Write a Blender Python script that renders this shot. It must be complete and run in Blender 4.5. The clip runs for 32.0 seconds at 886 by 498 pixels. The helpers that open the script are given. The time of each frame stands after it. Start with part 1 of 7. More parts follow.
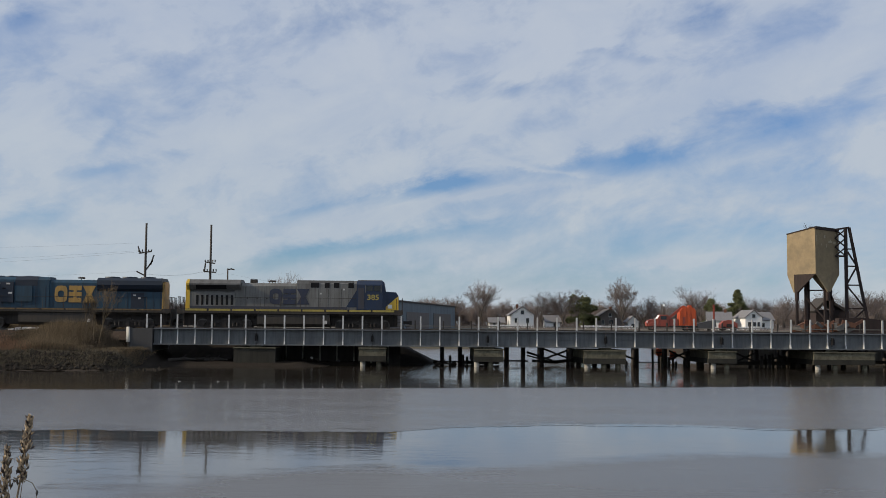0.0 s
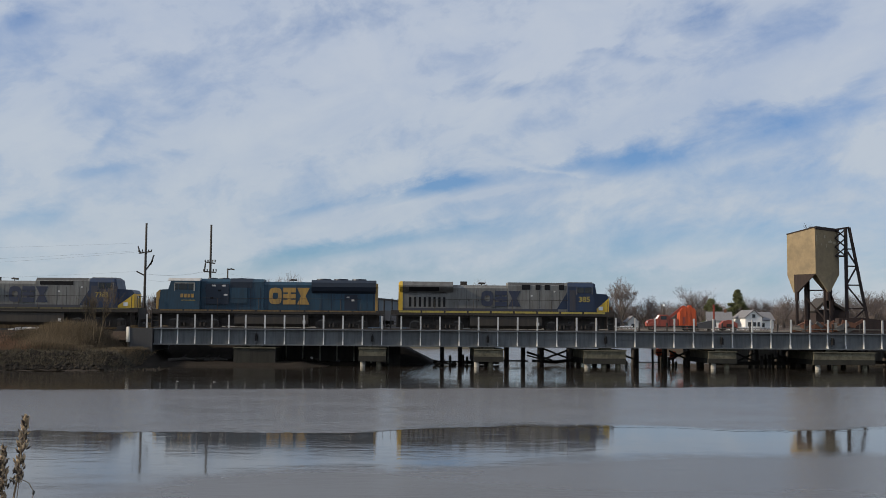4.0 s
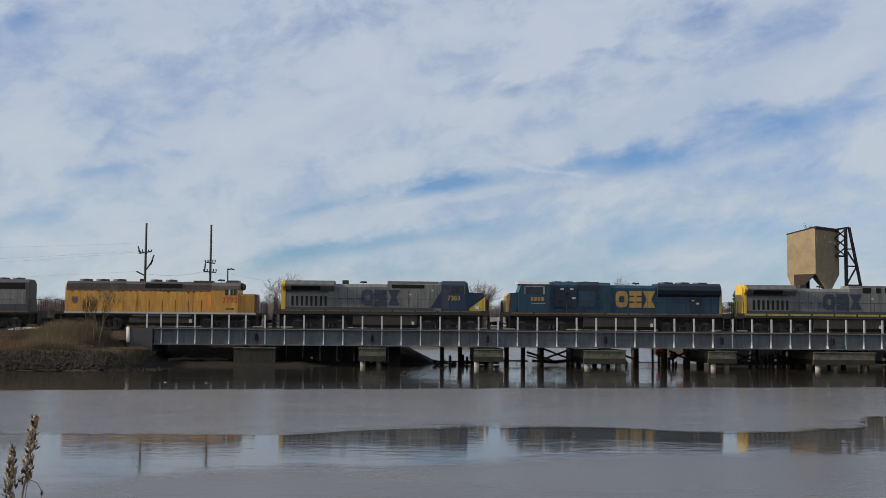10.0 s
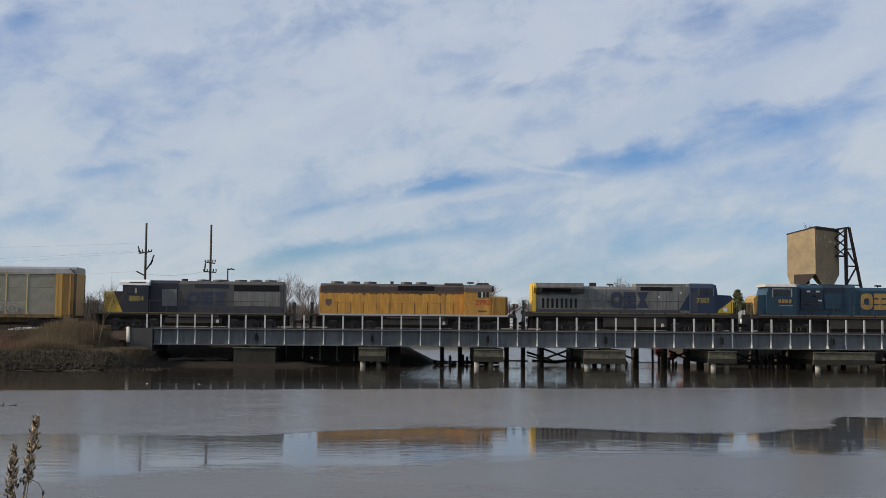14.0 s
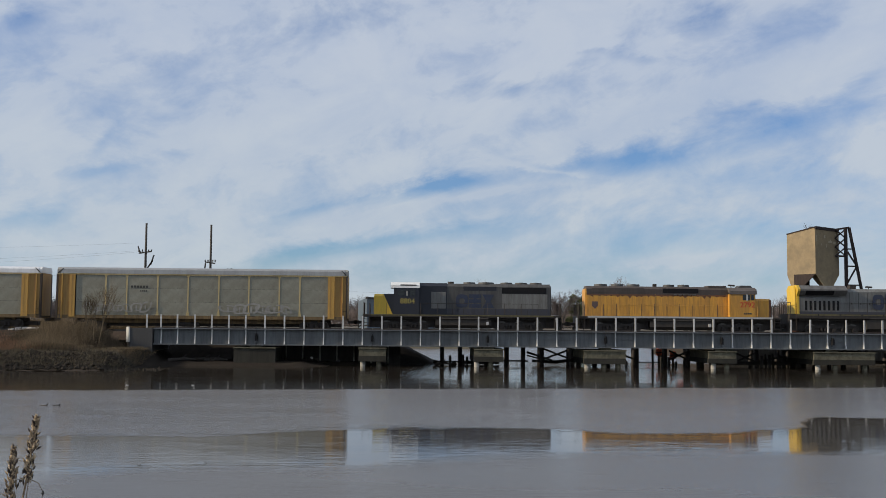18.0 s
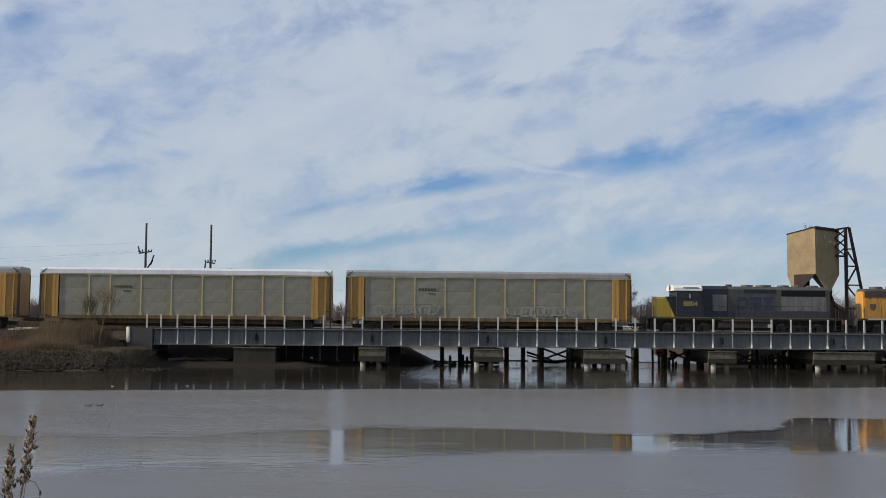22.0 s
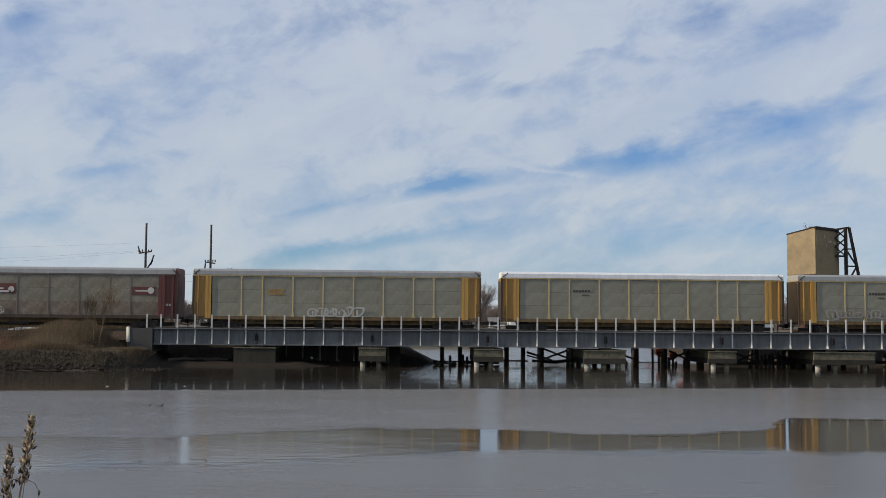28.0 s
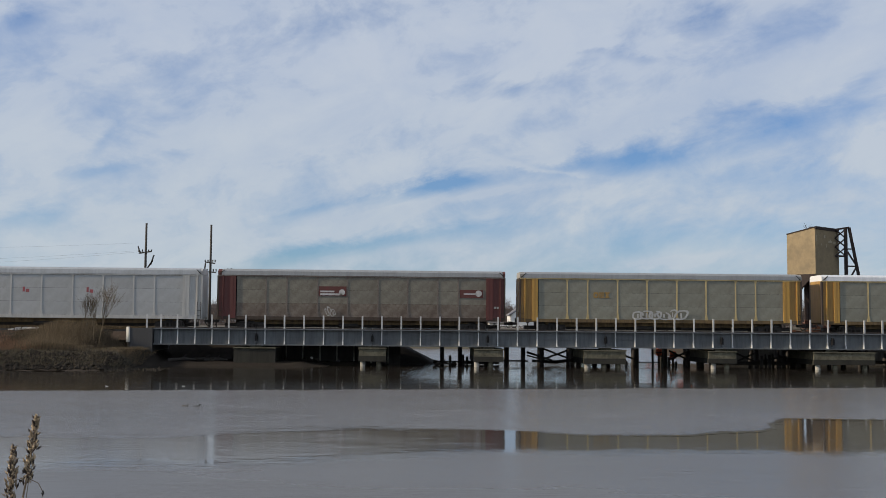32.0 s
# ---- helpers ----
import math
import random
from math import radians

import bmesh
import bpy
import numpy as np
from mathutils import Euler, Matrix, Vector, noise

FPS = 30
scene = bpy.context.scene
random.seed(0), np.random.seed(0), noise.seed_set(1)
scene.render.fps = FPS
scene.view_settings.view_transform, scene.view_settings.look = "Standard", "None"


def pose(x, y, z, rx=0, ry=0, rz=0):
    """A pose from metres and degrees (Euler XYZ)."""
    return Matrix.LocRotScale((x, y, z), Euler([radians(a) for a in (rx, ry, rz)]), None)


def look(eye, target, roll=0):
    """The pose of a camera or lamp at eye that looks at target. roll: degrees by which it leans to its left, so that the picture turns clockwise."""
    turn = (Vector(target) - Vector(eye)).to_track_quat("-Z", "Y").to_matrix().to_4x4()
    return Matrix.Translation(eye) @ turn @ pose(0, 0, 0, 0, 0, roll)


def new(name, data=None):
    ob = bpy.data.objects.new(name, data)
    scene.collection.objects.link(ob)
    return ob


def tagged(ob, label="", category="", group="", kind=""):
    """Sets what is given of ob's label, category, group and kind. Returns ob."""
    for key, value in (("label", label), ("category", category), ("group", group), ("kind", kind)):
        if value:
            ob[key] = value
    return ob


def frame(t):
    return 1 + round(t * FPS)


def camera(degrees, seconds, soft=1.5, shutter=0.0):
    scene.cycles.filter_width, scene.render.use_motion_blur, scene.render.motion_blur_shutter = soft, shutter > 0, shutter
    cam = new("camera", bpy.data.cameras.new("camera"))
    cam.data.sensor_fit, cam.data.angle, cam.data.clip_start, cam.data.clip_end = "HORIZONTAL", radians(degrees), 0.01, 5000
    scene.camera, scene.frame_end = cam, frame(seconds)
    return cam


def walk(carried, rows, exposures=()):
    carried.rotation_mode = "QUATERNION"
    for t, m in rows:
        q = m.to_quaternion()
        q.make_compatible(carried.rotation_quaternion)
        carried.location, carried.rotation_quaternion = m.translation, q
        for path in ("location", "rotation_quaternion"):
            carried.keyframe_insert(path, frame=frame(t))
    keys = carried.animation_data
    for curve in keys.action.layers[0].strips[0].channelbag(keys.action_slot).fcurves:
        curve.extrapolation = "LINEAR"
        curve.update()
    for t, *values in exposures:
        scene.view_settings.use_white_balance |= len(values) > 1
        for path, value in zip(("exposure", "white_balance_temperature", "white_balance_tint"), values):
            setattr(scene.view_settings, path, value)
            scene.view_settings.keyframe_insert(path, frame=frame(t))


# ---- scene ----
# ---- camera ----
RAIL = 3.15            # top of rail above the water
TRACK = 101.0          # the track runs along x at this y
EYE = (0.0, 0.0, 3.84)
cam = camera(45.0, 32.0, soft=0.85)
YAW, TILT, ROLL = radians(2.0), radians(4.05), 0.5
AIM = (EYE[0] + math.sin(YAW) * math.cos(TILT), EYE[1] + math.cos(YAW) * math.cos(TILT), EYE[2] + math.sin(TILT))
walk(cam, [(0, look(EYE, AIM, ROLL)), (32, look(EYE, AIM, ROLL))], exposures=[(0, 0.02), (3, 0.04), (6, 0.10), (32, 0.12)])


# ---- sky, sun ----
def math_node(nt, op, a, b=None, c=None, clamp=False):
    n = nt.nodes.new("ShaderNodeMath")
    n.operation, n.use_clamp = op, clamp
    for i, v in enumerate((a, b, c)):
        if v is None:
            continue
        if isinstance(v, (int, float)):
            n.inputs[i].default_value = v
        else:
            nt.links.new(v, n.inputs[i])
    return n.outputs[0]


def noise_node(nt, vec, scale, detail=4.0, rough=0.55, warp=0.0):
    n = nt.nodes.new("ShaderNodeTexNoise")
    n.inputs["Scale"].default_value = scale
    n.inputs["Detail"].default_value = detail
    n.inputs["Roughness"].default_value = rough
    n.inputs["Distortion"].default_value = warp
    nt.links.new(vec, n.inputs["Vector"])
    return n.outputs["Fac"]


def ramp_node(nt, fac, stops):
    n = nt.nodes.new("ShaderNodeValToRGB")
    el = n.color_ramp.elements
    while len(el) < len(stops):
        el.new(0.5)
    for e, (p, c) in zip(el, stops):
        e.position = p
        e.color = (*c, 1) if len(c) == 3 else c
    nt.links.new(fac, n.inputs[0])
    return n.outputs[0]


def mix_node(nt, fac, a, b, blend="MIX"):
    n = nt.nodes.new("ShaderNodeMix")
    n.data_type, n.blend_type = "RGBA", blend
    for sock, v in ((n.inputs["Factor"], fac), (n.inputs["A"], a), (n.inputs["B"], b)):
        if isinstance(v, (int, float)):
            sock.default_value = v
        elif isinstance(v, tuple):
            sock.default_value = (*v, 1)
        else:
            nt.links.new(v, sock)
    return n.outputs["Result"]


SUN_EL, SUN_AZ = 24.0, 8.0    # the sun stands low over the left end of the bridge, a little on the camera's side

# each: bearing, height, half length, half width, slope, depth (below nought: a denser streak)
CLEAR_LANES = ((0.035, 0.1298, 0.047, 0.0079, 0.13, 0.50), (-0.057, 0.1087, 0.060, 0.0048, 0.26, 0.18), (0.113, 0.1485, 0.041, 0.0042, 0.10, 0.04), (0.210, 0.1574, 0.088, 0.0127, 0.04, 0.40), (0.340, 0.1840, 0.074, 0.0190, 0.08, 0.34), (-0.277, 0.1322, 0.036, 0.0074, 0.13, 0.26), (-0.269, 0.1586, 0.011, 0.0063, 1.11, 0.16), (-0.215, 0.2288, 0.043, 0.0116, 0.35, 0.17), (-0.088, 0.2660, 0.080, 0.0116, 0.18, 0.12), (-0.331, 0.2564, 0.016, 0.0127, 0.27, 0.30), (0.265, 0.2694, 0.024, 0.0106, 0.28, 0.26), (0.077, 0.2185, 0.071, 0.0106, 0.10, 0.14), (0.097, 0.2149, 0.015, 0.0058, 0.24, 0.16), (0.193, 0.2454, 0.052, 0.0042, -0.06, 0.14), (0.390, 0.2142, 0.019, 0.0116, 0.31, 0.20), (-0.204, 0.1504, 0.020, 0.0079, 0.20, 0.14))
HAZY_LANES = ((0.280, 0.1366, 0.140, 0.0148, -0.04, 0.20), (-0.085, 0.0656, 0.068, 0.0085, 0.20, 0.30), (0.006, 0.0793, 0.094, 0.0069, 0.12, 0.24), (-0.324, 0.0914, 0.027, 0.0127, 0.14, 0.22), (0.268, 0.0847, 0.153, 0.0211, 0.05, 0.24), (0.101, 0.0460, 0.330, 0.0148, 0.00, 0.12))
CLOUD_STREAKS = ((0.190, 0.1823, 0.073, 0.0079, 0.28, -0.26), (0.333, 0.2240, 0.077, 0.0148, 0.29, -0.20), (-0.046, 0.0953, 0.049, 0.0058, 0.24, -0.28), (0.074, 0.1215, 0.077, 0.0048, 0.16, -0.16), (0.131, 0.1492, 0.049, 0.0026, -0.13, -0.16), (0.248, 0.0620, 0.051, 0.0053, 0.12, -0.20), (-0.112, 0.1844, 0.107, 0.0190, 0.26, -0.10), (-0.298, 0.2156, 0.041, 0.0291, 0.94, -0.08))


def make_world():
    w = bpy.data.worlds.new("sky")
    scene.world = w
    w.use_nodes = True
    nt = w.node_tree
    bg = nt.nodes["Background"]
    sky = nt.nodes.new("ShaderNodeTexSky")
    sky.sky_type, sky.sun_disc = "NISHITA", False
    sky.sun_elevation, sky.sun_rotation = radians(SUN_EL), radians(270 - SUN_AZ)
    sky.air_density, sky.dust_density, sky.ozone_density = 1.0, 0.3, 3.0
    tc = nt.nodes.new("ShaderNodeTexCoord")
    sep = nt.nodes.new("ShaderNodeSeparateXYZ")
    nt.links.new(tc.outputs["Generated"], sep.inputs[0])
    x, y, z = sep.outputs

    def plane(ang, sx, sy, ox, oy):
        """Coordinates turned and stretched along the streets of cloud."""
        a = radians(ang)
        u = math_node(nt, "ADD", math_node(nt, "MULTIPLY", x, math.cos(a) * sx), math_node(nt, "MULTIPLY_ADD", z, math.sin(a) * sx, ox))
        v = math_node(nt, "ADD", math_node(nt, "MULTIPLY", x, -math.sin(a) * sy), math_node(nt, "MULTIPLY_ADD", z, math.cos(a) * sy, oy))
        c = nt.nodes.new("ShaderNodeCombineXYZ")
        nt.links.new(u, c.inputs[0]), nt.links.new(v, c.inputs[1])
        nt.links.new(math_node(nt, "MULTIPLY", y, 1.5), c.inputs[2])
        return c.outputs[0]
    big = noise_node(nt, plane(20, 2.2, 7.0, 3.1, 1.7), 1.3, 5, 0.55, 0.3)
    fine = noise_node(nt, plane(12, 9.0, 15.0, 7.3, 2.2), 1.3, 7, 0.62, 0.35)
    puffs = noise_node(nt, plane(14, 20.0, 30.0, 4.4, 6.1), 1.3, 5, 0.6, 0.5)
    wisps = noise_node(nt, plane(16, 3.5, 22.0, 1.3, 8.2), 1.2, 6, 0.55, 0.3)

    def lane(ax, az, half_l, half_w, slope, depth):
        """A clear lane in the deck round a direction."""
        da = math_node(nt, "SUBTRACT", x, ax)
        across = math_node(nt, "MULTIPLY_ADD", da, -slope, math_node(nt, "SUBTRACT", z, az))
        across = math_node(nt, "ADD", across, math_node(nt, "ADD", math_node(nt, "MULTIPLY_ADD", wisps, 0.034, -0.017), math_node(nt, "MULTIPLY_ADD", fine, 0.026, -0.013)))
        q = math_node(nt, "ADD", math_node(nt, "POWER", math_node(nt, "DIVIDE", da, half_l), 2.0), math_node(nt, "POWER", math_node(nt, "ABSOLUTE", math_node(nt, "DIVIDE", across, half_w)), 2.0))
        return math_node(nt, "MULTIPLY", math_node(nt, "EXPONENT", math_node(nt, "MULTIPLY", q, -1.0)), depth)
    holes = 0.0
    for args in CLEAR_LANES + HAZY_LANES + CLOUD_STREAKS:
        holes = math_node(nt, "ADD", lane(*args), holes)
    cover = math_node(nt, "ADD", math_node(nt, "MULTIPLY", big, 0.40), math_node(nt, "MULTIPLY_ADD", fine, 0.70, math_node(nt, "MULTIPLY", wisps, 0.20)))
    cover = math_node(nt, "ADD", cover, math_node(nt, "MULTIPLY_ADD", puffs, 0.34, -0.17))
    cover = math_node(nt, "SUBTRACT", math_node(nt, "ADD", cover, 0.04), holes)
    mask = ramp_node(nt, cover, [(0.22, (0.15, 0.15, 0.15)), (0.46, (0.52, 0.52, 0.52)), (0.70, (0.93, 0.93, 0.93))])
    shade = ramp_node(nt, math_node(nt, "MULTIPLY_ADD", fine, 0.5, math_node(nt, "MULTIPLY", big, 0.5)), [(0.36, (0.80, 0.855, 0.97)), (0.60, (1.0, 1.0, 1.02))])
    high = math_node(nt, "MULTIPLY", z, 4.0, clamp=True)
    cloud = mix_node(nt, 1.0, shade, mix_node(nt, high, (5.26, 5.80, 6.05), (5.12, 5.68, 6.45)), "MULTIPLY")
    blue = mix_node(nt, 1.0, sky.outputs[0], mix_node(nt, high, (0.58, 0.77, 1.05), (0.43, 0.72, 1.06)), "MULTIPLY")
    col = mix_node(nt, mask, blue, cloud)
    nt.links.new(col, bg.inputs[0])
    bg.inputs[1].default_value = 0.095


make_world()
sun = new("sun", bpy.data.lights.new("sun", "SUN"))
sun.data.energy, sun.data.angle, sun.data.color = 3.6, radians(0.6), (1.0, 0.86, 0.68)
sun.matrix_world = look((-60, -15, 40), (-60 + math.cos(radians(SUN_AZ)) * math.cos(radians(SUN_EL)), -15 + math.sin(radians(SUN_AZ)) * math.cos(radians(SUN_EL)), 40 - math.sin(radians(SUN_EL))))


# ---- materials ----
def surface(name, color, rough=0.6, metal=0.0, grime=0.25, dirt=(0.10, 0.085, 0.065), scale=1.2, streak=True, bump=0.15, spread=0.12, fine=14.0, spec=0.5):
    """A weathered surface: base colour, large stains, fine grain and a little relief."""
    m = bpy.data.materials.new(name)
    m.use_nodes = True
    nt = m.node_tree
    bs = nt.nodes["Principled BSDF"]
    tc = nt.nodes.new("ShaderNodeTexCoord")
    mp = nt.nodes.new("ShaderNodeMapping")
    mp.inputs["Scale"].default_value = (1, 1, 0.28) if streak else (1, 1, 1)
    nt.links.new(tc.outputs["Object"], mp.inputs[0])
    large = noise_node(nt, mp.outputs[0], scale, 5, 0.6)
    small = noise_node(nt, tc.outputs["Object"], fine, 3, 0.6)
    info = nt.nodes.new("ShaderNodeObjectInfo")
    tone = math_node(nt, "MULTIPLY_ADD", info.outputs["Random"], spread, 1.0 - spread / 2)
    tone = math_node(nt, "MULTIPLY", tone, math_node(nt, "MULTIPLY_ADD", small, 0.3, 0.85))
    col = mix_node(nt, 1.0, color, tone, "MULTIPLY")
    fac = ramp_node(nt, large, [(0.40, (0, 0, 0)), (0.72, (1, 1, 1))])
    fac = math_node(nt, "MULTIPLY", fac, grime)
    col = mix_node(nt, fac, col, dirt)
    mp2 = nt.nodes.new("ShaderNodeMapping")
    mp2.inputs["Scale"].default_value = (1, 1, 0.09) if streak else (1, 1, 1)
    mp2.inputs["Location"].default_value = (3.7, 1.9, 0.4)
    nt.links.new(tc.outputs["Object"], mp2.inputs[0])
    runs = noise_node(nt, mp2.outputs[0], scale * 4.5, 5, 0.65)
    fac = math_node(nt, "MULTIPLY", ramp_node(nt, runs, [(0.44, (0, 0, 0)), (0.70, (1, 1, 1))]), min(1.0, grime * 1.1))
    col = mix_node(nt, fac, col, dirt)
    nt.links.new(col, bs.inputs["Base Color"])
    nt.links.new(math_node(nt, "MULTIPLY_ADD", large, 0.3, rough - 0.15, clamp=True), bs.inputs["Roughness"])
    bs.inputs["Metallic"].default_value = metal
    bs.inputs["Specular IOR Level"].default_value = spec
    if bump:
        b = nt.nodes.new("ShaderNodeBump")
        b.inputs["Strength"].default_value = bump
        b.inputs["Distance"].default_value = 0.03
        nt.links.new(math_node(nt, "ADD", small, large), b.inputs["Height"])
        nt.links.new(b.outputs[0], bs.inputs["Normal"])
    return m


def water_material(name, rough, ripple, scale, murk, calm=None):
    """River water. With calm, a sheet of ruffled water that turns into that calm water where its attribute "ruffle" falls to nought."""
    m = bpy.data.materials.new(name)
    m.use_nodes = True
    nt = m.node_tree
    bs = nt.nodes["Principled BSDF"]
    bs.inputs["IOR"].default_value = 1.33
    tc = nt.nodes.new("ShaderNodeTexCoord")
    mp = nt.nodes.new("ShaderNodeMapping")
    mp.inputs["Scale"].default_value = (0.35, 1.0, 1.0)
    nt.links.new(tc.outputs["Object"], mp.inputs[0])
    wide = noise_node(nt, mp.outputs[0], 0.12, 4, 0.55, 0.4)
    wave = math_node(nt, "SUBTRACT", noise_node(nt, mp.outputs[0], scale, 4, 0.6, 0.3), 0.5)
    col = mix_node(nt, wide, murk, (murk[0] * 1.25, murk[1] * 1.2, murk[2] * 1.15))
    gloss = math_node(nt, "MULTIPLY_ADD", wide, rough * 0.6, rough * 0.7)
    gusts = noise_node(nt, mp.outputs[0], 0.33, 3, 0.6, 0.6)
    wave = math_node(nt, "MULTIPLY", wave, ramp_node(nt, gusts, [(0.34, (0.25, 0.25, 0.25)), (0.66, (1.6, 1.6, 1.6))]))
    height = math_node(nt, "MULTIPLY", wave, ripple)
    if calm:
        at = nt.nodes.new("ShaderNodeAttribute")
        at.attribute_name = "ruffle"
        edge = math_node(nt, "ADD", at.outputs["Fac"], math_node(nt, "MULTIPLY_ADD", noise_node(nt, mp.outputs[0], 0.9, 4, 0.6), 0.9, -0.45))
        on = ramp_node(nt, edge, [(0.25, (0, 0, 0)), (0.75, (1, 1, 1))])
        murk0, rough0, ripple0 = calm
        col = mix_node(nt, on, murk0, col)
        gloss = math_node(nt, "MULTIPLY_ADD", on, math_node(nt, "SUBTRACT", gloss, rough0), rough0)
        height = math_node(nt, "MULTIPLY", wave, math_node(nt, "MULTIPLY_ADD", on, ripple - ripple0, ripple0))
    nt.links.new(col, bs.inputs["Base Color"])
    nt.links.new(gloss, bs.inputs["Roughness"])
    b = nt.nodes.new("ShaderNodeBump")
    b.inputs["Strength"].default_value = 1.0
    b.inputs["Distance"].default_value = 1.0
    nt.links.new(height, b.inputs["Height"])
    nt.links.new(b.outputs[0], bs.inputs["Normal"])
    return m


M = {}
CALM = ((0.056, 0.051, 0.045), 0.055, 0.0035)
M["water"] = water_material("still_water", CALM[1], CALM[2], 2.2, CALM[0])
M["breeze"] = water_material("breathed_water", 0.125, 0.006, 2.6, (0.095, 0.089, 0.080), CALM)
M["ripple_near"] = water_material("near_rippled_water", 0.27, 0.020, 2.6, (0.092, 0.086, 0.080), CALM)
# darker murk: shade and dark reflections of bank and bridge are in the colour
M["shade_water"] = water_material("shaded_water", 0.07, 0.008, 1.6, (0.030, 0.026, 0.021), CALM)
M["ripple"] = water_material("rippled_water", 0.24, 0.040, 2.6, (0.098, 0.090, 0.082), CALM)
M["mud"] = surface("mud", (0.03536, 0.02856, 0.02244), 0.95, grime=0.5, dirt=(0.01632, 0.0136, 0.01156), streak=False, scale=0.5, bump=0.5, spec=0.12)
M["ballast"] = surface("rusty_brown_ballast", (0.085, 0.062, 0.047), 0.95, grime=0.6, dirt=(0.040, 0.031, 0.025), streak=False, scale=0.9, bump=0.6, fine=6, spec=0.15)
M["bank_earth"] = surface("dark_bank_earth", (0.048, 0.0368, 0.0272), 0.95, grime=0.5, dirt=(0.0288, 0.024, 0.0176), streak=False, scale=0.4, bump=0.6, fine=4, spec=0.1)
M["earth"] = surface("earth", (0.046, 0.037, 0.027), 0.95, grime=0.5, dirt=(0.032, 0.028, 0.020), streak=False, scale=0.25, bump=0.6, fine=4, spec=0.12)
M["far_grass"] = surface("dry_grass", (0.095, 0.083, 0.055), 0.95, grime=0.5, dirt=(0.055, 0.05, 0.032), streak=False, scale=0.05, bump=0.3, fine=2)
M["steel"] = surface("grey_bridge_paint", (0.1382, 0.1458, 0.1469), 0.55, grime=0.5, dirt=(0.054, 0.054, 0.05076), scale=0.9)
M["steel_flange"] = surface("grey_flange_paint", (0.16, 0.17, 0.18), 0.55, grime=0.3, dirt=(0.08, 0.075, 0.07))
M["post"] = surface("galvanised_and_sunlit_steel", (0.62, 0.61, 0.58), 0.5, metal=0.1, grime=0.15, dirt=(0.35, 0.32, 0.28))
M["concrete"] = surface("weathered_concrete", (0.1815, 0.1628, 0.1078), 0.9, grime=0.7, dirt=(0.055, 0.0506, 0.033), scale=0.9, streak=False, bump=0.4)
M["wet_concrete"] = surface("algae_stained_concrete", (0.0416, 0.0376, 0.0272), 0.9, grime=0.6, dirt=(0.02, 0.0184, 0.0136), scale=0.7, bump=0.4)
M["abutment"] = surface("dark_concrete", (0.085, 0.082, 0.080), 0.9, grime=0.5, dirt=(0.07, 0.065, 0.06), scale=0.6, bump=0.4)
M["pale"] = surface("sunlit_concrete", (0.62, 0.60, 0.54), 0.85, grime=0.2, dirt=(0.3, 0.28, 0.24))
M["timber"] = surface("creosoted_timber", (0.082, 0.072, 0.064), 0.85, grime=0.5, dirt=(0.038, 0.034, 0.031), scale=1.5, bump=0.5, spec=0.12)
M["timber_pale"] = surface("grey_weathered_timber", (0.17, 0.16, 0.14), 0.85, grime=0.4, dirt=(0.07, 0.06, 0.05), bump=0.4)
M["pile_pale"] = surface("bleached_pile", (0.375, 0.36, 0.315), 0.85, grime=0.3, dirt=(0.15, 0.135, 0.105), bump=0.3)
M["black"] = surface("black_running_gear", (0.026, 0.022, 0.019), 0.75, grime=0.6, dirt=(0.060, 0.046, 0.034), scale=1.6)
M["tank"] = surface("grimy_fuel_tank", (0.034, 0.029, 0.024), 0.7, grime=0.5, dirt=(0.065, 0.052, 0.038), scale=1.1)
M["grille"] = surface("dark_grille", (0.014, 0.014, 0.016), 0.75, grime=0.2, dirt=(0.03, 0.026, 0.022), spec=0.15)
M["glass"] = surface("cab_glass", (0.015, 0.018, 0.02), 0.12, grime=0.0, bump=0.0)
M["wheel"] = surface("worn_wheel_steel", (0.12, 0.11, 0.10), 0.45, metal=0.6, grime=0.4)
M["loco_grey"] = surface("grey_locomotive_paint", (0.192, 0.192, 0.1792), 0.6, grime=0.6, dirt=(0.0875, 0.0775, 0.065))
M["loco_grey_mid"] = surface("smoky_grey_paint", (0.1344, 0.1318, 0.1254), 0.65, grime=0.6, dirt=(0.0625, 0.05625, 0.05))
M["loco_grey_dark"] = surface("sooty_grey_paint", (0.0832, 0.08192, 0.07808), 0.65, grime=0.6, dirt=(0.04125, 0.0375, 0.03375))
M["loco_blue"] = surface("dark_blue_locomotive_paint", (0.01536, 0.032, 0.07424), 0.5, grime=0.45, dirt=(0.025, 0.02875, 0.04))
M["band_blue"] = surface("dull_blue_band", (0.04352, 0.04736, 0.06656), 0.6, grime=0.5, dirt=(0.05625, 0.05, 0.04375))
M["logo_blue"] = surface("faded_blue_lettering_paint", (0.024, 0.034, 0.070), 0.6, grime=0.4, dirt=(0.05, 0.052, 0.06))
M["teal"] = surface("teal_blue_locomotive_paint", (0.01375, 0.055, 0.0925), 0.5, grime=0.55, dirt=(0.0156, 0.0264, 0.036))
M["teal_dark"] = surface("dark_teal_paint", (0.01088, 0.0192, 0.03456), 0.5, grime=0.3, dirt=(0.01875, 0.025, 0.0375))
M["navy"] = surface("near_black_blue_paint", (0.01536, 0.01792, 0.02816), 0.5, grime=0.4, dirt=(0.0275, 0.02625, 0.0275))
M["gold"] = surface("gold_yellow_paint", (0.425, 0.25, 0.05625), 0.5, grime=0.55, dirt=(0.1625, 0.1187, 0.0625))
M["yellow"] = surface("bright_yellow_paint", (0.7, 0.45, 0.035), 0.45, grime=0.3, dirt=(0.336, 0.2464, 0.0672))
M["dull_yellow"] = surface("grimy_yellow_stripe", (0.46, 0.36, 0.07), 0.6, grime=0.5, dirt=(0.15, 0.12, 0.06))
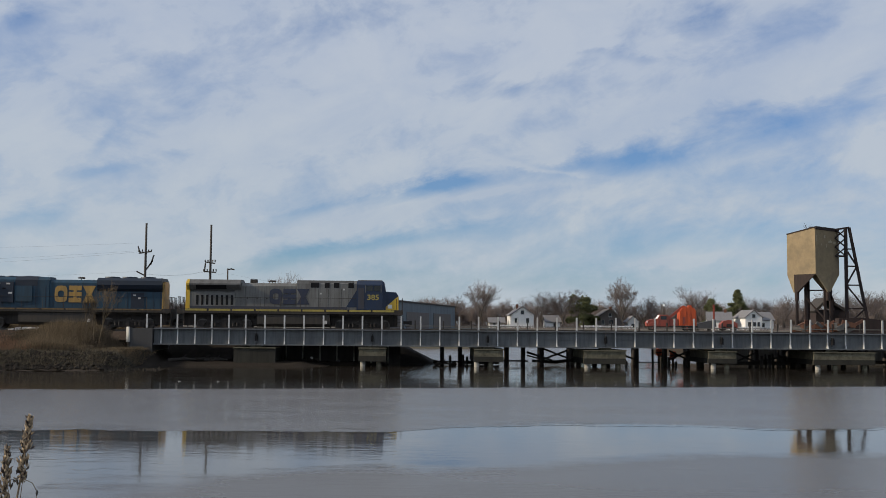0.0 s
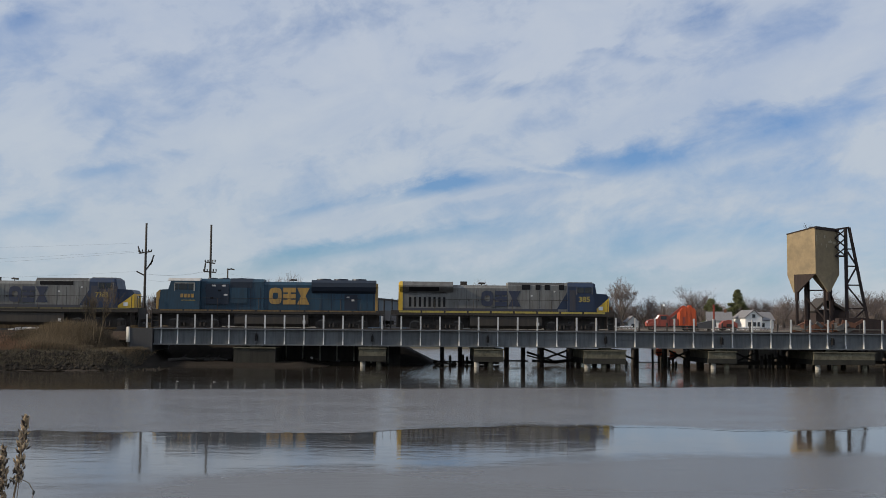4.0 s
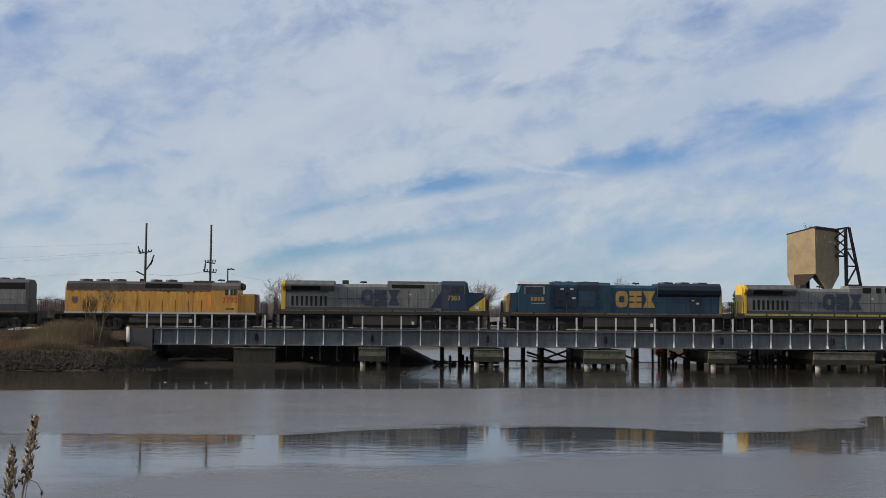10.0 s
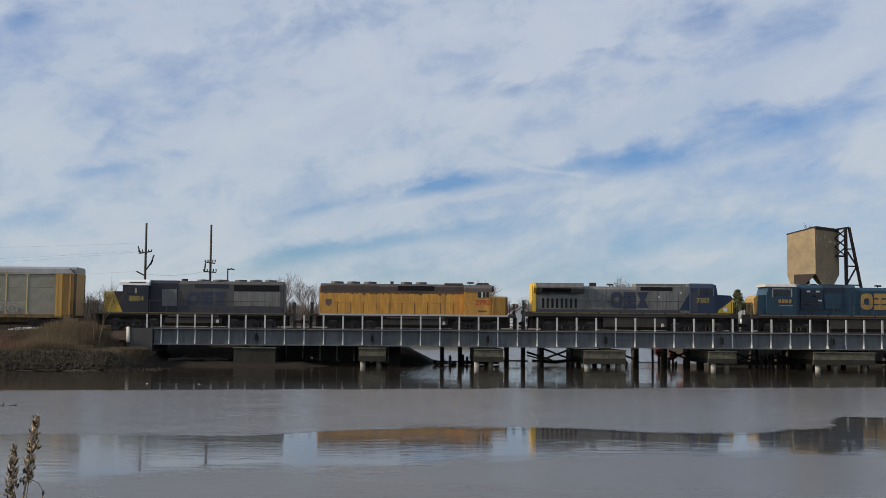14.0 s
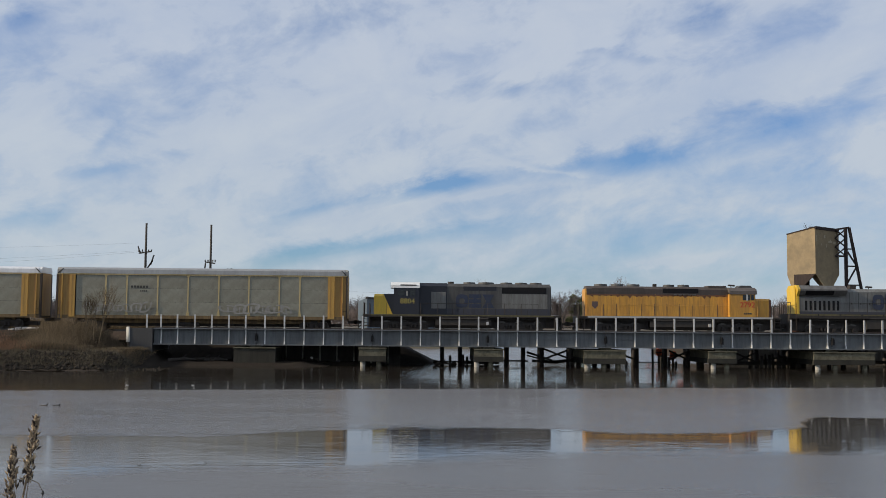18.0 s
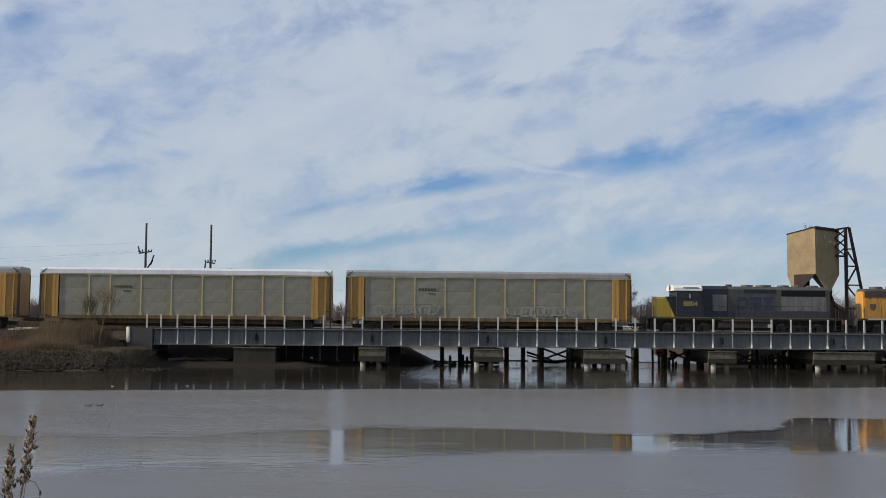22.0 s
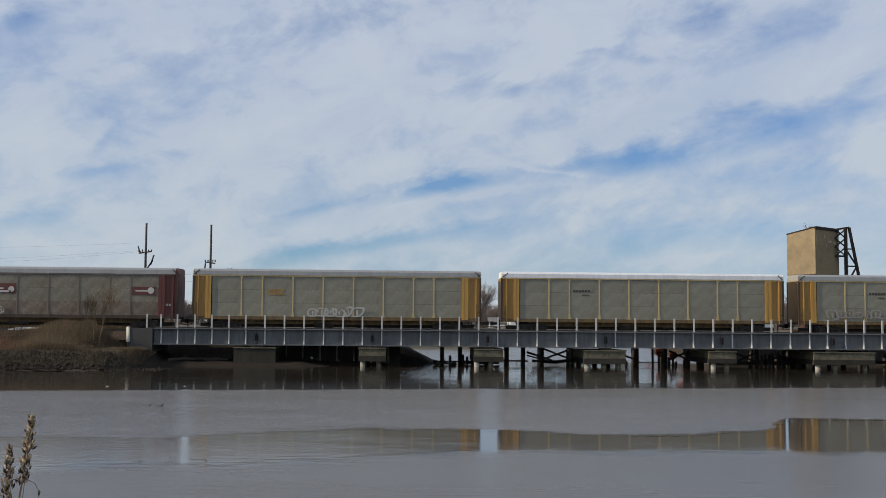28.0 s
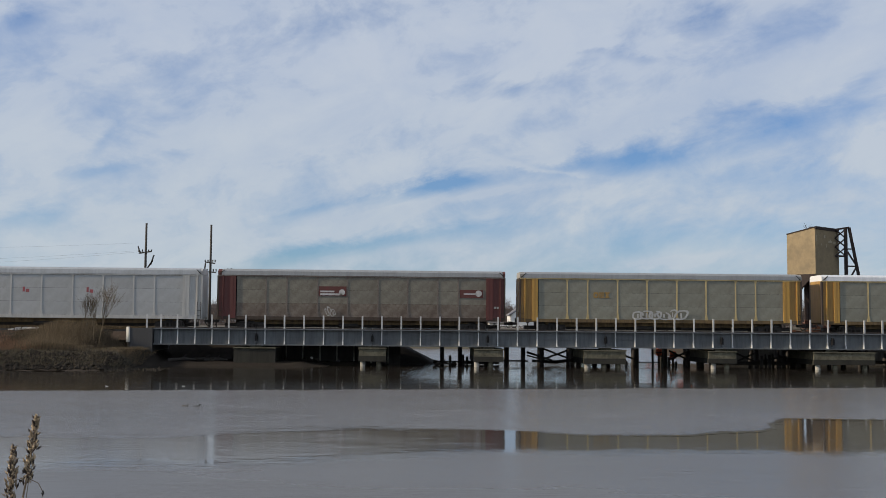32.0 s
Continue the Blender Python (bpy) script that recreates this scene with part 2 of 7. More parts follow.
M["grimy_stripe"] = surface("blackened_yellow_stripe", (0.15, 0.125, 0.05), 0.65, grime=0.6, dirt=(0.05, 0.045, 0.03))
M["armour"] = surface("orange_yellow_locomotive_paint", (0.6832, 0.344, 0.04636), 0.45, grime=0.6, dirt=(0.3, 0.144, 0.048))
M["armour_roof"] = surface("brown_grey_roof_paint", (0.085, 0.066, 0.056), 0.7, grime=0.5, dirt=(0.045, 0.038, 0.034))
M["armour_grey"] = surface("grimy_grey_cab_roof", (0.125, 0.105, 0.092), 0.7, grime=0.5, dirt=(0.06, 0.05, 0.044))
M["scorched"] = surface("scorched_brown_paint", (0.20, 0.085, 0.036), 0.65, grime=0.6, dirt=(0.09, 0.055, 0.035))
M["red"] = surface("red_numeral_paint", (0.60, 0.06, 0.02), 0.5, grime=0.1)
M["shield"] = surface("faded_emblem", (0.12, 0.08, 0.07), 0.6, grime=0.3)
M["white"] = surface("white_paint", (0.78, 0.78, 0.76), 0.5, grime=0.15, dirt=(0.45, 0.43, 0.38))
M["rack_panel"] = surface("galvanised_rack_panel", (0.3027, 0.2914, 0.2256), 0.5, metal=0.25, grime=0.4, dirt=(0.1669, 0.1413, 0.1027), scale=0.7, spread=0.14, streak=False)
M["rack_panel_brown"] = surface("grimy_rack_panel", (0.262, 0.243, 0.188), 0.55, metal=0.15, grime=0.6, dirt=(0.138, 0.1082, 0.08154), scale=0.7, spread=0.18, streak=False)
M["rack_panel_silver"] = surface("clean_rack_panel", (0.46, 0.46, 0.445), 0.45, metal=0.3, grime=0.3, dirt=(0.3, 0.285, 0.26), scale=0.7, spread=0.14, streak=False)
M["rack_yellow"] = surface("yellow_rack_paint", (0.55, 0.31, 0.065), 0.55, grime=0.4, dirt=(0.25, 0.145, 0.055))
# darker copy of the rack yellow: the recessed doors' shade is in this colour
M["rack_yellow_dark"] = surface("shaded_ochre_door_paint", (0.4, 0.225, 0.055), 0.6, grime=0.45, dirt=(0.17, 0.1, 0.04))
M["rack_rib"] = surface("faded_yellow_rib", (0.6, 0.46, 0.215), 0.6, grime=0.4, dirt=(0.23, 0.17, 0.085))
M["rack_red"] = surface("oxide_red_paint", (0.1323, 0.0345, 0.0276), 0.6, grime=0.45, dirt=(0.08625, 0.04025, 0.0299))
M["rack_rib_red"] = surface("grimy_oxide_rib", (0.20, 0.165, 0.135), 0.65, grime=0.5, dirt=(0.10, 0.06, 0.045))
M["rack_white"] = surface("off_white_rack_paint", (0.5405, 0.529, 0.4945), 0.55, grime=0.4, dirt=(0.322, 0.2875, 0.2415))
M["rack_sill"] = surface("rusty_sill", (0.19, 0.125, 0.052), 0.8, grime=0.6, dirt=(0.05, 0.035, 0.025), scale=1.5)
M["rack_panel_rusty"] = surface("rust_stained_rack_panel", (0.2257, 0.1867, 0.1474), 0.65, metal=0.1, grime=0.8, dirt=(0.1035, 0.07096, 0.05027), scale=0.7, spread=0.18, streak=False)
M["rack_sill_dark"] = surface("rusty_sill_shaded_post", (0.072, 0.050, 0.036), 0.8, grime=0.6, dirt=(0.04, 0.028, 0.021), scale=1.5)
M["bar_grey"] = surface("pale_grey_spray_paint", (0.32, 0.31, 0.28), 0.7, grime=0.3, dirt=(0.2, 0.18, 0.15))
M["chalk"] = surface("chalky_spray_paint", (0.5, 0.49, 0.46), 0.7, grime=0.3, dirt=(0.3, 0.28, 0.25))
M["bar_white"] = surface("white_lettering_paint", (0.58, 0.56, 0.53), 0.6, grime=0.2)
M["bar_dark"] = surface("dark_lettering_paint", (0.055, 0.055, 0.05), 0.7, grime=0.3)


def corrugated(name, color, pitch, metal=0.4, rough=0.4):
    m = surface(name, color, rough, metal, grime=0.3, dirt=tuple(c * 0.55 for c in color), scale=0.6, bump=0)
    nt = m.node_tree
    bs = nt.nodes["Principled BSDF"]
    tc = nt.nodes.new("ShaderNodeTexCoord")
    wv = nt.nodes.new("ShaderNodeTexWave")
    wv.bands_direction = "X"
    wv.inputs["Scale"].default_value = 0.314 / pitch * 1.0
    nt.links.new(tc.outputs["Object"], wv.inputs[0])
    b = nt.nodes.new("ShaderNodeBump")
    b.inputs["Distance"].default_value = 0.05
    b.inputs["Strength"].default_value = 0.16
    nt.links.new(wv.outputs["Fac"], b.inputs["Height"])
    nt.links.new(b.outputs[0], bs.inputs["Normal"])
    return m


M["roof_grey"] = corrugated("corrugated_grey_roof", (0.363, 0.3575, 0.341), 0.22)
M["roof_white"] = corrugated("corrugated_white_roof", (0.80, 0.80, 0.80), 0.22, 0.1, 0.35)
M["roof_silver"] = corrugated("corrugated_silver_roof", (0.46, 0.46, 0.45), 0.3)
M["pink"] = surface("faded_red_stencil", (0.42, 0.09, 0.10), 0.6, grime=0.3)


# ---- mesh helpers ----
class Shape:
    """Collects closed pieces of one mesh."""

    def __init__(self):
        self.v, self.f = [], []

    def add(self, verts, faces):
        n = len(self.v)
        self.v += [tuple(p) for p in verts]
        self.f += [tuple(i + n for i in f) for f in faces]
        return self

    def box(self, x0, x1, y0, y1, z0, z1):
        return self.add([(x0, y0, z0), (x1, y0, z0), (x1, y1, z0), (x0, y1, z0), (x0, y0, z1), (x1, y0, z1), (x1, y1, z1), (x0, y1, z1)],
                        [(0, 3, 2, 1), (4, 5, 6, 7), (0, 1, 5, 4), (1, 2, 6, 5), (2, 3, 7, 6), (3, 0, 4, 7)])

    def prism(self, poly, a, b, axis):
        """A polygon drawn out along an axis: xz along y, yz along x, xy along z."""
        n = len(poly)
        put = {"x": lambda p, t: (t, p[0], p[1]), "y": lambda p, t: (p[0], t, p[1]), "z": lambda p, t: (p[0], p[1], t)}[axis]
        verts = [put(p, a) for p in poly] + [put(p, b) for p in poly]
        area = sum(poly[i][0] * poly[(i + 1) % n][1] - poly[(i + 1) % n][0] * poly[i][1] for i in range(n))
        turn = (area > 0) == (axis != "y")
        faces = [tuple(range(n - 1, -1, -1)), tuple(range(n, 2 * n))] + [(i, (i + 1) % n, n + (i + 1) % n, n + i) for i in range(n)]
        if not turn:
            faces = [f[::-1] for f in faces]
        return self.add(verts, faces)

    def tube(self, p, q, r, r2=None, n=8, caps=True):
        p, q = Vector(p), Vector(q)
        r2 = r if r2 is None else r2
        d = (q - p).normalized()
        a = d.orthogonal().normalized()
        b = d.cross(a)
        ring = [a * math.cos(2 * math.pi * i / n) + b * math.sin(2 * math.pi * i / n) for i in range(n)]
        verts = [p + k * r for k in ring] + [q + k * r2 for k in ring]
        faces = [(i, (i + 1) % n, n + (i + 1) % n, n + i) for i in range(n)]
        if caps:
            faces += [tuple(range(n - 1, -1, -1)), tuple(range(n, 2 * n))]
        return self.add(verts, faces)

    def beam(self, p, q, w, h=None):
        """A square-edged bar from p to q."""
        p, q = Vector(p), Vector(q)
        h = h or w
        d = (q - p).normalized()
        a = d.cross(Vector((0, 1, 0)) if abs(d.y) < 0.9 else Vector((1, 0, 0))).normalized()
        b = d.cross(a)
        c = [a * (sx * w / 2) + b * (sy * h / 2) for sx, sy in ((-1, -1), (1, -1), (1, 1), (-1, 1))]
        verts = [p + k for k in c] + [q + k for k in c]
        return self.add(verts, [(3, 2, 1, 0), (4, 5, 6, 7)] + [(i, (i + 1) % 4, 4 + (i + 1) % 4, 4 + i) for i in range(4)])


def mesh_of(shape, material, smooth=False):
    me = bpy.data.meshes.new("mesh")
    me.from_pydata(shape.v, [], shape.f)
    me.materials.append(material)
    if smooth:
        me.shade_smooth()
    return me


def part(name, shape, material, parent=None, label="", smooth=False):
    ob = new(name, mesh_of(shape, material, smooth))
    if parent:
        ob.parent = parent
    return tagged(ob, label)


def share(name, mesh, m, parent=None, label=""):
    ob = new(name, mesh)
    ob.matrix_basis = m
    if parent:
        ob.parent = parent
    return tagged(ob, label)


def thing(name, at, label, category, group="", kind=""):
    ob = new(name)
    ob.location = at
    ob.empty_display_size = 0.3
    return tagged(ob, label, category, group, kind)


def structure(name, shape, material, label, category):
    return tagged(part(name, shape, material), label, category, kind="structure")


# ---- ground and water ----
def sheet(name, xs, ys, height, material, label, category, kind="structure"):
    """A grid of ground whose height is a function of x and y."""
    s = Shape()
    nx, ny = len(xs), len(ys)
    s.v = [(x, y, height(x, y)) for y in ys for x in xs]
    s.f = [(j * nx + i, j * nx + i + 1, (j + 1) * nx + i + 1, (j + 1) * nx + i) for j in range(ny - 1) for i in range(nx - 1)]
    return tagged(part(name, s, material, smooth=True), label, category, kind=kind)


def smooth01(a, b, x):
    t = min(1.0, max(0.0, (x - a) / (b - a)))
    return t * t * (3 - 2 * t)


def rough(x, y, size, seed=0.0):
    return noise.noise((x * size, y * size, seed))


def bank_edge(x):
    """y at which the embankment meets the water, on its near side."""
    return 86.0 + 0.16 * (x + 30) + 0.7 * rough(x, 0, 0.35, 3.0)


def bank_height(x, y):
    """The embankment that carries the track up to the bridge, with its tongue of mud under the first spans."""
    e = bank_edge(x)
    near = smooth01(e - 1.0, e + 3.2, y) * 1.35 + smooth01(e + 4.5, e + 11.5, y) * 1.65
    end = 1 - smooth01(-24.6, -20.5, x)
    far = 1 - smooth01(140, 147, y)
    mudflat = 0.55 * smooth01(95, 99, y) * (1 - smooth01(-10.0, -5.5, x)) + 1.9 * smooth01(103.6, 106.0, y) * (1 - smooth01(-1.0, 4.2, x))
    behind = 1 - max(smooth01(140, 147, y), smooth01(116, 124, y) * smooth01(-19, -15, x))
    z = -1.0 + (near + 1.0) * end * far
    z = max(z, -1.0 + (mudflat + 0.85) * behind)
    if y < 98.8:
        z = min(z, 3.0 - 1.55 * smooth01(-28.0, -25.6, x))
    return z + 0.12 * rough(x, y, 0.9, 1.0) + 0.05 * rough(x, y, 2.6, 2.0)


def far_height(x, y):
    shore = 174 + 48 * smooth01(13, 21, x) + 5 * rough(x, 0, 0.02, 4.0) * smooth01(13, 30, x)
    return -1.2 + 4.2 * smooth01(shore - 3, shore + 5, y) + 0.25 * rough(x, y, 0.03, 5.0)


def right_height(x, y):
    """The shore under the hopper tower, behind the bridge."""
    inside = smooth01(33, 38, x) * smooth01(107.5, 110.5, y) * (1 - smooth01(150, 156, y))
    return -1.2 + 4.25 * inside + 0.12 * rough(x, y, 0.5, 6.0)


def near_height(x, y):
    return 2.25 - 3.6 * smooth01(4.0, 12.0, y) + 0.05 * rough(x, y, 1.1, 7.0)


def steps(a, b, n):
    return [a + (b - a) * i / n for i in range(n + 1)]


structure("ground", Shape().add([(-4500, -4500, -1.6), (4500, -4500, -1.6), (4500, 4500, -1.6), (-4500, 4500, -1.6)], [(0, 1, 2, 3)]), M["mud"], "dark mud bed under the tidal river", "ground")
sheet("river_bank", steps(-70, -23, 94), steps(84, 150, 110), bank_height, M["bank_earth"], "brown earth embankment that carries the track to the bridge", "embankment")
# near-black copy of the mud, with the slope's shade put into the colour
M["shaded_mud"] = surface("shaded_tidal_mud", (0.012, 0.0105, 0.009), 0.95, grime=0.5, dirt=(0.007, 0.006, 0.0055), streak=False, scale=0.5, bump=0.5, spec=0.1)
sheet("mud_bank", steps(-6, 8, 28), steps(84, 150, 110), bank_height, M["shaded_mud"], "tidal mud heaped behind the second pier, its shade coloured in near black", "mud")
sheet("mudflat", steps(-23, -6, 34), steps(84, 150, 110), bank_height, M["mud"], "dark wet mudflat under the first spans", "mud")
sheet("far_shore", steps(-600, -40, 20) + steps(-36, 60, 48) + steps(64, 700, 40), [168, 171, 173, 175, 177, 180, 184, 190, 200, 210, 216, 219, 221, 223, 225, 228, 232, 240, 260, 300, 360, 450, 600, 900, 1500, 3000, 4400], far_height, M["far_grass"], "flat far shore with dry winter grass", "ground")
sheet("right_shore", steps(30, 120, 60), steps(105, 158, 53), right_height, M["bank_earth"], "low brown shore behind the trestle, under the hopper tower", "ground")
sheet("near_bank", steps(-30, 30, 40), [-40, -20, -8, -2, 0, 2, 3, 4, 5, 6, 7, 8, 9, 10, 11, 12, 13], near_height, M["earth"], "grassy near bank where the weeds stand", "ground")
structure("water", Shape().add([(-900, 2, 0), (900, 2, 0), (900, 240, 0), (-900, 240, 0)], [(0, 1, 2, 3)]), M["water"], "calm grey tidal river reflecting the sky and the train", "water")


def ripple_sheet(name, far_edge, near_edge, z, x0=-75, x1=110, mat="ripple", soft_near=1.6, soft_far=0.7, fade=None, ends=(0.0, 0.0), calm_left=None):
    """A field of wind ripples on the water between two uneven edges, y as functions of x, dying away towards them."""
    s, values = Shape(), []
    xs = steps(x0, x1, int((x1 - x0) * 5))
    for x in xs:
        a, b = near_edge(x), far_edge(x)
        w = b - a
        e0, e1 = (u(x) if callable(u) else u for u in ends)
        fade_in = soft_near(x) if callable(soft_near) else soft_near
        rows = ((0, e0), (min(fade_in, w * 0.3), 1.0), (w * 0.5, 1.0), (w - min(soft_far, w * 0.3), 1.0), (w, e1))
        k = 1.0 if fade is None else 1 - smooth01(fade[0], fade[1], x)
        k *= 1.0 if calm_left is None else 0.4 + 0.6 * smooth01(calm_left[0], calm_left[1], x)
        s.v += [(x, a + d, z) for d, _ in rows]
        values += [v * k for _, v in rows]
    m = 5
    s.f = [(i * m + k, (i + 1) * m + k, (i + 1) * m + k + 1, i * m + k + 1) for i in range(len(xs) - 1) for k in range(m - 1)]
    ob = part(name, s, M[mat])
    at = ob.data.attributes.new("ruffle", "FLOAT", "POINT")
    at.data.foreach_set("value", values)
    return tagged(ob, "wind-ruffled patch of grey river water", "water", kind="stuff")


def far_edge(x):
    return 66.2 + 0.165 * (x - 1.2) + 0.5 * rough(x, 0, 0.25, 11.0) + 0.25 * rough(x, 0, 1.1, 12.0) + 0.5 * rough(x, 0, 5.0, 27.0)


def middle_edge(x):
    e = 38.6 + 2.6 * smooth01(-1.2, 4.3, x) - 1.4 * smooth01(10.3, 15.3, x) + 2.0 * smooth01(16.3, 21.3, x) + 5.0 * smooth01(20.4, 23.8, x)
    return e + 0.5 * rough(x, 0, 0.4, 13.0) + 0.25 * rough(x, 0, 1.7, 14.0) + 0.30 * rough(x, 0, 4.0, 15.0) + 0.25 * rough(x, 0, 9.0, 25.0)


def low_edge(x):
    e = 28.6 + 1.6 * smooth01(-6, 0, x) + 3.4 * smooth01(1, 10, x)
    return e + 0.5 * rough(x, 0, 0.5, 16.0) + 0.25 * rough(x, 0, 2.1, 17.0) + 0.25 * rough(x, 0, 7.0, 26.0)


def lee(x):
    """How much ruffle is left at the lane's edge: a little where the breeze creeps in."""
    return 0.62 - 0.57 * smooth01(0.0, 10.0, x)


def lane_fade(x):
    """How far the ripples take to die away into the calm lane."""
    return 5.0 - 3.6 * smooth01(2.0, 12.0, x)


ripples_far = ripple_sheet("ripples", far_edge, middle_edge, 0.006, soft_near=lane_fade, soft_far=2.2, ends=(lee, 0.0))
ripples_near = ripple_sheet("ripples", low_edge, lambda x: 9.0, 0.006, -8.5, mat="ripple_near", soft_far=3.0, ends=(1.0, 0.15), calm_left=(-8.0, -2.5))


ripples_back = ripple_sheet("ripples", lambda x: 240.0, lambda x: 111.0 + rough(x, 0, 0.2, 20.0), 0.006, -60, 190, "ripple")
# sheet of this darkened water, in front of and under the bridge
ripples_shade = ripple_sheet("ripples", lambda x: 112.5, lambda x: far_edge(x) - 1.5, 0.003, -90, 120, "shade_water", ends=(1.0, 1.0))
breeze = ripple_sheet("ripples", lambda x: 46.0, lambda x: 9.0, 0.003, -90, 4.0, "breeze", fade=(-11.0, 3.0), ends=(1.0, 1.0))


# ---- bridge ----
FACE = 97.6            # outer edge of the near flange
JOINTS = [-22.7, -13.45, -2.94, 7.58, 18.43, 29.16, 39.5, 50.2, 60.9]
POSTS = [-23.28, -22.02, -20.55, -18.98, -17.46, -15.93, -14.41] + [-12.68 + 1.764 * i for i in range(12)] + [8.5 + 1.806 * i for i in range(17)] + [39.06 + 1.70 * i for i in range(13)]


def make_bridge():
    bridge = thing("railway_bridge", (0, 0, 0), "grey steel plate girder railway bridge on concrete piers", "bridge", kind="structure")
    web_y = FACE + 0.42
    # stiffeners take the bright post colour, which paints in their sunlit faces
    stiff = mesh_of(Shape().prism([(0, 0), (-0.30, 0.02), (-0.16, 0.35), (-0.14, 1.30), (0, 1.36)], -0.05, 0.05, "x"), M["post"])
    for a, b in zip(JOINTS, JOINTS[1:]):
        a, b = a + 0.02, b - 0.02
        part("girder_web", Shape().box(a, b, web_y, web_y + 0.05, 1.93, 3.25), M["steel"], bridge)
        part("top_flange", Shape().box(a, b, FACE + 0.06, web_y + 0.35, 3.25, 3.33), M["steel_flange"], bridge)
        part("bottom_flange", Shape().box(a, b, FACE + 0.08, web_y + 0.35, 1.83, 1.93), M["steel"], bridge)
        part("splice_plate", Shape().box(a, b, web_y - 0.03, web_y, 2.52, 2.60), M["steel"], bridge)
        part("far_girder", Shape().box(a, b, 104.0, 104.06, 1.93, 3.2).box(a, b, 103.8, 104.3, 3.2, 3.28).box(a, b, 103.8, 104.3, 1.85, 1.93), M["steel"], bridge)
        part("deck_edge", Shape().box(a, b, 98.1, 98.3, 3.33, 3.46), M["timber"], bridge, "dark timber kerb along the walkway")
    part("deck", Shape().box(JOINTS[0], JOINTS[-1], 98.3, 103.9, 2.62, 2.82), M["timber"], bridge, "dark timber bridge deck")
    for x in JOINTS[1:-1]:
        part("joint_bracket", Shape().box(x - 0.10, x + 0.10, FACE - 0.03, web_y, 2.25, 2.75).box(x - 0.05, x + 0.05, FACE - 0.08, web_y, 2.75, 2.9), M["grille"], bridge)
    # posts stand on the flange's outer edge, stiffeners below them on the web
    post = mesh_of(Shape().box(-0.07, 0.07, -0.012, 0.012, 0.0, 1.24).box(-0.07, -0.045, -0.012, 0.09, 0.0, 1.24), M["post"])
    foot = mesh_of(Shape().box(-0.11, 0.11, -0.02, 0.10, 0, 0.05), M["steel_flange"])
    for x in POSTS:
        share("post", post, pose(x, FACE + 0.08, 3.34), bridge)
        if x > JOINTS[0] + 0.1:
            share("web_stiffener", stiff, pose(x, web_y, 1.90), bridge)
            share("post_foot", foot, pose(x, FACE + 0.08, 3.33), bridge)
    back = mesh_of(Shape().box(-0.06, 0.06, -0.05, 0.05, 0, 0.95), M["timber"])
    for i in range(30):
        share("back_post", back, pose(-21 + 2.75 * i, 104.6, 3.28), bridge)
    part("back_rail", Shape().box(-22, 60, 104.55, 104.61, 3.66, 3.74), M["timber_pale"], bridge)
    # abutment with a bevelled end, whose sunlight is put into its pale colour
    part("abutment", Shape().prism([(-24.75, 97.6), (-22.75, 97.6), (-22.75, 105), (-25.0, 105), (-25.0, 97.85)], -0.6, 3.30, "z"), M["abutment"], bridge, "dark grey concrete abutment")
    part("abutment_end", Shape().prism([(-25.12, 97.72), (-24.86, 97.55), (-24.76, 97.6), (-24.98, 97.9)], 2.05, 3.42, "z"), M["pale"], bridge, "end of the abutment wall, its sunlit look put into a pale colour")
    # piers: x from, x to, top, bottom, pile places
    for x0, x1, zt, zb, piles in ((-15.45, -11.7, 1.58, -0.6, ()), (-4.15, -1.72, 1.62, 0.48, (-3.8, -2.35)), (6.35, 9.0, 1.58, 0.52, (6.6, 7.85)), (16.4, 20.25, 1.55, 0.40, (16.75, 18.3, 19.6)), (27.9, 30.48, 1.55, 0.53, (28.45, 29.7)), (37.7, 43.4, 1.55, 0.46, (38.2, 39.8, 42.6)), (48.5, 52.4, 1.55, 0.46, (49, 51))):
        c = 0.08
        pier = part("pier", Shape().prism([(97.75, zb), (97.75, zt - c), (97.75 + c, zt), (104.2, zt), (104.2, zb)], x0, x1, "x"), M["concrete"] if x0 > -12 else M["wet_concrete"], bridge, "stained concrete pier cap" if x0 > -12 else "dark algae-stained concrete pier")
        if x0 > -12:
            zm = zb + 0.42 * (zt - zb)
            part("tide_course", Shape().box(x0 - 0.03, x1 + 0.03, 97.72, 104.23, zb - 0.02, zm), M["wet_concrete"], pier, "dark weed-stained lower course")
        part("pier_lip", Shape().box(x0 - 0.06, x1 + 0.06, 97.66, 104.3, zt - 0.02, zt + 0.10), M["concrete"], bridge)
        xm = min(JOINTS, key=lambda j: abs(j - (x0 + x1) / 2))
        part("bearing", Shape().box(xm - 0.55, xm + 0.55, 98.0, 98.6, zt + 0.1, 1.83), M["concrete"], bridge)
        for k, x in enumerate(piles):
            part("pile", Shape().tube((x, 98.15, -1.4), (x, 98.15, zb), 0.24, 0.24, 12), M["pile_pale"] if k == 0 else M["concrete"], bridge, "bleached round pile" if k == 0 else "", smooth=True)
            part("pile", Shape().tube((x, 103, -1.4), (x, 103, zb), 0.24, 0.24, 10), M["timber"], bridge, smooth=True)
    # rails and sleepers
    for y in (TRACK - 0.75, TRACK + 0.75):
        part("rail", Shape().box(-120, 90, y - 0.07, y + 0.07, RAIL - 0.16, RAIL - 0.12).box(-120, 90, y - 0.015, y + 0.015, RAIL - 0.12, RAIL - 0.04).box(-120, 90, y - 0.037, y + 0.037, RAIL - 0.04, RAIL), M["wheel"], bridge, "worn steel rail")
    tie = mesh_of(Shape().box(-0.12, 0.12, -1.3, 1.3, -0.20, 0), M["timber"])
    for i in range(150):
        share("sleeper", tie, pose(-70 + 0.9 * i, TRACK, RAIL - 0.165), bridge)


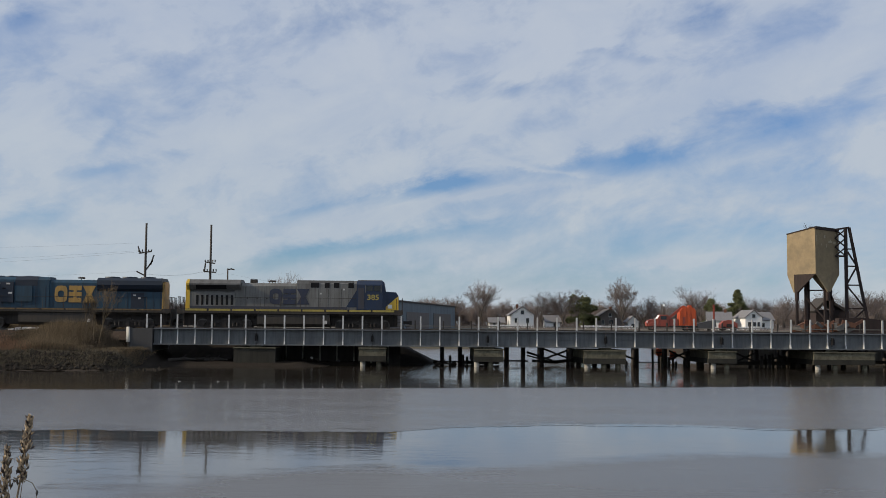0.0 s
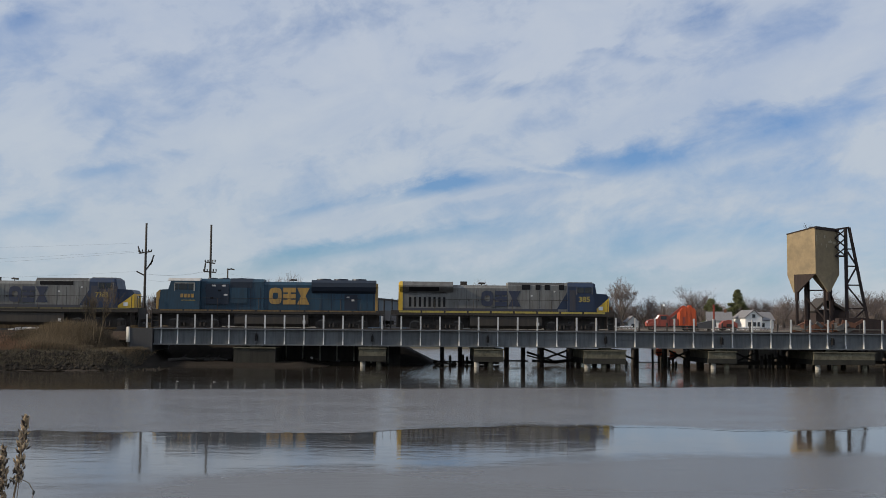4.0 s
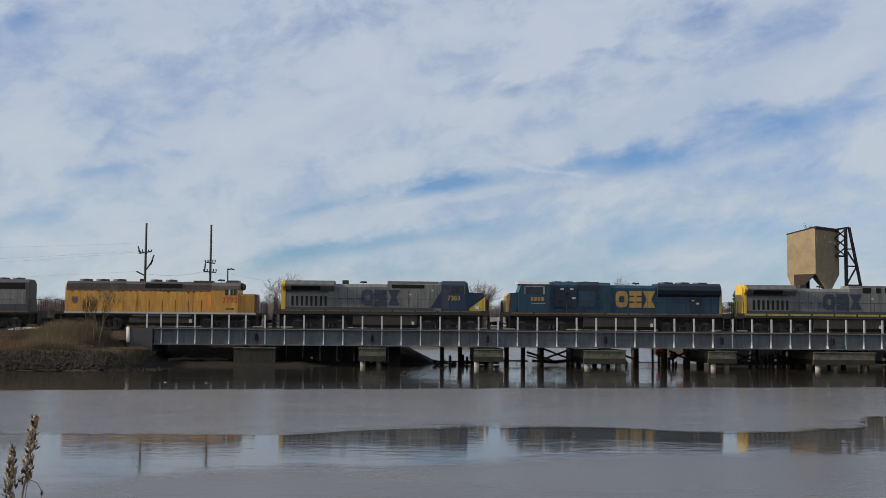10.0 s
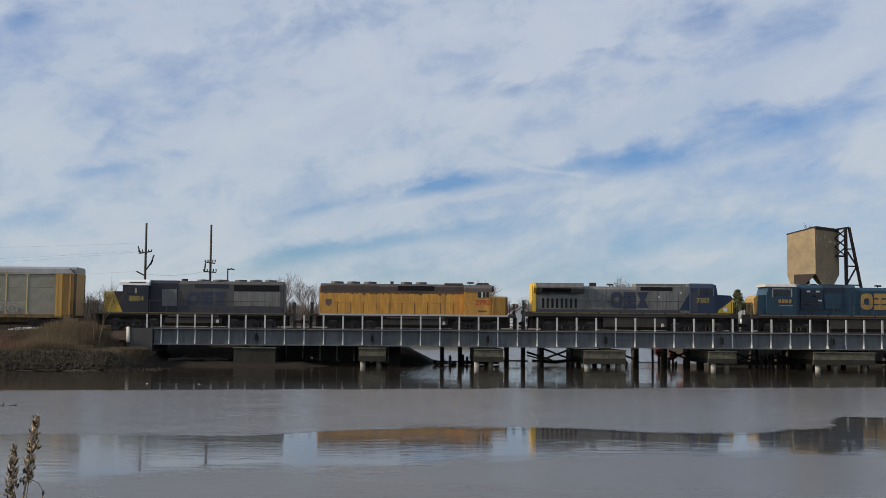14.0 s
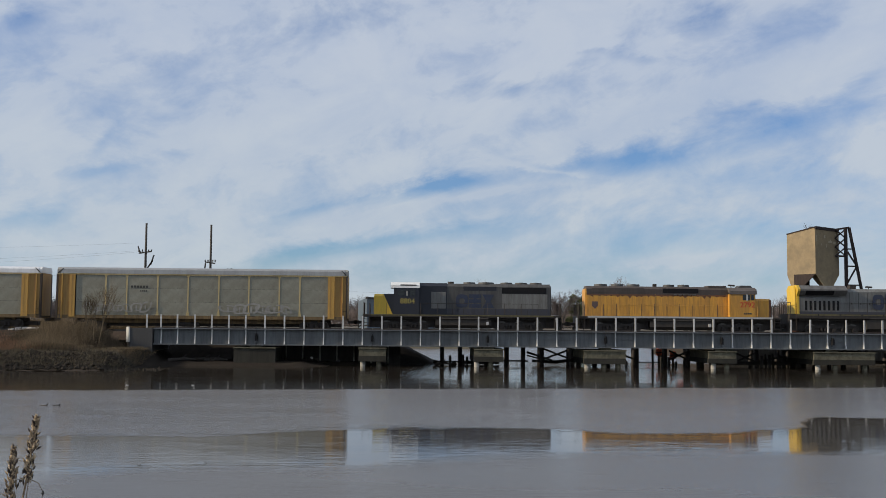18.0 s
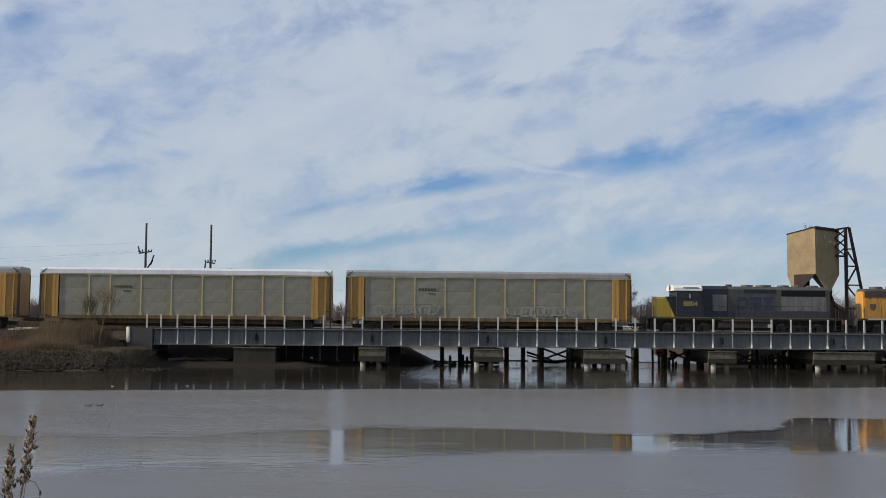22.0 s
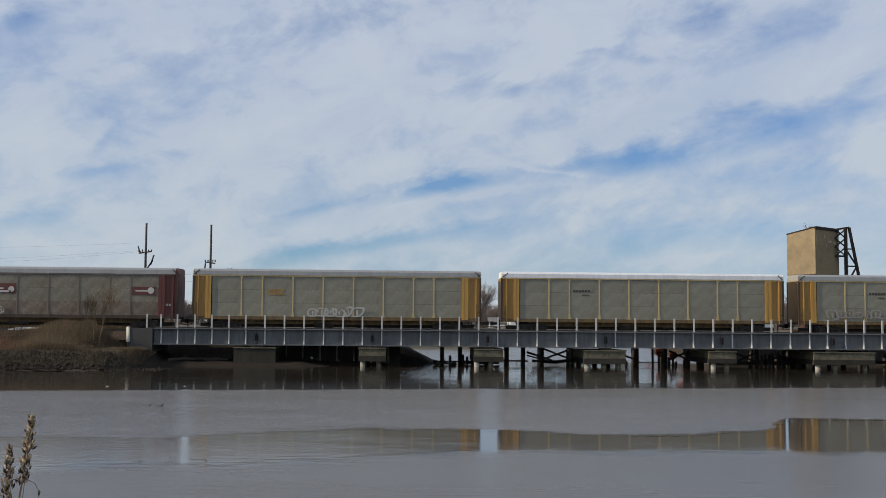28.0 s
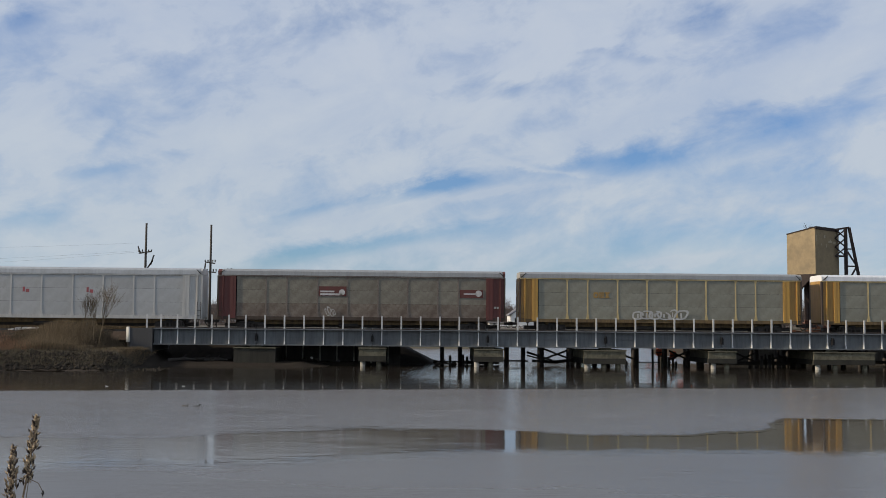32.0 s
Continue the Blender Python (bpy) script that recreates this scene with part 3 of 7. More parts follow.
make_bridge()
structure("ballast", Shape().prism([(98.2, 2.2), (99.0, 2.98), (103.0, 2.98), (104.0, 2.2)], -150, -22.75, "x"), M["ballast"], "rusty brown ballast bed of the track on the embankment", "ballast")


def make_trestle():
    """The old timber trestle behind the girders."""
    tr = thing("timber_trestle", (0, 0, 0), "blackened old timber trestle with crossed braces behind the bridge", "trestle", kind="structure")
    bents = [3.63, 5.34, 9.93, 11.71, 13.32, 16.32, 22.78, 25.58, 27.99, 29.28, 34.6, 37.27, 38.3, 39.5, 42.5, 45.5, 48.0]
    rnd = random.Random(5)
    for x in bents:
        for y in (104.7, 106.1):
            dx = rnd.uniform(-0.10, 0.10)
            part("pile", Shape().tube((x + dx * 1.6, y, -1.4), (x + dx, y, 2.3), 0.22, 0.20, 9), M["timber"], tr, smooth=True)
        part("cap", Shape().box(x - 0.2, x + 0.2, 104.3, 106.6, 2.1, 2.5), M["timber"], tr)
    for i in range(4):
        part("stringer", Shape().box(0.5, 62, 104.5 + i * 1.1, 104.85 + i * 1.1, 2.5, 2.95), M["timber"], tr)
    # crossed braces, then long timbers that lie slack against the piles
    for a, b, z0, z1 in ((13.45, 15.95, 1.62, 0.68), (13.5, 15.9, 0.55, 1.45), (25.9, 27.9, 1.5, 0.55), (25.9, 27.9, 0.6, 1.5), (32.5, 34.5, 1.3, 0.45), (32.5, 34.5, 0.45, 1.35), (21.2, 22.7, 1.1, 0.55), (42.5, 45.5, 1.5, 0.4)):
        part("brace", Shape().beam((a, 104.45, z0), (b, 104.45, z1), 0.17, 0.12), M["timber"], tr)
    for a, b, z0, z1, w in ((11.9, 14.4, 1.25, 0.45, 0.2), (11.9, 14.2, 0.95, 0.32, 0.14), (14.2, 17.7, 0.30, 0.62, 0.30), (12.4, 15.0, 0.42, 0.26, 0.26), (34.4, 37.4, 0.45, 1.05, 0.18)):
        part("brace", Shape().beam((a, 104.3, z0), (b, 104.3, z1), w, 0.14), M["timber"], tr)
    for a, b, z, w in ((3.2, 6.2, 0.30, 0.12), (5.2, 9.2, 0.22, 0.34), (8.8, 12.0, 0.42, 0.14), (16.2, 17.6, 0.5, 0.5), (22.8, 26.0, 0.36, 0.10), (30.4, 38.6, 0.30, 0.38), (37.5, 52, 0.5, 0.3)):
        part("waler", Shape().beam((a, 104.2, z), (b, 104.2, z + rnd.uniform(-0.06, 0.06)), w, 0.2), M["timber"], tr)
    part("leaning_pile", Shape().tube((24.35, 104.6, -1.4), (24.3, 104.6, 2.3), 0.12, 0.11, 8), M["timber"], tr)
    for x in (35.3, 36.0, 36.7, 37.8, 38.9):
        part("fender_pile", Shape().tube((x + 0.1, 104.0, -1.4), (x, 104.0, rnd.uniform(1.0, 1.8)), 0.11, 0.09, 7), M["timber"], tr)
    part("back_wall", Shape().box(31.5, 64, 108.5, 108.75, -0.6, 2.6), M["timber_pale"], tr, "weathered timber wall that holds the shore")
    # broken stubs standing in the water
    for x, y, h in ((4.4, 103, 0.9), (6.0, 103.4, 0.8), (5.7, 103.2, 1.0), (20.6, 103, 0.7), (24.9, 103, 0.8), (25.6, 103.2, 0.9), (26.1, 102.8, 0.5), (34.6, 103, 1.1), (35.4, 103, 1.2), (36.2, 103, 1.3), (21.3, 102.8, 0.5)):
        part("stub", Shape().tube((x, y, -1.4), (x + rnd.uniform(-0.1, 0.1), y, h), 0.17, 0.13, 7), M["timber"], tr)


make_trestle()


def make_bulkhead():
    b = thing("bulkhead", (0, 0, 0), "dark timber bulkhead with pale upright piles under the second span", "retaining wall", kind="structure")
    part("wall", Shape().box(-13.5, -0.4, 103.2, 103.45, -0.3, 2.0), M["timber"], b)
    for i in range(7):
        x = -11.3 + 1.62 * i
        part("upright", Shape().tube((x, 102.9, 0.1), (x, 102.9, 1.95), 0.085, n=8), M["pile_pale"], b)
    part("ledge", Shape().box(-11.5, -4.2, 101.5, 103.2, -0.2, 0.28), M["mud"], b)


make_bulkhead()


# ---- train ----
def hood(x0, x1, zt, w, z0=1.9, ch=0.28):
    return Shape().prism([(-w, z0), (w, z0), (w, zt - ch), (w - ch, zt), (-w + ch, zt), (-w, zt - ch)], x0, x1, "x")


WHEELS = []            # (wheelset, vehicle, x in the vehicle, radius)


def wheelset_mesh(r):
    s = Shape().tube((0, -0.95, 0), (0, 0.95, 0), 0.09, n=8)
    for sy in (-1, 1):
        s.tube((0, sy * 0.70, 0), (0, sy * 0.84, 0), r, n=20)
        s.tube((0, sy * 0.66, 0), (0, sy * 0.70, 0), r + 0.03, n=20)
        for k in range(4):
            a = k * math.pi / 2
            s.tube((0.27 * math.cos(a), sy * 0.84, 0.27 * math.sin(a)), (0.27 * math.cos(a), sy * 0.87, 0.27 * math.sin(a)), 0.06, n=6)
    return mesh_of(s, M["wheel"])


LOCO_WHEELS, CAR_WHEELS = wheelset_mesh(0.53), wheelset_mesh(0.46)


def bogie(v, x, axles, long, material, radius):
    """A truck: side frames, bolster, springs; its wheelsets turn."""
    half = long / 2
    top = radius + 0.38
    frame_poly = [(x - half, radius - 0.12), (x - half, top - 0.06), (x - half + 0.25, top), (x + half - 0.25, top), (x + half, top - 0.06), (x + half, radius - 0.12), (x + half - 0.5, radius - 0.12), (x + half - 0.8, radius + 0.12), (x - half + 0.8, radius + 0.12), (x - half + 0.5, radius - 0.12)]
    for y in (-1.08, 1.0):
        part("truck_frame", Shape().prism(frame_poly, y, y + 0.12, "y"), material, v)
    part("bolster", Shape().box(x - 0.3, x + 0.3, -1.05, 1.05, radius - 0.1, top + 0.12), material, v)
    n = len(axles)
    part("motor_case", Shape().prism([(axles[0] - 0.35, 0.3), (axles[-1] + 0.35, 0.3), (axles[-1] + 0.6, 0.75), (axles[-1] + 0.55, top + 0.25), (axles[0] - 0.55, top + 0.25), (axles[0] - 0.6, 0.75)], -0.55, 0.55, "y"), M["black"], v)
    part("brake_rigging", Shape().box(axles[0] + 0.3, axles[-1] - 0.3, -1.0, -0.9, 0.22, 0.62), M["black"], v)
    for ax in axles:
        part("axle_box", Shape().box(ax - 0.19, ax + 0.19, -1.22, -1.05, radius - 0.2, radius + 0.2).tube((ax, -1.25, radius), (ax, -1.2, radius), 0.14, n=10), material, v)
        ob = share("wheelset", LOCO_WHEELS if n == 3 or radius > 0.5 else CAR_WHEELS, pose(ax, 0, radius), v, "worn steel wheels on their axle")
        WHEELS.append((ob, v, ax, radius))
    for a, b in zip(axles, axles[1:]):
        xm = (a + b) / 2
        for dx in (-0.18, 0.18):
            part("spring", Shape().tube((xm + dx, -1.15, radius - 0.12), (xm + dx, -1.15, radius + 0.2), 0.10, n=8), material, v)


def coupler(v, x, sgn):
    part("coupler", Shape().box(min(x, x + sgn * 0.75), max(x, x + sgn * 0.75), -0.11, 0.11, 0.72, 0.98).box(min(x + sgn * 0.55, x + sgn * 0.85), max(x + sgn * 0.55, x + sgn * 0.85), -0.2, 0.2, 0.66, 1.04), M["black"], v)
    part("brake_hose", Shape().tube((x, -0.5, 0.95), (x + sgn * 0.3, -0.5, 0.45), 0.035, n=6).tube((x + sgn * 0.3, -0.5, 0.45), (x + sgn * 0.7, -0.4, 0.55), 0.035, n=6), M["black"], v)


def loco_frame(v, x0, x1, z_walk, z_sill, sill, rail_mat, axle_groups, tank, truck=4.9, stripe=None):
    """Underframe, walkways, steps, tank, trucks, couplers and handrails of a locomotive whose platforms reach from x0 to x1."""
    part("sill", Shape().box(x0, x1, -1.52, 1.52, z_sill, z_walk), M["black"] if stripe else sill, v)
    if stripe:
        n, drop = 9, 0.20 if stripe is M["dull_yellow"] else 0.15
        w = (x1 - x0 - 1.4) / n
        for i in range(n):
            a = x0 + 0.7 + i * w
            part("sill_stripe", Shape().box(a + 0.05, a + w - 0.12, -1.535, -1.52, z_walk - drop, z_walk - 0.02), stripe, v)
            part("sill_stripe", Shape().box(a + 0.05, a + w - 0.12, 1.52, 1.535, z_walk - drop, z_walk - 0.02), stripe, v)
    for x, sgn in ((x0, -1), (x1, 1)):
        part("pilot", Shape().prism([(x - sgn * 0.02, 0.25), (x + sgn * 0.10, 0.25), (x + sgn * 0.02, z_sill + 0.05), (x - sgn * 0.02, z_sill + 0.05)], -1.35, 1.35, "y"), M["black"], v)
        for side in (-1, 1):
            st = Shape()
            for k in range(4):
                zz = 0.5 + k * 0.33
                st.box(x - sgn * 0.62, x - sgn * 0.1, min(side * 1.28, side * 1.56), max(side * 1.28, side * 1.56), zz, zz + 0.04)
            st.box(x - 0.03 - sgn * 0.63, x - sgn * 0.63, side * 1.5 - 0.06, side * 1.5 + 0.06, 0.45, z_sill)
            part("steps", st, M["black"], v)
            part("grab_post", Shape().tube((x - sgn * 0.08, side * 1.48, z_walk), (x - sgn * 0.08, side * 1.48, z_walk + 1.1), 0.028, n=6).tube((x - sgn * 0.62, side * 1.5, z_sill - 0.5), (x - sgn * 0.62, side * 1.5, z_walk + 1.05), 0.028, n=6), M["black"], v)
        ends = Shape()
        for y in (-0.9, -0.35, 0.35, 0.9):
            ends.tube((x - sgn * 0.06, y, z_walk), (x - sgn * 0.06, y, z_walk + 1.08), 0.028, n=6)
        ends.tube((x - sgn * 0.06, -1.45, z_walk + 1.08), (x - sgn * 0.06, 1.45, z_walk + 1.08), 0.028, n=6)
        part("end_railing", ends, M["black"], v)
        coupler(v, x, sgn)
    part("underframe", Shape().box(x0 + 0.5, x1 - 0.5, -0.62, 0.62, 0.42, z_sill), M["black"], v)
    part("cable_tray", Shape().box(x0 + 1.0, x1 - 1.0, -1.1, -0.9, z_sill - 0.22, z_sill), M["black"], v)
    a, b, zt, zb = tank
    k = 0.28
    part("fuel_tank", Shape().prism([(-1.42 + k, zb), (1.42 - k, zb), (1.42, zb + k), (1.42, zt), (-1.42, zt), (-1.42, zb + k)], a, b, "x"), M["tank"], v, "grimy grey fuel tank")
    part("air_tank", Shape().tube((a + 0.3, -1.38, zt + 0.12), (b - 0.3, -1.38, zt + 0.12), 0.15, n=10), M["tank"], v)
    part("tank_fitting", Shape().box(b - 0.5, b - 0.25, -1.5, -1.4, zb + 0.3, zb + 0.6), M["bar_white"], v)
    for axles in axle_groups:
        bogie(v, sum(axles) / len(axles), axles, truck if len(axles) == 3 else 3.6, M["black"], 0.53)
    st = mesh_of(Shape().tube((0, 0, 0), (0, 0, 1.05), 0.019, n=6), rail_mat)
    for side in (-1, 1):
        rail = part("handrail", Shape().tube((x0 + 2.2, side * 1.48, z_walk + 1.05), (x1 - 2.2, side * 1.48, z_walk + 1.05), 0.018, n=6), rail_mat, v)
        m = 9
        for i in range(m + 1):
            share("stanchion", st, pose(x0 + 2.2 + (x1 - x0 - 4.4) * i / m, side * 1.48, z_walk), rail)


def logo(v, x0, x1, z0, z1, y, material):
    """The railway's mark, reduced to three plain chunky shapes: a ring, a slotted block, a lozenge pair."""
    w = (x1 - x0) / 3.2
    gap = (x1 - x0 - 3 * w) / 2
    h = z1 - z0
    t = w * 0.32
    a = x0
    ring = Shape()
    for k in range(16):
        pts = []
        for kk, f in ((k, 1.0), (k + 1, 1.0), (k + 1, 0.45), (k, 0.45)):
            q = 2 * math.pi * kk / 16
            pts.append((a + w / 2 + math.copysign(abs(math.cos(q)) ** 0.6, math.cos(q)) * w / 2 * f, z0 + h / 2 + math.copysign(abs(math.sin(q)) ** 0.6, math.sin(q)) * h / 2 * (f if f == 1 else 0.4)))
        ring.prism(pts, y - 0.012, y, "y")
    part("logo_shape", ring, material, v)
    a += w + gap
    part("logo_shape", Shape().box(a, a + w, y - 0.012, y, z0, z0 + h * 0.28).box(a, a + w, y - 0.012, y, z0 + h * 0.37, z0 + h * 0.63).box(a, a + w, y - 0.012, y, z1 - h * 0.28, z1).box(a + w * 0.38, a + w * 0.62, y - 0.011, y, z0 + 0.02, z1 - 0.02), material, v)
    a += w + gap
    part("logo_shape", Shape().prism([(a, z0), (a + w, z0), (a + w * 0.68, z0 + h / 2), (a + w, z1), (a, z1), (a + w * 0.32, z0 + h / 2)], y - 0.012, y, "y"), material, v)


def bars(v, x0, x1, z0, z1, y, n, material, name="number_bar"):
    w = (x1 - x0) / n
    for i in range(n):
        part(name, Shape().box(x0 + i * w + w * 0.12, x0 + (i + 1) * w - w * 0.12, y - 0.01, y, z0, z1), material, v)


def numerals(v, text, x0, x1, z0, z1, y, material, label):
    """Painted figures, as flat mesh."""
    cu = bpy.data.curves.new("figures", "FONT")
    cu.body, cu.extrude, cu.offset = text, 0.004, 0.012
    tmp = bpy.data.objects.new("figures", cu)
    me = bpy.data.meshes.new_from_object(tmp)
    bpy.data.objects.remove(tmp)
    co = np.zeros(len(me.vertices) * 3)
    me.vertices.foreach_get("co", co)
    co = co.reshape(-1, 3)
    lo, hi = co.min(0), co.max(0)
    out = np.zeros_like(co)
    out[:, 0] = x0 + (co[:, 0] - lo[0]) / (hi[0] - lo[0]) * (x1 - x0)
    out[:, 2] = z0 + (co[:, 1] - lo[1]) / (hi[1] - lo[1]) * (z1 - z0)
    out[:, 1] = y - 0.008 - co[:, 2]
    me.vertices.foreach_set("co", out.ravel())
    me.materials.clear()
    me.materials.append(material)
    ob = new("road_number", me)
    ob.parent = v
    return tagged(ob, label)


def horn(v, x, z):
    part("horn", Shape().tube((x, 0, z), (x, 0, z + 0.16), 0.04, n=6).tube((x - 0.3, 0, z + 0.2), (x + 0.35, 0, z + 0.2), 0.05, 0.09, n=8).tube((x + 0.3, 0.12, z + 0.24), (x - 0.2, 0.12, z + 0.24), 0.05, 0.08, n=8), M["black"], v)


def fan(v, x, z, r, h, material):
    part("roof_fan", Shape().tube((x, 0, z - 0.02), (x, 0, z + h), r, r * 0.96, 20).tube((x, 0, z + h), (x, 0, z + h + 0.03), r * 0.3, n=10), material, v)


def door_lines(v, xs, z0, z1, y, material, name="door_seam"):
    me = mesh_of(Shape().box(-0.022, 0.022, -0.008, 0.0, 0, z1 - z0), material)
    for x in xs:
        share(name, me, pose(x, y, z0), v)


def latches(v, xs, z, y):
    me = mesh_of(Shape().box(-0.05, 0.05, -0.04, 0.0, -0.06, 0.06), M["black"])
    for x in xs:
        share("latch", me, pose(x, y, z), v)


def grey_loco(at, k, label):
    """A grey wide-nosed unit with a dark blue cab and yellow ends; x runs from the radiator end to the nose. k: length against the longer type."""
    v = thing("locomotive", at, label, "locomotive", "locomotives of the train")
    g = M["loco_grey"]
    b0, b1, b2, b3, b4 = 5.0 * k, 10.15 * k, 15.75 * k, 18.4 * k, 19.6 * k
    if k < 1.0:
        b2, b3 = b2 - 0.35, b3 - 0.35
    loco_frame(v, -0.75, b4 + 0.45, 2.0, 1.58, M["dull_yellow"], M["black"], ((1.5, 3.6, 5.5), (b4 - 5.3, b4 - 3.4, b4 - 1.3)), (6.6, b4 - 6.3, 1.5, 0.36), stripe=M["dull_yellow"] if k == 1.0 else M["grimy_stripe"])
    part("radiator_hood", hood(0.12, b0 - 0.5, 3.75, 1.1, 2.0), g, v)
    part("radiator", Shape().prism([(-1.1, 3.75), (-1.5, 4.18), (-1.5, 4.32), (-1.05, 4.7), (1.05, 4.7), (1.5, 4.32), (1.5, 4.18), (1.1, 3.75)], 0.12, b0, "x"), M["loco_grey_mid"], v, "flared sooty radiator section")
    part("end_panel", hood(-0.08, 0.13, 4.62, 1.06, 1.9), M["yellow"], v, "bright yellow end")
    part("end_wrap", Shape().box(0.1, 0.32, -1.125, 1.125, 1.95, 3.74), M["yellow"], v, "yellow paint carried round the corner")
    part("end_cap", Shape().prism([(-1.12, 3.72), (-1.52, 4.16), (-1.52, 4.33), (-1.06, 4.715), (1.06, 4.715), (1.52, 4.33), (1.52, 4.16), (1.12, 3.72)], 0.06, 0.3, "x"), M["yellow"], v)
    part("engine_hood", hood(b0 - 0.6, b1 + 0.1, 4.42, 0.98, 2.0), g, v)
    part("blower_hood", hood(b1, b2, 4.70, 1.08, 2.0), g, v)
    part("blower_roof", Shape().prism([(-1.09, 4.40), (-0.82, 4.715), (0.82, 4.715), (1.09, 4.40)], b1 + 0.05, b2 - 0.3, "x"), M["loco_grey_dark"], v)
    # cab and nose
    part("cab", Shape().prism([(-1.52, 1.9), (1.52, 1.9), (1.52, 4.35), (1.2, 4.7), (-1.2, 4.7), (-1.52, 4.35)], b2, b3 - 0.25, "x"), M["loco_blue"], v, "dark blue cab")
    part("cab_front", Shape().prism([(b3 - 0.3, 1.9), (b3 + 0.05, 1.9), (b3 + 0.05, 3.6), (b3 - 0.12, 4.6), (b3 - 0.3, 4.68)], -1.48, 1.48, "y"), M["loco_blue"], v)
    part("cab_roof", Shape().prism([(-1.2, 4.68), (-1.0, 4.78), (1.0, 4.78), (1.2, 4.68)], b2 + 0.1, b3 - 0.3, "x"), M["loco_grey_dark"], v)
    part("nose", Shape().prism([(b3, 1.9), (b4, 1.9), (b4, 3.35), (b4 - 0.2, 3.66), (b3, 3.72)], -1.35, 1.35, "y"), M["loco_blue"], v)
    part("nose_stripe", Shape().prism([(b3 - 0.35, 1.92), (b4 + 0.004, 1.92), (b4 + 0.004, 3.3), (b4 - 0.22, 3.1)], -1.362, 1.362, "y"), M["yellow"], v, "yellow wedge on the nose")
    part("nose_front", Shape().box(b4, b4 + 0.03, -1.3, 1.3, 1.7, 3.3), M["yellow"], v)
    part("headlight", Shape().box(b4 + 0.03, b4 + 0.08, -0.3, 0.3, 2.9, 3.15), M["white"], v)
    part("blue_wedge", Shape().prism([(b2 - 1.0, 2.22), (b2 + 0.02, 2.22), (b2 + 0.02, 3.9)], -1.092, 1.092, "y"), M["loco_blue"], v)
    for y0, y1 in ((-1.55, -1.5), (1.5, 1.55)):
        part("cab_window", Shape().box(b3 - 1.75 * k, b3 - 1.15 * k, y0, y1, 3.75, 4.25), M["glass"], v)
        part("cab_window", Shape().box(b3 - 1.05 * k, b3 - 0.5 * k, y0, y1, 3.75, 4.25), M["glass"], v)
        for a in (b3 - 1.85 * k, b3 - 0.42 * k):
            part("window_frame", Shape().box(a, a + 0.055, y0, y1, 3.6, 4.3), M["loco_grey"], v)
    part("cab_door", Shape().box(b2 + 0.15, b2 + 0.7, -1.53, -1.51, 2.1, 4.0), M["band_blue"], v)
    # windows, grilles
    for a, b in ((11.45, 12.25), (12.75, 13.2), (13.6, 14.1), (14.95, 15.45)):
        if k == 1.0:
            part("louvre", Shape().box(a, b, -1.10, -1.06, 4.02, 4.5), M["grille"], v)
    if k < 1.0:
        part("louvre", Shape().box(b1 + 0.4, b2 - 1.6, -1.095, -1.06, 4.05, 4.4), M["grille"], v)
    n = 8
    for i in range(n):
        a = (0.9 + i * 0.455) * k
        part("intake_slot", Shape().box(a, a + 0.22 * k, -1.115, -1.08, 2.35, 3.25), M["grille"], v)
    part("radiator_grille", Shape().prism([(-1.18, 3.80), (-1.51, 4.17), (-1.5, 4.2), (-1.15, 3.82)], 0.9 * k, 3.7 * k, "x"), M["grille"], v)
    part("lower_band", Shape().box(0.3, b2 - 0.9, -1.115, -1.09, 2.0, 2.24), M["band_blue"], v, "dull blue band")
    part("engine_band", Shape().box(b0 - 0.45, b1 - 0.05, -0.995, -0.97, 2.0, 2.24), M["band_blue"], v)
    part("exhaust_stack", Shape().box(5.75 * k, 6.35 * k, -0.35, 0.35, 4.4, 4.78), M["black"], v)
    horn(v, 7.75 * k, 4.42)
    logo(v, 7.65 * k, 11.35 * k, 2.45, 3.9, -1.085, M["logo_blue"])
    door_lines(v, [5.4 * k, 6.3 * k, 7.2 * k, 8.1 * k, 9.0 * k], 2.25, 4.0, -0.98, M["loco_grey_dark"])
    door_lines(v, [12.2 * k, 13.1 * k, 14.3 * k, 15.0 * k], 2.25, 3.9, -1.08, M["loco_grey_dark"])
    latches(v, [5.6 * k, 6.5 * k, 7.4 * k], 3.0, -0.98)
    for a, z in ((12.3, 3.4), (14.45, 3.8)):
        part("notice", Shape().box(a * k, a * k + 0.17, -1.09, -1.07, z, z + 0.15), M["bar_white"], v)
    if k < 1.0:
        numerals(v, "7383", b3 - 2.05 * k, b3 - 0.85 * k, 2.95, 3.40, -1.52, M["dull_yellow"], "grimy yellow road number 7383")
    else:
        numerals(v, "385", b3 - 1.65 * k, b3 - 0.6 * k, 2.92, 3.42, -1.52, M["dull_yellow"], "dull yellow road number 385")
    part("step_light", Shape().box(b4 - 0.95, b4 - 0.55, -1.39, -1.36, 2.15, 2.5), M["white"], v)
    return v


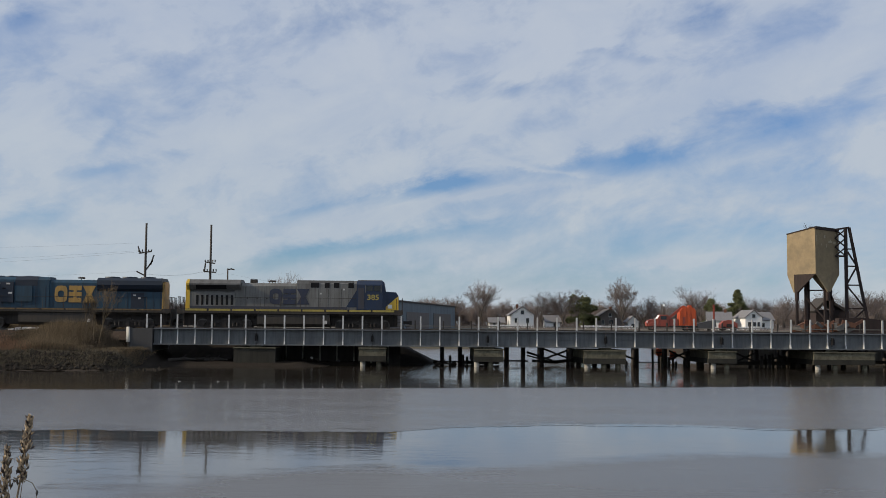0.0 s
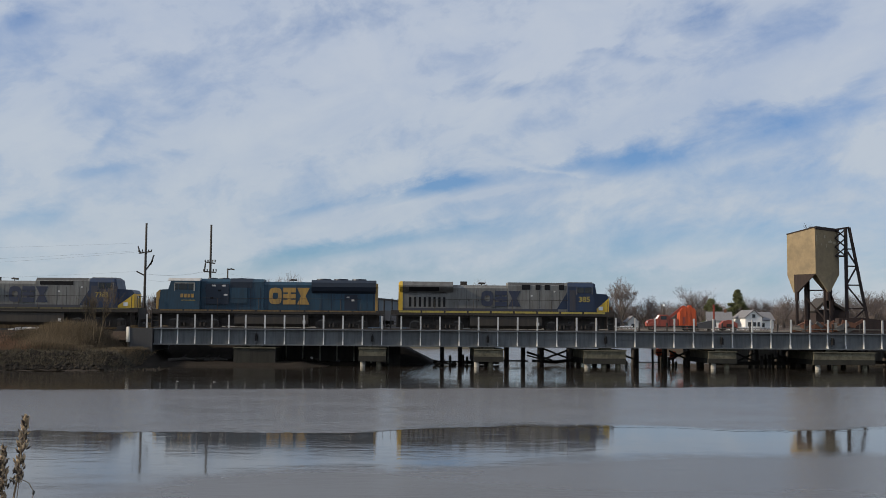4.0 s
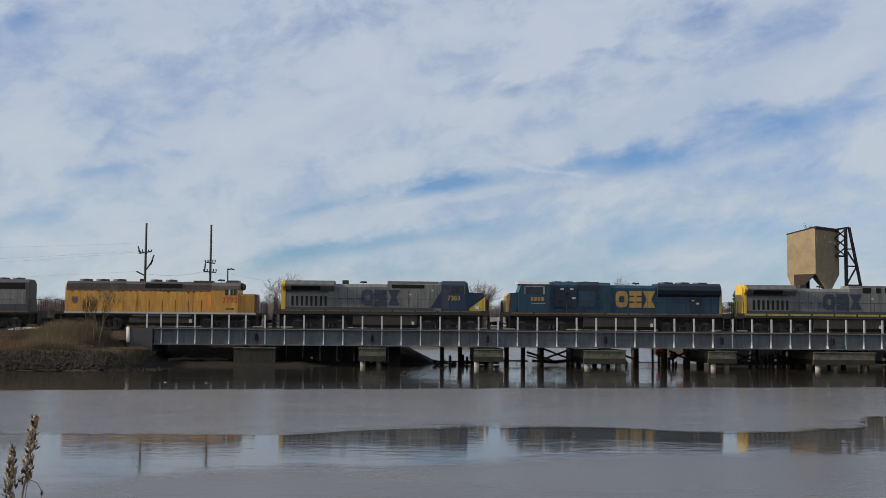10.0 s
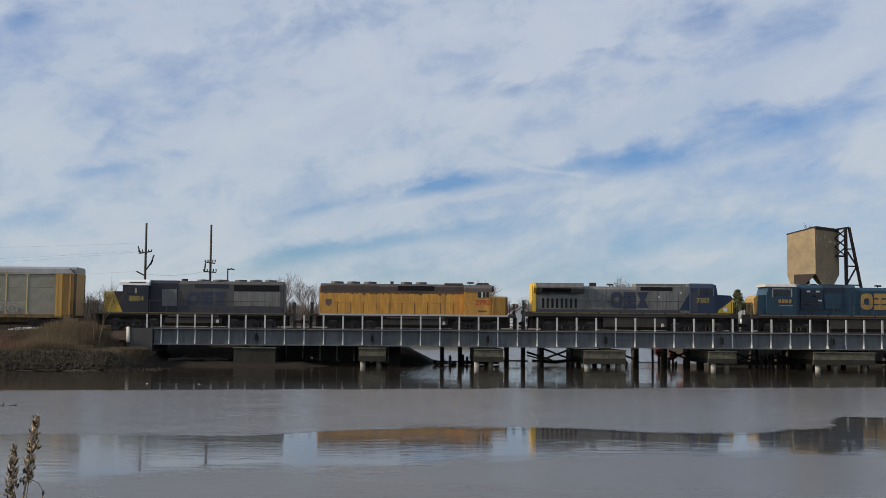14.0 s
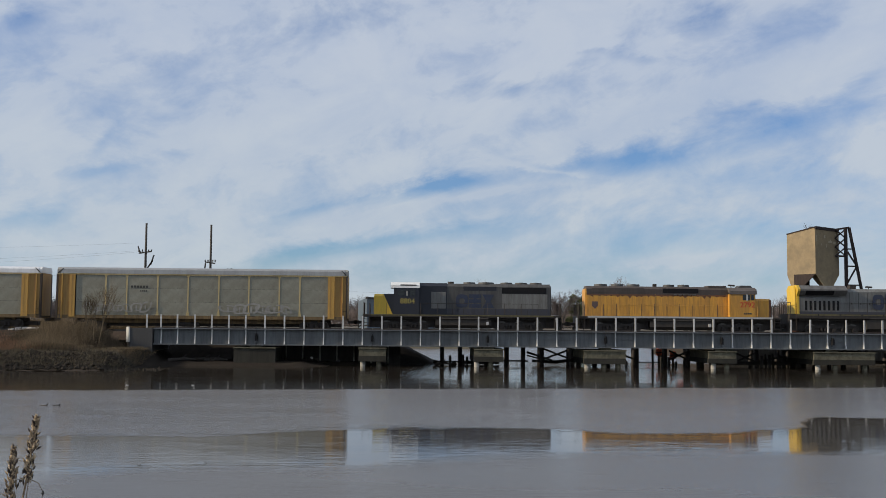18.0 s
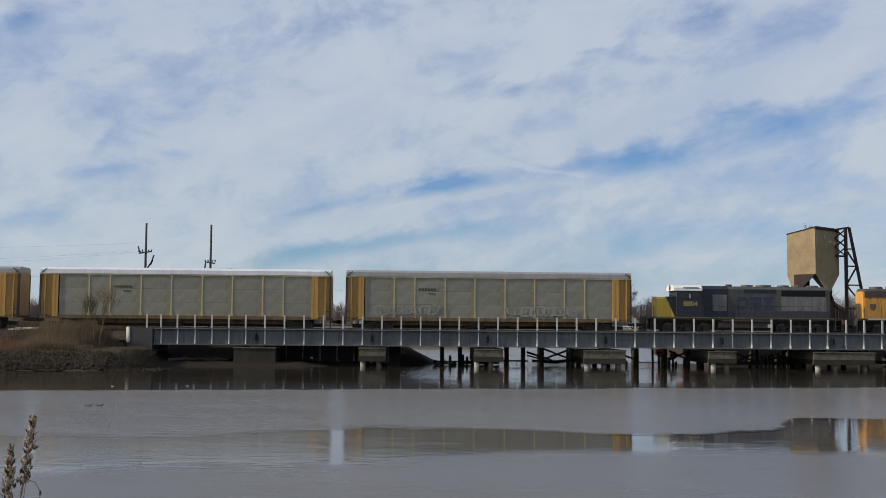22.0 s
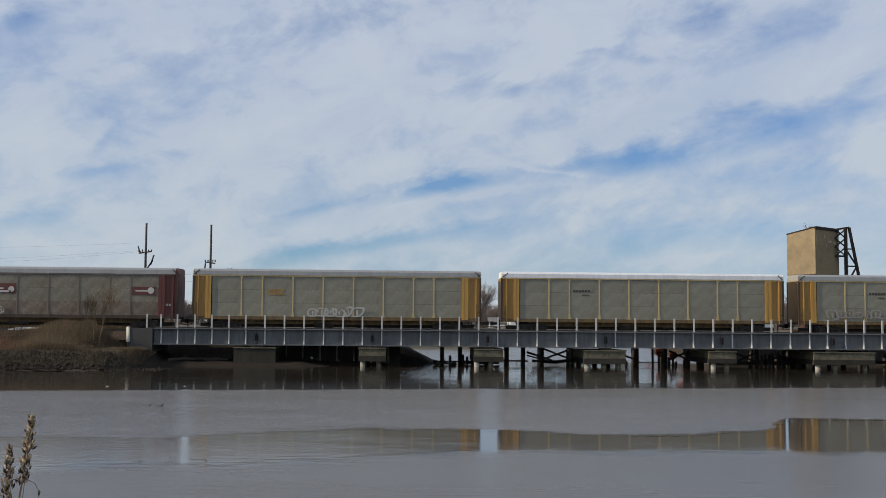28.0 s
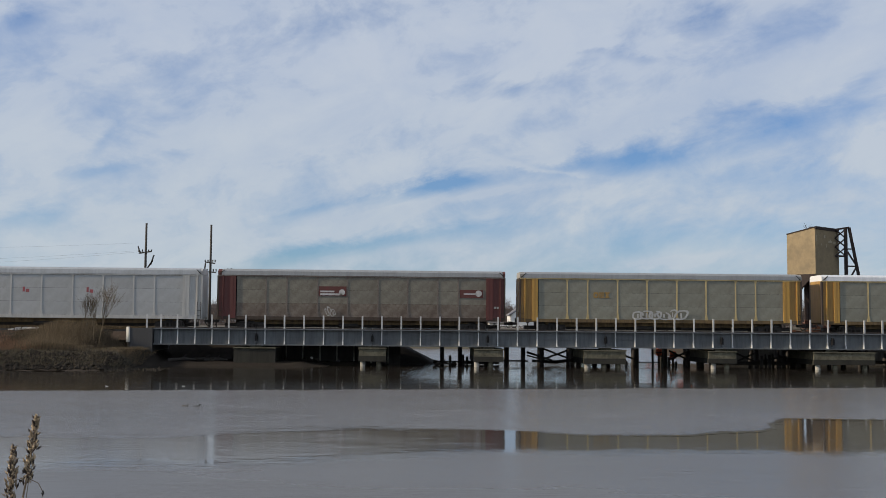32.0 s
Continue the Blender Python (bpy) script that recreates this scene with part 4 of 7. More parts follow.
def teal_loco(at):
    """The dark blue wide-cab unit that runs cab to the rear; x runs from its nose to its radiators."""
    v = thing("locomotive", at, "dark teal-blue diesel locomotive with gold mark and white cab roof", "locomotive", "locomotives of the train")
    t, d = M["teal"], M["teal_dark"]
    loco_frame(v, -0.35, 21.05, 1.92, 1.58, M["teal_dark"], M["black"], ((1.5, 3.3, 5.2), (15.2, 17.1, 18.9)), (7.2, 14.0, 1.5, 0.36), stripe=M["rack_sill"])
    part("nose", Shape().prism([(0.06, 1.85), (1.2, 1.85), (1.2, 3.78), (0.35, 3.70), (0.06, 3.4)], -1.3, 1.3, "y"), t, v)
    part("nose_front", Shape().prism([(-0.02, 1.85), (0.16, 1.85), (0.36, 3.715), (0.3, 3.72), (-0.02, 3.42)], -1.31, 1.31, "y"), M["gold"], v, "gold yellow nose")
    part("cab", Shape().prism([(1.1, 1.85), (4.0, 1.85), (4.0, 4.55), (1.35, 4.55), (1.1, 3.75)], -1.52, 1.52, "y"), t, v)
    part("cab_roof", Shape().prism([(-1.53, 4.54), (1.53, 4.54), (1.15, 4.80), (-1.15, 4.80)], 1.05, 4.0, "x"), M["rack_white"], v, "white cab roof")
    for a, b in ((1.75, 1.98), (2.05, 2.85), (2.95, 3.4)):
        part("cab_window", Shape().box(a, b, -1.545, -1.5, 3.72, 4.28), M["glass"], v)
    part("window_frame", Shape().box(1.66, 1.73, -1.55, -1.5, 3.6, 4.35).box(3.42, 3.55, -1.55, -1.5, 3.6, 4.35).box(1.66, 3.55, -1.55, -1.5, 4.29, 4.37), M["bar_grey"], v)
    part("blower_hood", hood(4.0, 9.8, 4.78, 1.05, 1.85), t, v)
    part("blower_top", Shape().prism([(-1.07, 3.95), (-1.07, 4.5), (-0.8, 4.83), (0.8, 4.83), (1.07, 4.5), (1.07, 3.95)], 6.7, 8.75, "x"), d, v)
    part("inverter_cabinet", Shape().box(4.5, 6.6, -1.2, -1.0, 2.4, 4.3), d, v)
    part("cabinet_door", Shape().box(6.75, 8.3, -1.16, -1.0, 2.5, 3.95), t, v)
    for x, z, w in ((5.05, 4.05, 0.34), (6.15, 3.2, 0.34), (5.95, 4.05, 0.34), (5.6, 3.6, 0.3), (4.9, 2.9, 0.3)):
        part("notice", Shape().box(x, x + w, -1.215, -1.19, z, z + 0.15), M["bar_white"] if w > 0.33 else M["grille"], v)
    part("engine_hood", hood(9.75, 14.35, 4.55, 0.98, 1.85), t, v)
    part("radiator_hood", hood(14.25, 20.25, 3.6, 1.02, 1.85, 0.02), t, v)
    part("radiator", Shape().prism([(-1.02, 3.5), (-1.3, 3.72), (-1.42, 4.1), (-1.38, 4.5), (-1.1, 4.74), (1.1, 4.74), (1.38, 4.5), (1.42, 4.1), (1.3, 3.72), (1.02, 3.5)], 14.25, 20.2, "x"), d, v, "nearly black radiator section")
    for x in (15.3, 16.9, 18.6):
        fan(v, x, 4.78, 0.7, 0.1, d)
    for x in (4.9, 6.0, 7.6):
        fan(v, x, 4.8, 0.5, 0.07, d)
    part("end_panel", hood(20.15, 20.38, 4.45, 1.05, 1.85), M["gold"], v, "gold yellow rear end")
    horn(v, 12.4, 4.55)
    logo(v, 10.3, 14.05, 2.45, 4.0, -1.0, M["gold"])
    door_lines(v, [4.4, 5.6, 8.6, 9.5], 1.95, 4.0, -1.055, d)
    door_lines(v, [10.2, 11.1, 12.0, 12.9, 13.8], 1.95, 2.45, -0.985, d)
    door_lines(v, [15.2, 16.1, 17.0, 19.4, 20.0], 1.95, 3.5, -1.025, d)
    part("side_hatch", Shape().box(17.3, 18.5, -1.05, -1.0, 2.0, 3.4), d, v)
    for a, z, h in ((17.95, 2.8, 0.2), (17.5, 3.1, 0.12)):
        part("notice", Shape().box(a, a + 0.26, -1.065, -1.04, z, z + h), M["bar_white"], v)
    bars(v, 2.2, 3.5, 3.0, 3.34, -1.53, 4, M["gold"])
    part("underline", Shape().box(2.3, 3.6, -1.535, -1.52, 2.72, 2.78), M["dull_yellow"], v)
    return v


def yellow_loco(at):
    """The orange-yellow unit with a low nose; x runs from its radiator end to its nose."""
    v = thing("locomotive", at, "orange-yellow low-nosed diesel locomotive with a brown-grey roof", "locomotive", "locomotives of the train")
    y, r = M["armour"], M["armour_roof"]
    loco_frame(v, -0.9, 18.25, 1.62, 1.38, M["black"], M["armour"], ((1.2, 3.0, 4.6), (12.9, 14.6, 16.4)), (5.9, 11.9, 1.15, 0.38), truck=4.6)
    part("sill_edge", Shape().box(0, 17.5, -1.535, -1.52, 1.48, 1.64), M["chalk"], v, "pale worn sill edge")
    part("long_hood", Shape().box(0, 13.5, -0.95, 0.95, 1.6, 3.72), y, v)
    part("hood_roof", Shape().prism([(-0.96, 3.70), (0.96, 3.70), (0.96, 4.2), (0.62, 4.46), (-0.62, 4.46), (-0.96, 4.2)], 0.0, 13.4, "x"), r, v, "brown-grey hood roof")
    part("roof_edge", Shape().box(0.0, 13.38, -0.965, 0.965, 3.58, 3.70), M["scorched"], v, "scorched brown paint under the roof")
    rnd = random.Random(9)
    for i in range(22):
        x = 0.3 + i * 0.59 + rnd.uniform(-0.1, 0.1)
        h = rnd.uniform(0.08, 0.30)
        part("soot_run", Shape().prism([(x, 3.60), (x + rnd.uniform(0.3, 0.6), 3.60), (x + 0.25, 3.60 - h)], -0.958, -0.945, "y"), M["scorched"], v)
    part("hood_end", hood(-0.12, 0.02, 4.2, 0.9, 1.6), y, v)
    part("cab", Shape().box(13.4, 15.85, -1.5, 1.5, 1.6, 3.95), y, v)
    part("cab_roof", Shape().prism([(-1.55, 3.78), (1.55, 3.78), (1.5, 4.1), (1.0, 4.42), (-1.0, 4.42), (-1.5, 4.1)], 13.4, 16.0, "x"), M["armour_grey"], v, "grey cab roof with an overhang")
    part("low_nose", hood(15.85, 17.42, 3.38, 1.0, 1.6, 0.15), y, v)
    part("headlight_housing", Shape().tube((15.7, -0.55, 4.08), (16.22, -0.55, 4.08), 0.30, 0.26, 14).tube((15.7, 0.55, 4.08), (16.22, 0.55, 4.08), 0.30, 0.26, 14), M["black"], v)
    part("roof_cooler", Shape().prism([(14.5, 4.42), (14.7, 4.64), (15.7, 4.64), (15.85, 4.42)], -0.6, 0.6, "y"), M["loco_grey_dark"], v)
    for a, b in ((14.65, 15.0), (15.12, 15.35), (15.45, 15.7)):
        part("cab_window", Shape().box(a, b, -1.53, -1.48, 3.25, 3.75), M["glass"], v)
    part("window_frame", Shape().box(14.98, 15.14, -1.54, -1.49, 3.2, 3.8), M["bar_white"], v)
    for x, rr in ((1.5, 0.62), (3.05, 0.62), (4.6, 0.62), (8.0, 0.55), (9.4, 0.55)):
        fan(v, x, 4.46, rr, 0.20, M["loco_grey_dark"])
    part("dynamic_brake", Shape().box(11.6, 13.3, -0.75, 0.75, 4.40, 4.58), r, v)
    part("exhaust_stack", Shape().box(6.5, 6.8, -0.2, 0.2, 4.4, 4.72), M["black"], v)
    horn(v, 14.0, 4.45)
    part("radiator_grille", Shape().box(7.2, 10.6, -0.975, -0.94, 3.85, 4.28), M["grille"], v)
    part("radiator_grille", Shape().box(0.5, 5.4, -0.972, -0.94, 3.85, 4.28), r, v)
    door_lines(v, [1.6 + 1.2 * i for i in range(10)], 1.65, 2.8, -0.952, M["armour_roof"])
    door_lines(v, [6.5, 11.6, 13.3], 1.65, 3.75, -0.956, M["gold"])
    part("emblem", Shape().prism([(0.5, 3.0), (1.05, 3.0), (1.05, 2.6), (0.78, 2.3), (0.5, 2.6)], -0.965, -0.95, "y"), M["shield"], v, "faded shield emblem")
    bars(v, 8.2, 10.4, 3.62, 3.72, -0.955, 5, M["bar_grey"])
    numerals(v, "2792", 14.4, 15.8, 2.55, 3.05, -1.5, M["red"], "red road number 2792")
    bars(v, 14.7, 15.5, 1.9, 2.05, -1.5, 4, M["bar_dark"])
    part("nose_edge", Shape().box(17.42, 17.5, -0.98, 0.98, 1.6, 3.3), M["rack_red"], v, "dark red nose end")
    part("nose_trim", Shape().box(17.30, 17.45, -1.015, 1.015, 1.62, 3.28), M["scorched"], v)
    return v


def dark_loco(at):
    """The dark blue and grey low-nosed unit that runs cab to the rear; x runs from its nose to its radiators."""
    v = thing("locomotive", at, "dark blue and grey diesel locomotive with a yellow low nose", "locomotive", "locomotives of the train")
    g, d = M["loco_grey_dark"], M["band_blue"]
    dk = M["navy"]
    loco_frame(v, -0.75, 17.75, 1.62, 1.38, M["black"], M["black"], ((1.4, 3.1, 4.8), (12.2, 13.9, 15.6)), (6.0, 11.2, 1.15, 0.38), truck=4.6)
    part("sill_edge", Shape().box(0, 17, -1.535, -1.52, 1.50, 1.62), M["grimy_stripe"], v)
    part("low_nose", hood(0.28, 2.15, 3.5, 1.0, 1.6, 0.2), M["yellow"], v, "bright yellow low nose")
    part("nose_door", Shape().box(0.22, 0.28, -0.4, 0.4, 1.7, 3.3), M["yellow"], v)
    part("nose_stripe", Shape().prism([(1.15, 3.52), (2.16, 3.52), (2.16, 1.62), (2.0, 1.62)], -1.012, 1.012, "y"), dk, v)
    part("cab", Shape().box(2.1, 4.45, -1.5, 1.5, 1.6, 4.1), dk, v, "very dark blue cab")
    part("cab_roof", Shape().prism([(-1.53, 4.08), (1.53, 4.08), (1.48, 4.35), (1.0, 4.62), (-1.0, 4.62), (-1.48, 4.35)], 1.8, 4.5, "x"), M["white"], v, "white cab roof")
    part("headlight", Shape().tube((1.78, 0, 4.35), (1.86, 0, 4.35), 0.28, n=14), M["black"], v)
    part("roof_slot", Shape().prism([(-1.52, 4.32), (-1.43, 4.40), (-1.40, 4.37), (-1.49, 4.29)], 2.7, 4.2, "x"), M["black"], v)
    for a, b in ((2.45, 3.1), (3.2, 3.45), (3.6, 4.1)):
        part("cab_window", Shape().box(a, b, -1.53, -1.48, 3.35, 3.85), M["glass"], v)
    part("window_frame", Shape().box(3.22, 3.4, -1.535, -1.5, 3.35, 3.8), M["bar_grey"], v)
    part("equipment_hood", hood(4.45, 7.05, 4.58, 0.98, 1.6), dk, v)
    part("battery_door", Shape().box(5.6, 6.95, -1.02, -0.96, 2.2, 3.75), M["loco_grey"], v)
    part("long_hood", hood(7.0, 16.75, 4.55, 0.95, 1.6), g, v)
    part("upper_band", Shape().box(8.6, 11.7, -0.965, -0.94, 3.9, 4.28), dk, v)
    part("radiator_grille", Shape().box(12.2, 16.4, -0.97, -0.94, 3.65, 4.2), M["grille"], v)
    part("side_panel", Shape().box(12.2, 16.5, -0.965, -0.94, 2.25, 3.6), M["loco_grey"], v)
    part("lower_band", Shape().box(7.0, 16.7, -0.968, -0.94, 1.64, 2.2), d, v)
    for x, rr in ((9.2, 0.58), (10.8, 0.75), (12.7, 0.58), (14.1, 0.58), (15.5, 0.58)):
        fan(v, x, 4.55, rr, 0.15, M["loco_grey_dark"])
    part("exhaust_stack", Shape().tube((7.45, 0, 4.5), (7.45, 0, 4.75), 0.3, n=12), M["black"], v)
    logo(v, 7.9, 11.5, 2.3, 3.55, -0.953, M["logo_blue"])
    door_lines(v, [7.6 + 1.0 * i for i in range(9)], 1.65, 2.2, -0.97, M["black"])
    part("end_panel", hood(16.7, 16.85, 4.4, 0.9, 1.6), g, v)
    numerals(v, "8804", 2.7, 4.05, 2.62, 3.1, -1.5, M["dull_yellow"], "yellow road number 8804")
    return v


RIBS = (4.5, 6.42, 9.24, 12.02, 14.84, 17.6, 20.4, 22.3, 25.1)


def autorack(at, label, panel, door, edge, rib, roof, sill, cap, rows=3, length=26.7, low_panel=None, post=None):
    """A covered car carrier: ribbed screen panels, end doors, corrugated roof, low floor on two trucks."""
    v = thing("autorack_wagon", at, label, "rail wagon", "car-carrier wagons of the train")
    w = 1.50
    z0, z1 = 1.32, 5.08
    # dark brown by default: the end posts' shaded side is put into their colour
    post = post or M["rack_sill_dark"]
    core = Shape().box(0.35, length - 0.35, -w + 0.10, w - 0.10, 1.1, z1)
    part("inner_body", core, M["grille"], v)
    part("side_sill", Shape().box(0.15, length - 0.15, -w - 0.02, w + 0.02, 1.02, z0), sill, v)
    part("floor_beam", Shape().box(2.5, length - 2.5, -0.9, 0.9, 0.62, 1.02), M["rack_sill"], v)
    part("centre_sill", Shape().box(0.6, length - 0.6, -0.35, 0.35, 0.34, 0.7), M["black"], v)
    part("air_reservoir", Shape().tube((11.2, -0.75, 0.55), (13.0, -0.75, 0.55), 0.24, n=10), M["black"], v)
    part("brake_cylinder", Shape().tube((15.4, -0.7, 0.56), (16.1, -0.7, 0.56), 0.18, n=10).tube((16.1, -0.7, 0.56), (20.5, -0.7, 0.56), 0.04, n=6), M["black"], v)
    part("top_chord", Shape().box(0.1, length - 0.1, -w - 0.03, w + 0.03, z1 - 0.06, z1 + 0.05), rib, v)
    # roof: steep haunch and a low crown
    part("roof", Shape().prism([(-w - 0.05, z1 + 0.05), (-w - 0.02, z1 + 0.42), (-w + 0.22, z1 + 0.58), (-0.6, z1 + 0.66), (0.6, z1 + 0.66), (w - 0.22, z1 + 0.58), (w + 0.02, z1 + 0.42), (w + 0.05, z1 + 0.05)], 0.42, length - 0.28, "x"), roof, v, "corrugated metal roof")
    for a, b in ((0.05, 0.42), (length - 0.28, length - 0.02)):
        part("roof_end", Shape().prism([(-w, z1 + 0.05), (-w + 0.02, z1 + 0.40), (-w + 0.3, z1 + 0.6), (w - 0.3, z1 + 0.6), (w - 0.02, z1 + 0.40), (w, z1 + 0.05)], a, b, "x"), cap, v)
    edges = [1.75, *RIBS]
    meshes = {}
    for a, b in zip(edges, edges[1:]):
        wd = round(b - a - 0.12, 3)
        for i in range(rows):
            h = (z1 - 0.06 - z0) / rows
            key = (wd, bool(low_panel) and i == 0)
            if key not in meshes:
                s = Shape().box(0, wd, 0, 0.05, 0.006, h - 0.006)
                for kk in range(1, 4):
                    s.box(0, wd, -0.005, 0.0, h * kk / 4 - 0.03, h * kk / 4 + 0.03)
                meshes[key] = mesh_of(s, low_panel if key[1] else panel)
            share("panel", meshes[key], pose(a + 0.06, -w + 0.05, z0 + i * h), v)
            share("panel", meshes[key], pose(a + 0.06 + wd, w - 0.05, z0 + i * h, 0, 0, 180), v)
    rb = mesh_of(Shape().prism([(-0.055, z0 - 0.25), (0.055, z0 - 0.25), (0.055, z1), (-0.055, z1)], -0.08, 0.06, "y").prism([(-0.19, z0 - 0.28), (0.19, z0 - 0.28), (0.06, z0 + 0.5), (-0.06, z0 + 0.5)], -0.10, -0.02, "y").prism([(-0.16, z1), (0.16, z1), (0.07, z1 - 0.25), (-0.07, z1 - 0.25)], -0.11, -0.02, "y"), rib)
    for x in RIBS[:-1]:
        share("rib", rb, pose(x, -w + 0.10, 0), v)
        share("rib", rb, pose(x, w - 0.10, 0, 0, 0, 180), v)
    # end bays: recessed door leaf between two stout posts
    for a, b, c, e in ((0.0, 0.48, 1.2, 1.72), (length, length - 0.42, length - 1.2, length - 1.8)):
        for y0, y1 in ((-w - 0.02, -w + 0.3), (w - 0.3, w + 0.02)):
            part("end_post", Shape().box(min(a, a + (b - a) * 0.35), max(a, a + (b - a) * 0.35), y0, y1, 1.0, z1), post, v)
            part("corner_post", Shape().box(min(b, b + (b - a) * 0.2), max(b, b + (b - a) * 0.2), y0 - 0.03, y1 + 0.03, 1.0, z1), edge, v)
            part("door_leaf", Shape().box(min(a + (b - a) * .2, e), max(a + (b - a) * .2, e), y0 + 0.06, y1 - 0.06, 1.15, z1 - 0.05), door, v)
            part("door_post", Shape().box(min(c, e), max(c, e), y0 - 0.02, y1 + 0.02, 1.15, z1 - 0.05), edge, v)
            part("door_seam", Shape().box(min(c, e) + 0.22, min(c, e) + 0.27, y0 - 0.03, y1 + 0.03, 1.2, z1 - 0.1), door, v)
        part("roof_gusset", Shape().beam((a + (b - a) * 0.3, -w - 0.03, z1 + 0.08), (a + (b - a) * 1.35, -w - 0.02, z1 + 0.5), 0.07, 0.06), M["black"], v)
        part("end_door", Shape().box(min(a, a + (b - a) * 0.3), max(a, a + (b - a) * 0.3), -w + 0.3, w - 0.3, 1.2, z1), door, v)
        sgn = -1 if a == 0.0 else 1
        coupler(v, a + 0.0, sgn)
        part("end_ladder", Shape().tube((a - sgn * 0.12, -w - 0.08, 1.0), (a - sgn * 0.12, -w - 0.08, 2.6), 0.02, n=5).tube((a - sgn * 0.42, -w - 0.08, 1.0), (a - sgn * 0.42, -w - 0.08, 2.6), 0.02, n=5).box(a - 0.42 if sgn > 0 else a + 0.12, a - 0.12 if sgn > 0 else a + 0.42, -w - 0.1, -w - 0.06, 1.3, 1.34).box(a - 0.42 if sgn > 0 else a + 0.12, a - 0.12 if sgn > 0 else a + 0.42, -w - 0.1, -w - 0.06, 1.8, 1.84), M["black"], v)
        x = 3.1 if a == 0.0 else length - 3.1
        bogie(v, x, (x - 0.88, x + 0.88), 2.5, M["black"], 0.42)
    return v


def scrawl(v, x0, x1, z0, z1, y, n, seed, material):
    """A painted scrawl: fat overlapping loops that spell nothing."""
    rnd = random.Random(seed)
    w = (x1 - x0) / n
    for i in range(n):
        cx, cz = x0 + (i + 0.5) * w, (z0 + z1) / 2 + rnd.uniform(-0.08, 0.08)
        rx, rz = w * rnd.uniform(0.45, 0.85), (z1 - z0) / 2 * rnd.uniform(0.55, 1.0)
        m = 12
        tilt = rnd.uniform(-0.6, 0.6)
        start = rnd.randrange(m)
        s = Shape()
        for k in range(m):
            if k == (start + 1) % m:
                continue
            pts = []
            for kk, f in ((k, 1.0), (k + 1, 1.0), (k + 1, 0.70), (k, 0.70)):
                a = 2 * math.pi * kk / m
                px = math.copysign(abs(math.cos(a)) ** 0.7, math.cos(a)) * rx * f
                pz = math.copysign(abs(math.sin(a)) ** 0.7, math.sin(a)) * rz * f
                pts.append((cx + px + tilt * pz, cz + pz))
            s.prism(pts, y - 0.004 * (i % 3) - 0.012, y - 0.004 * (i % 3), "y")
        s.box(cx - rx * 0.12, cx + rx * 0.12, y - 0.02, y, cz - rz * rnd.uniform(0.3, 0.8), cz + rz * 0.4)
        part("painted_scrawl", s, material, v)


TRAIN = []             # (vehicle, x of its left end when the clock starts)


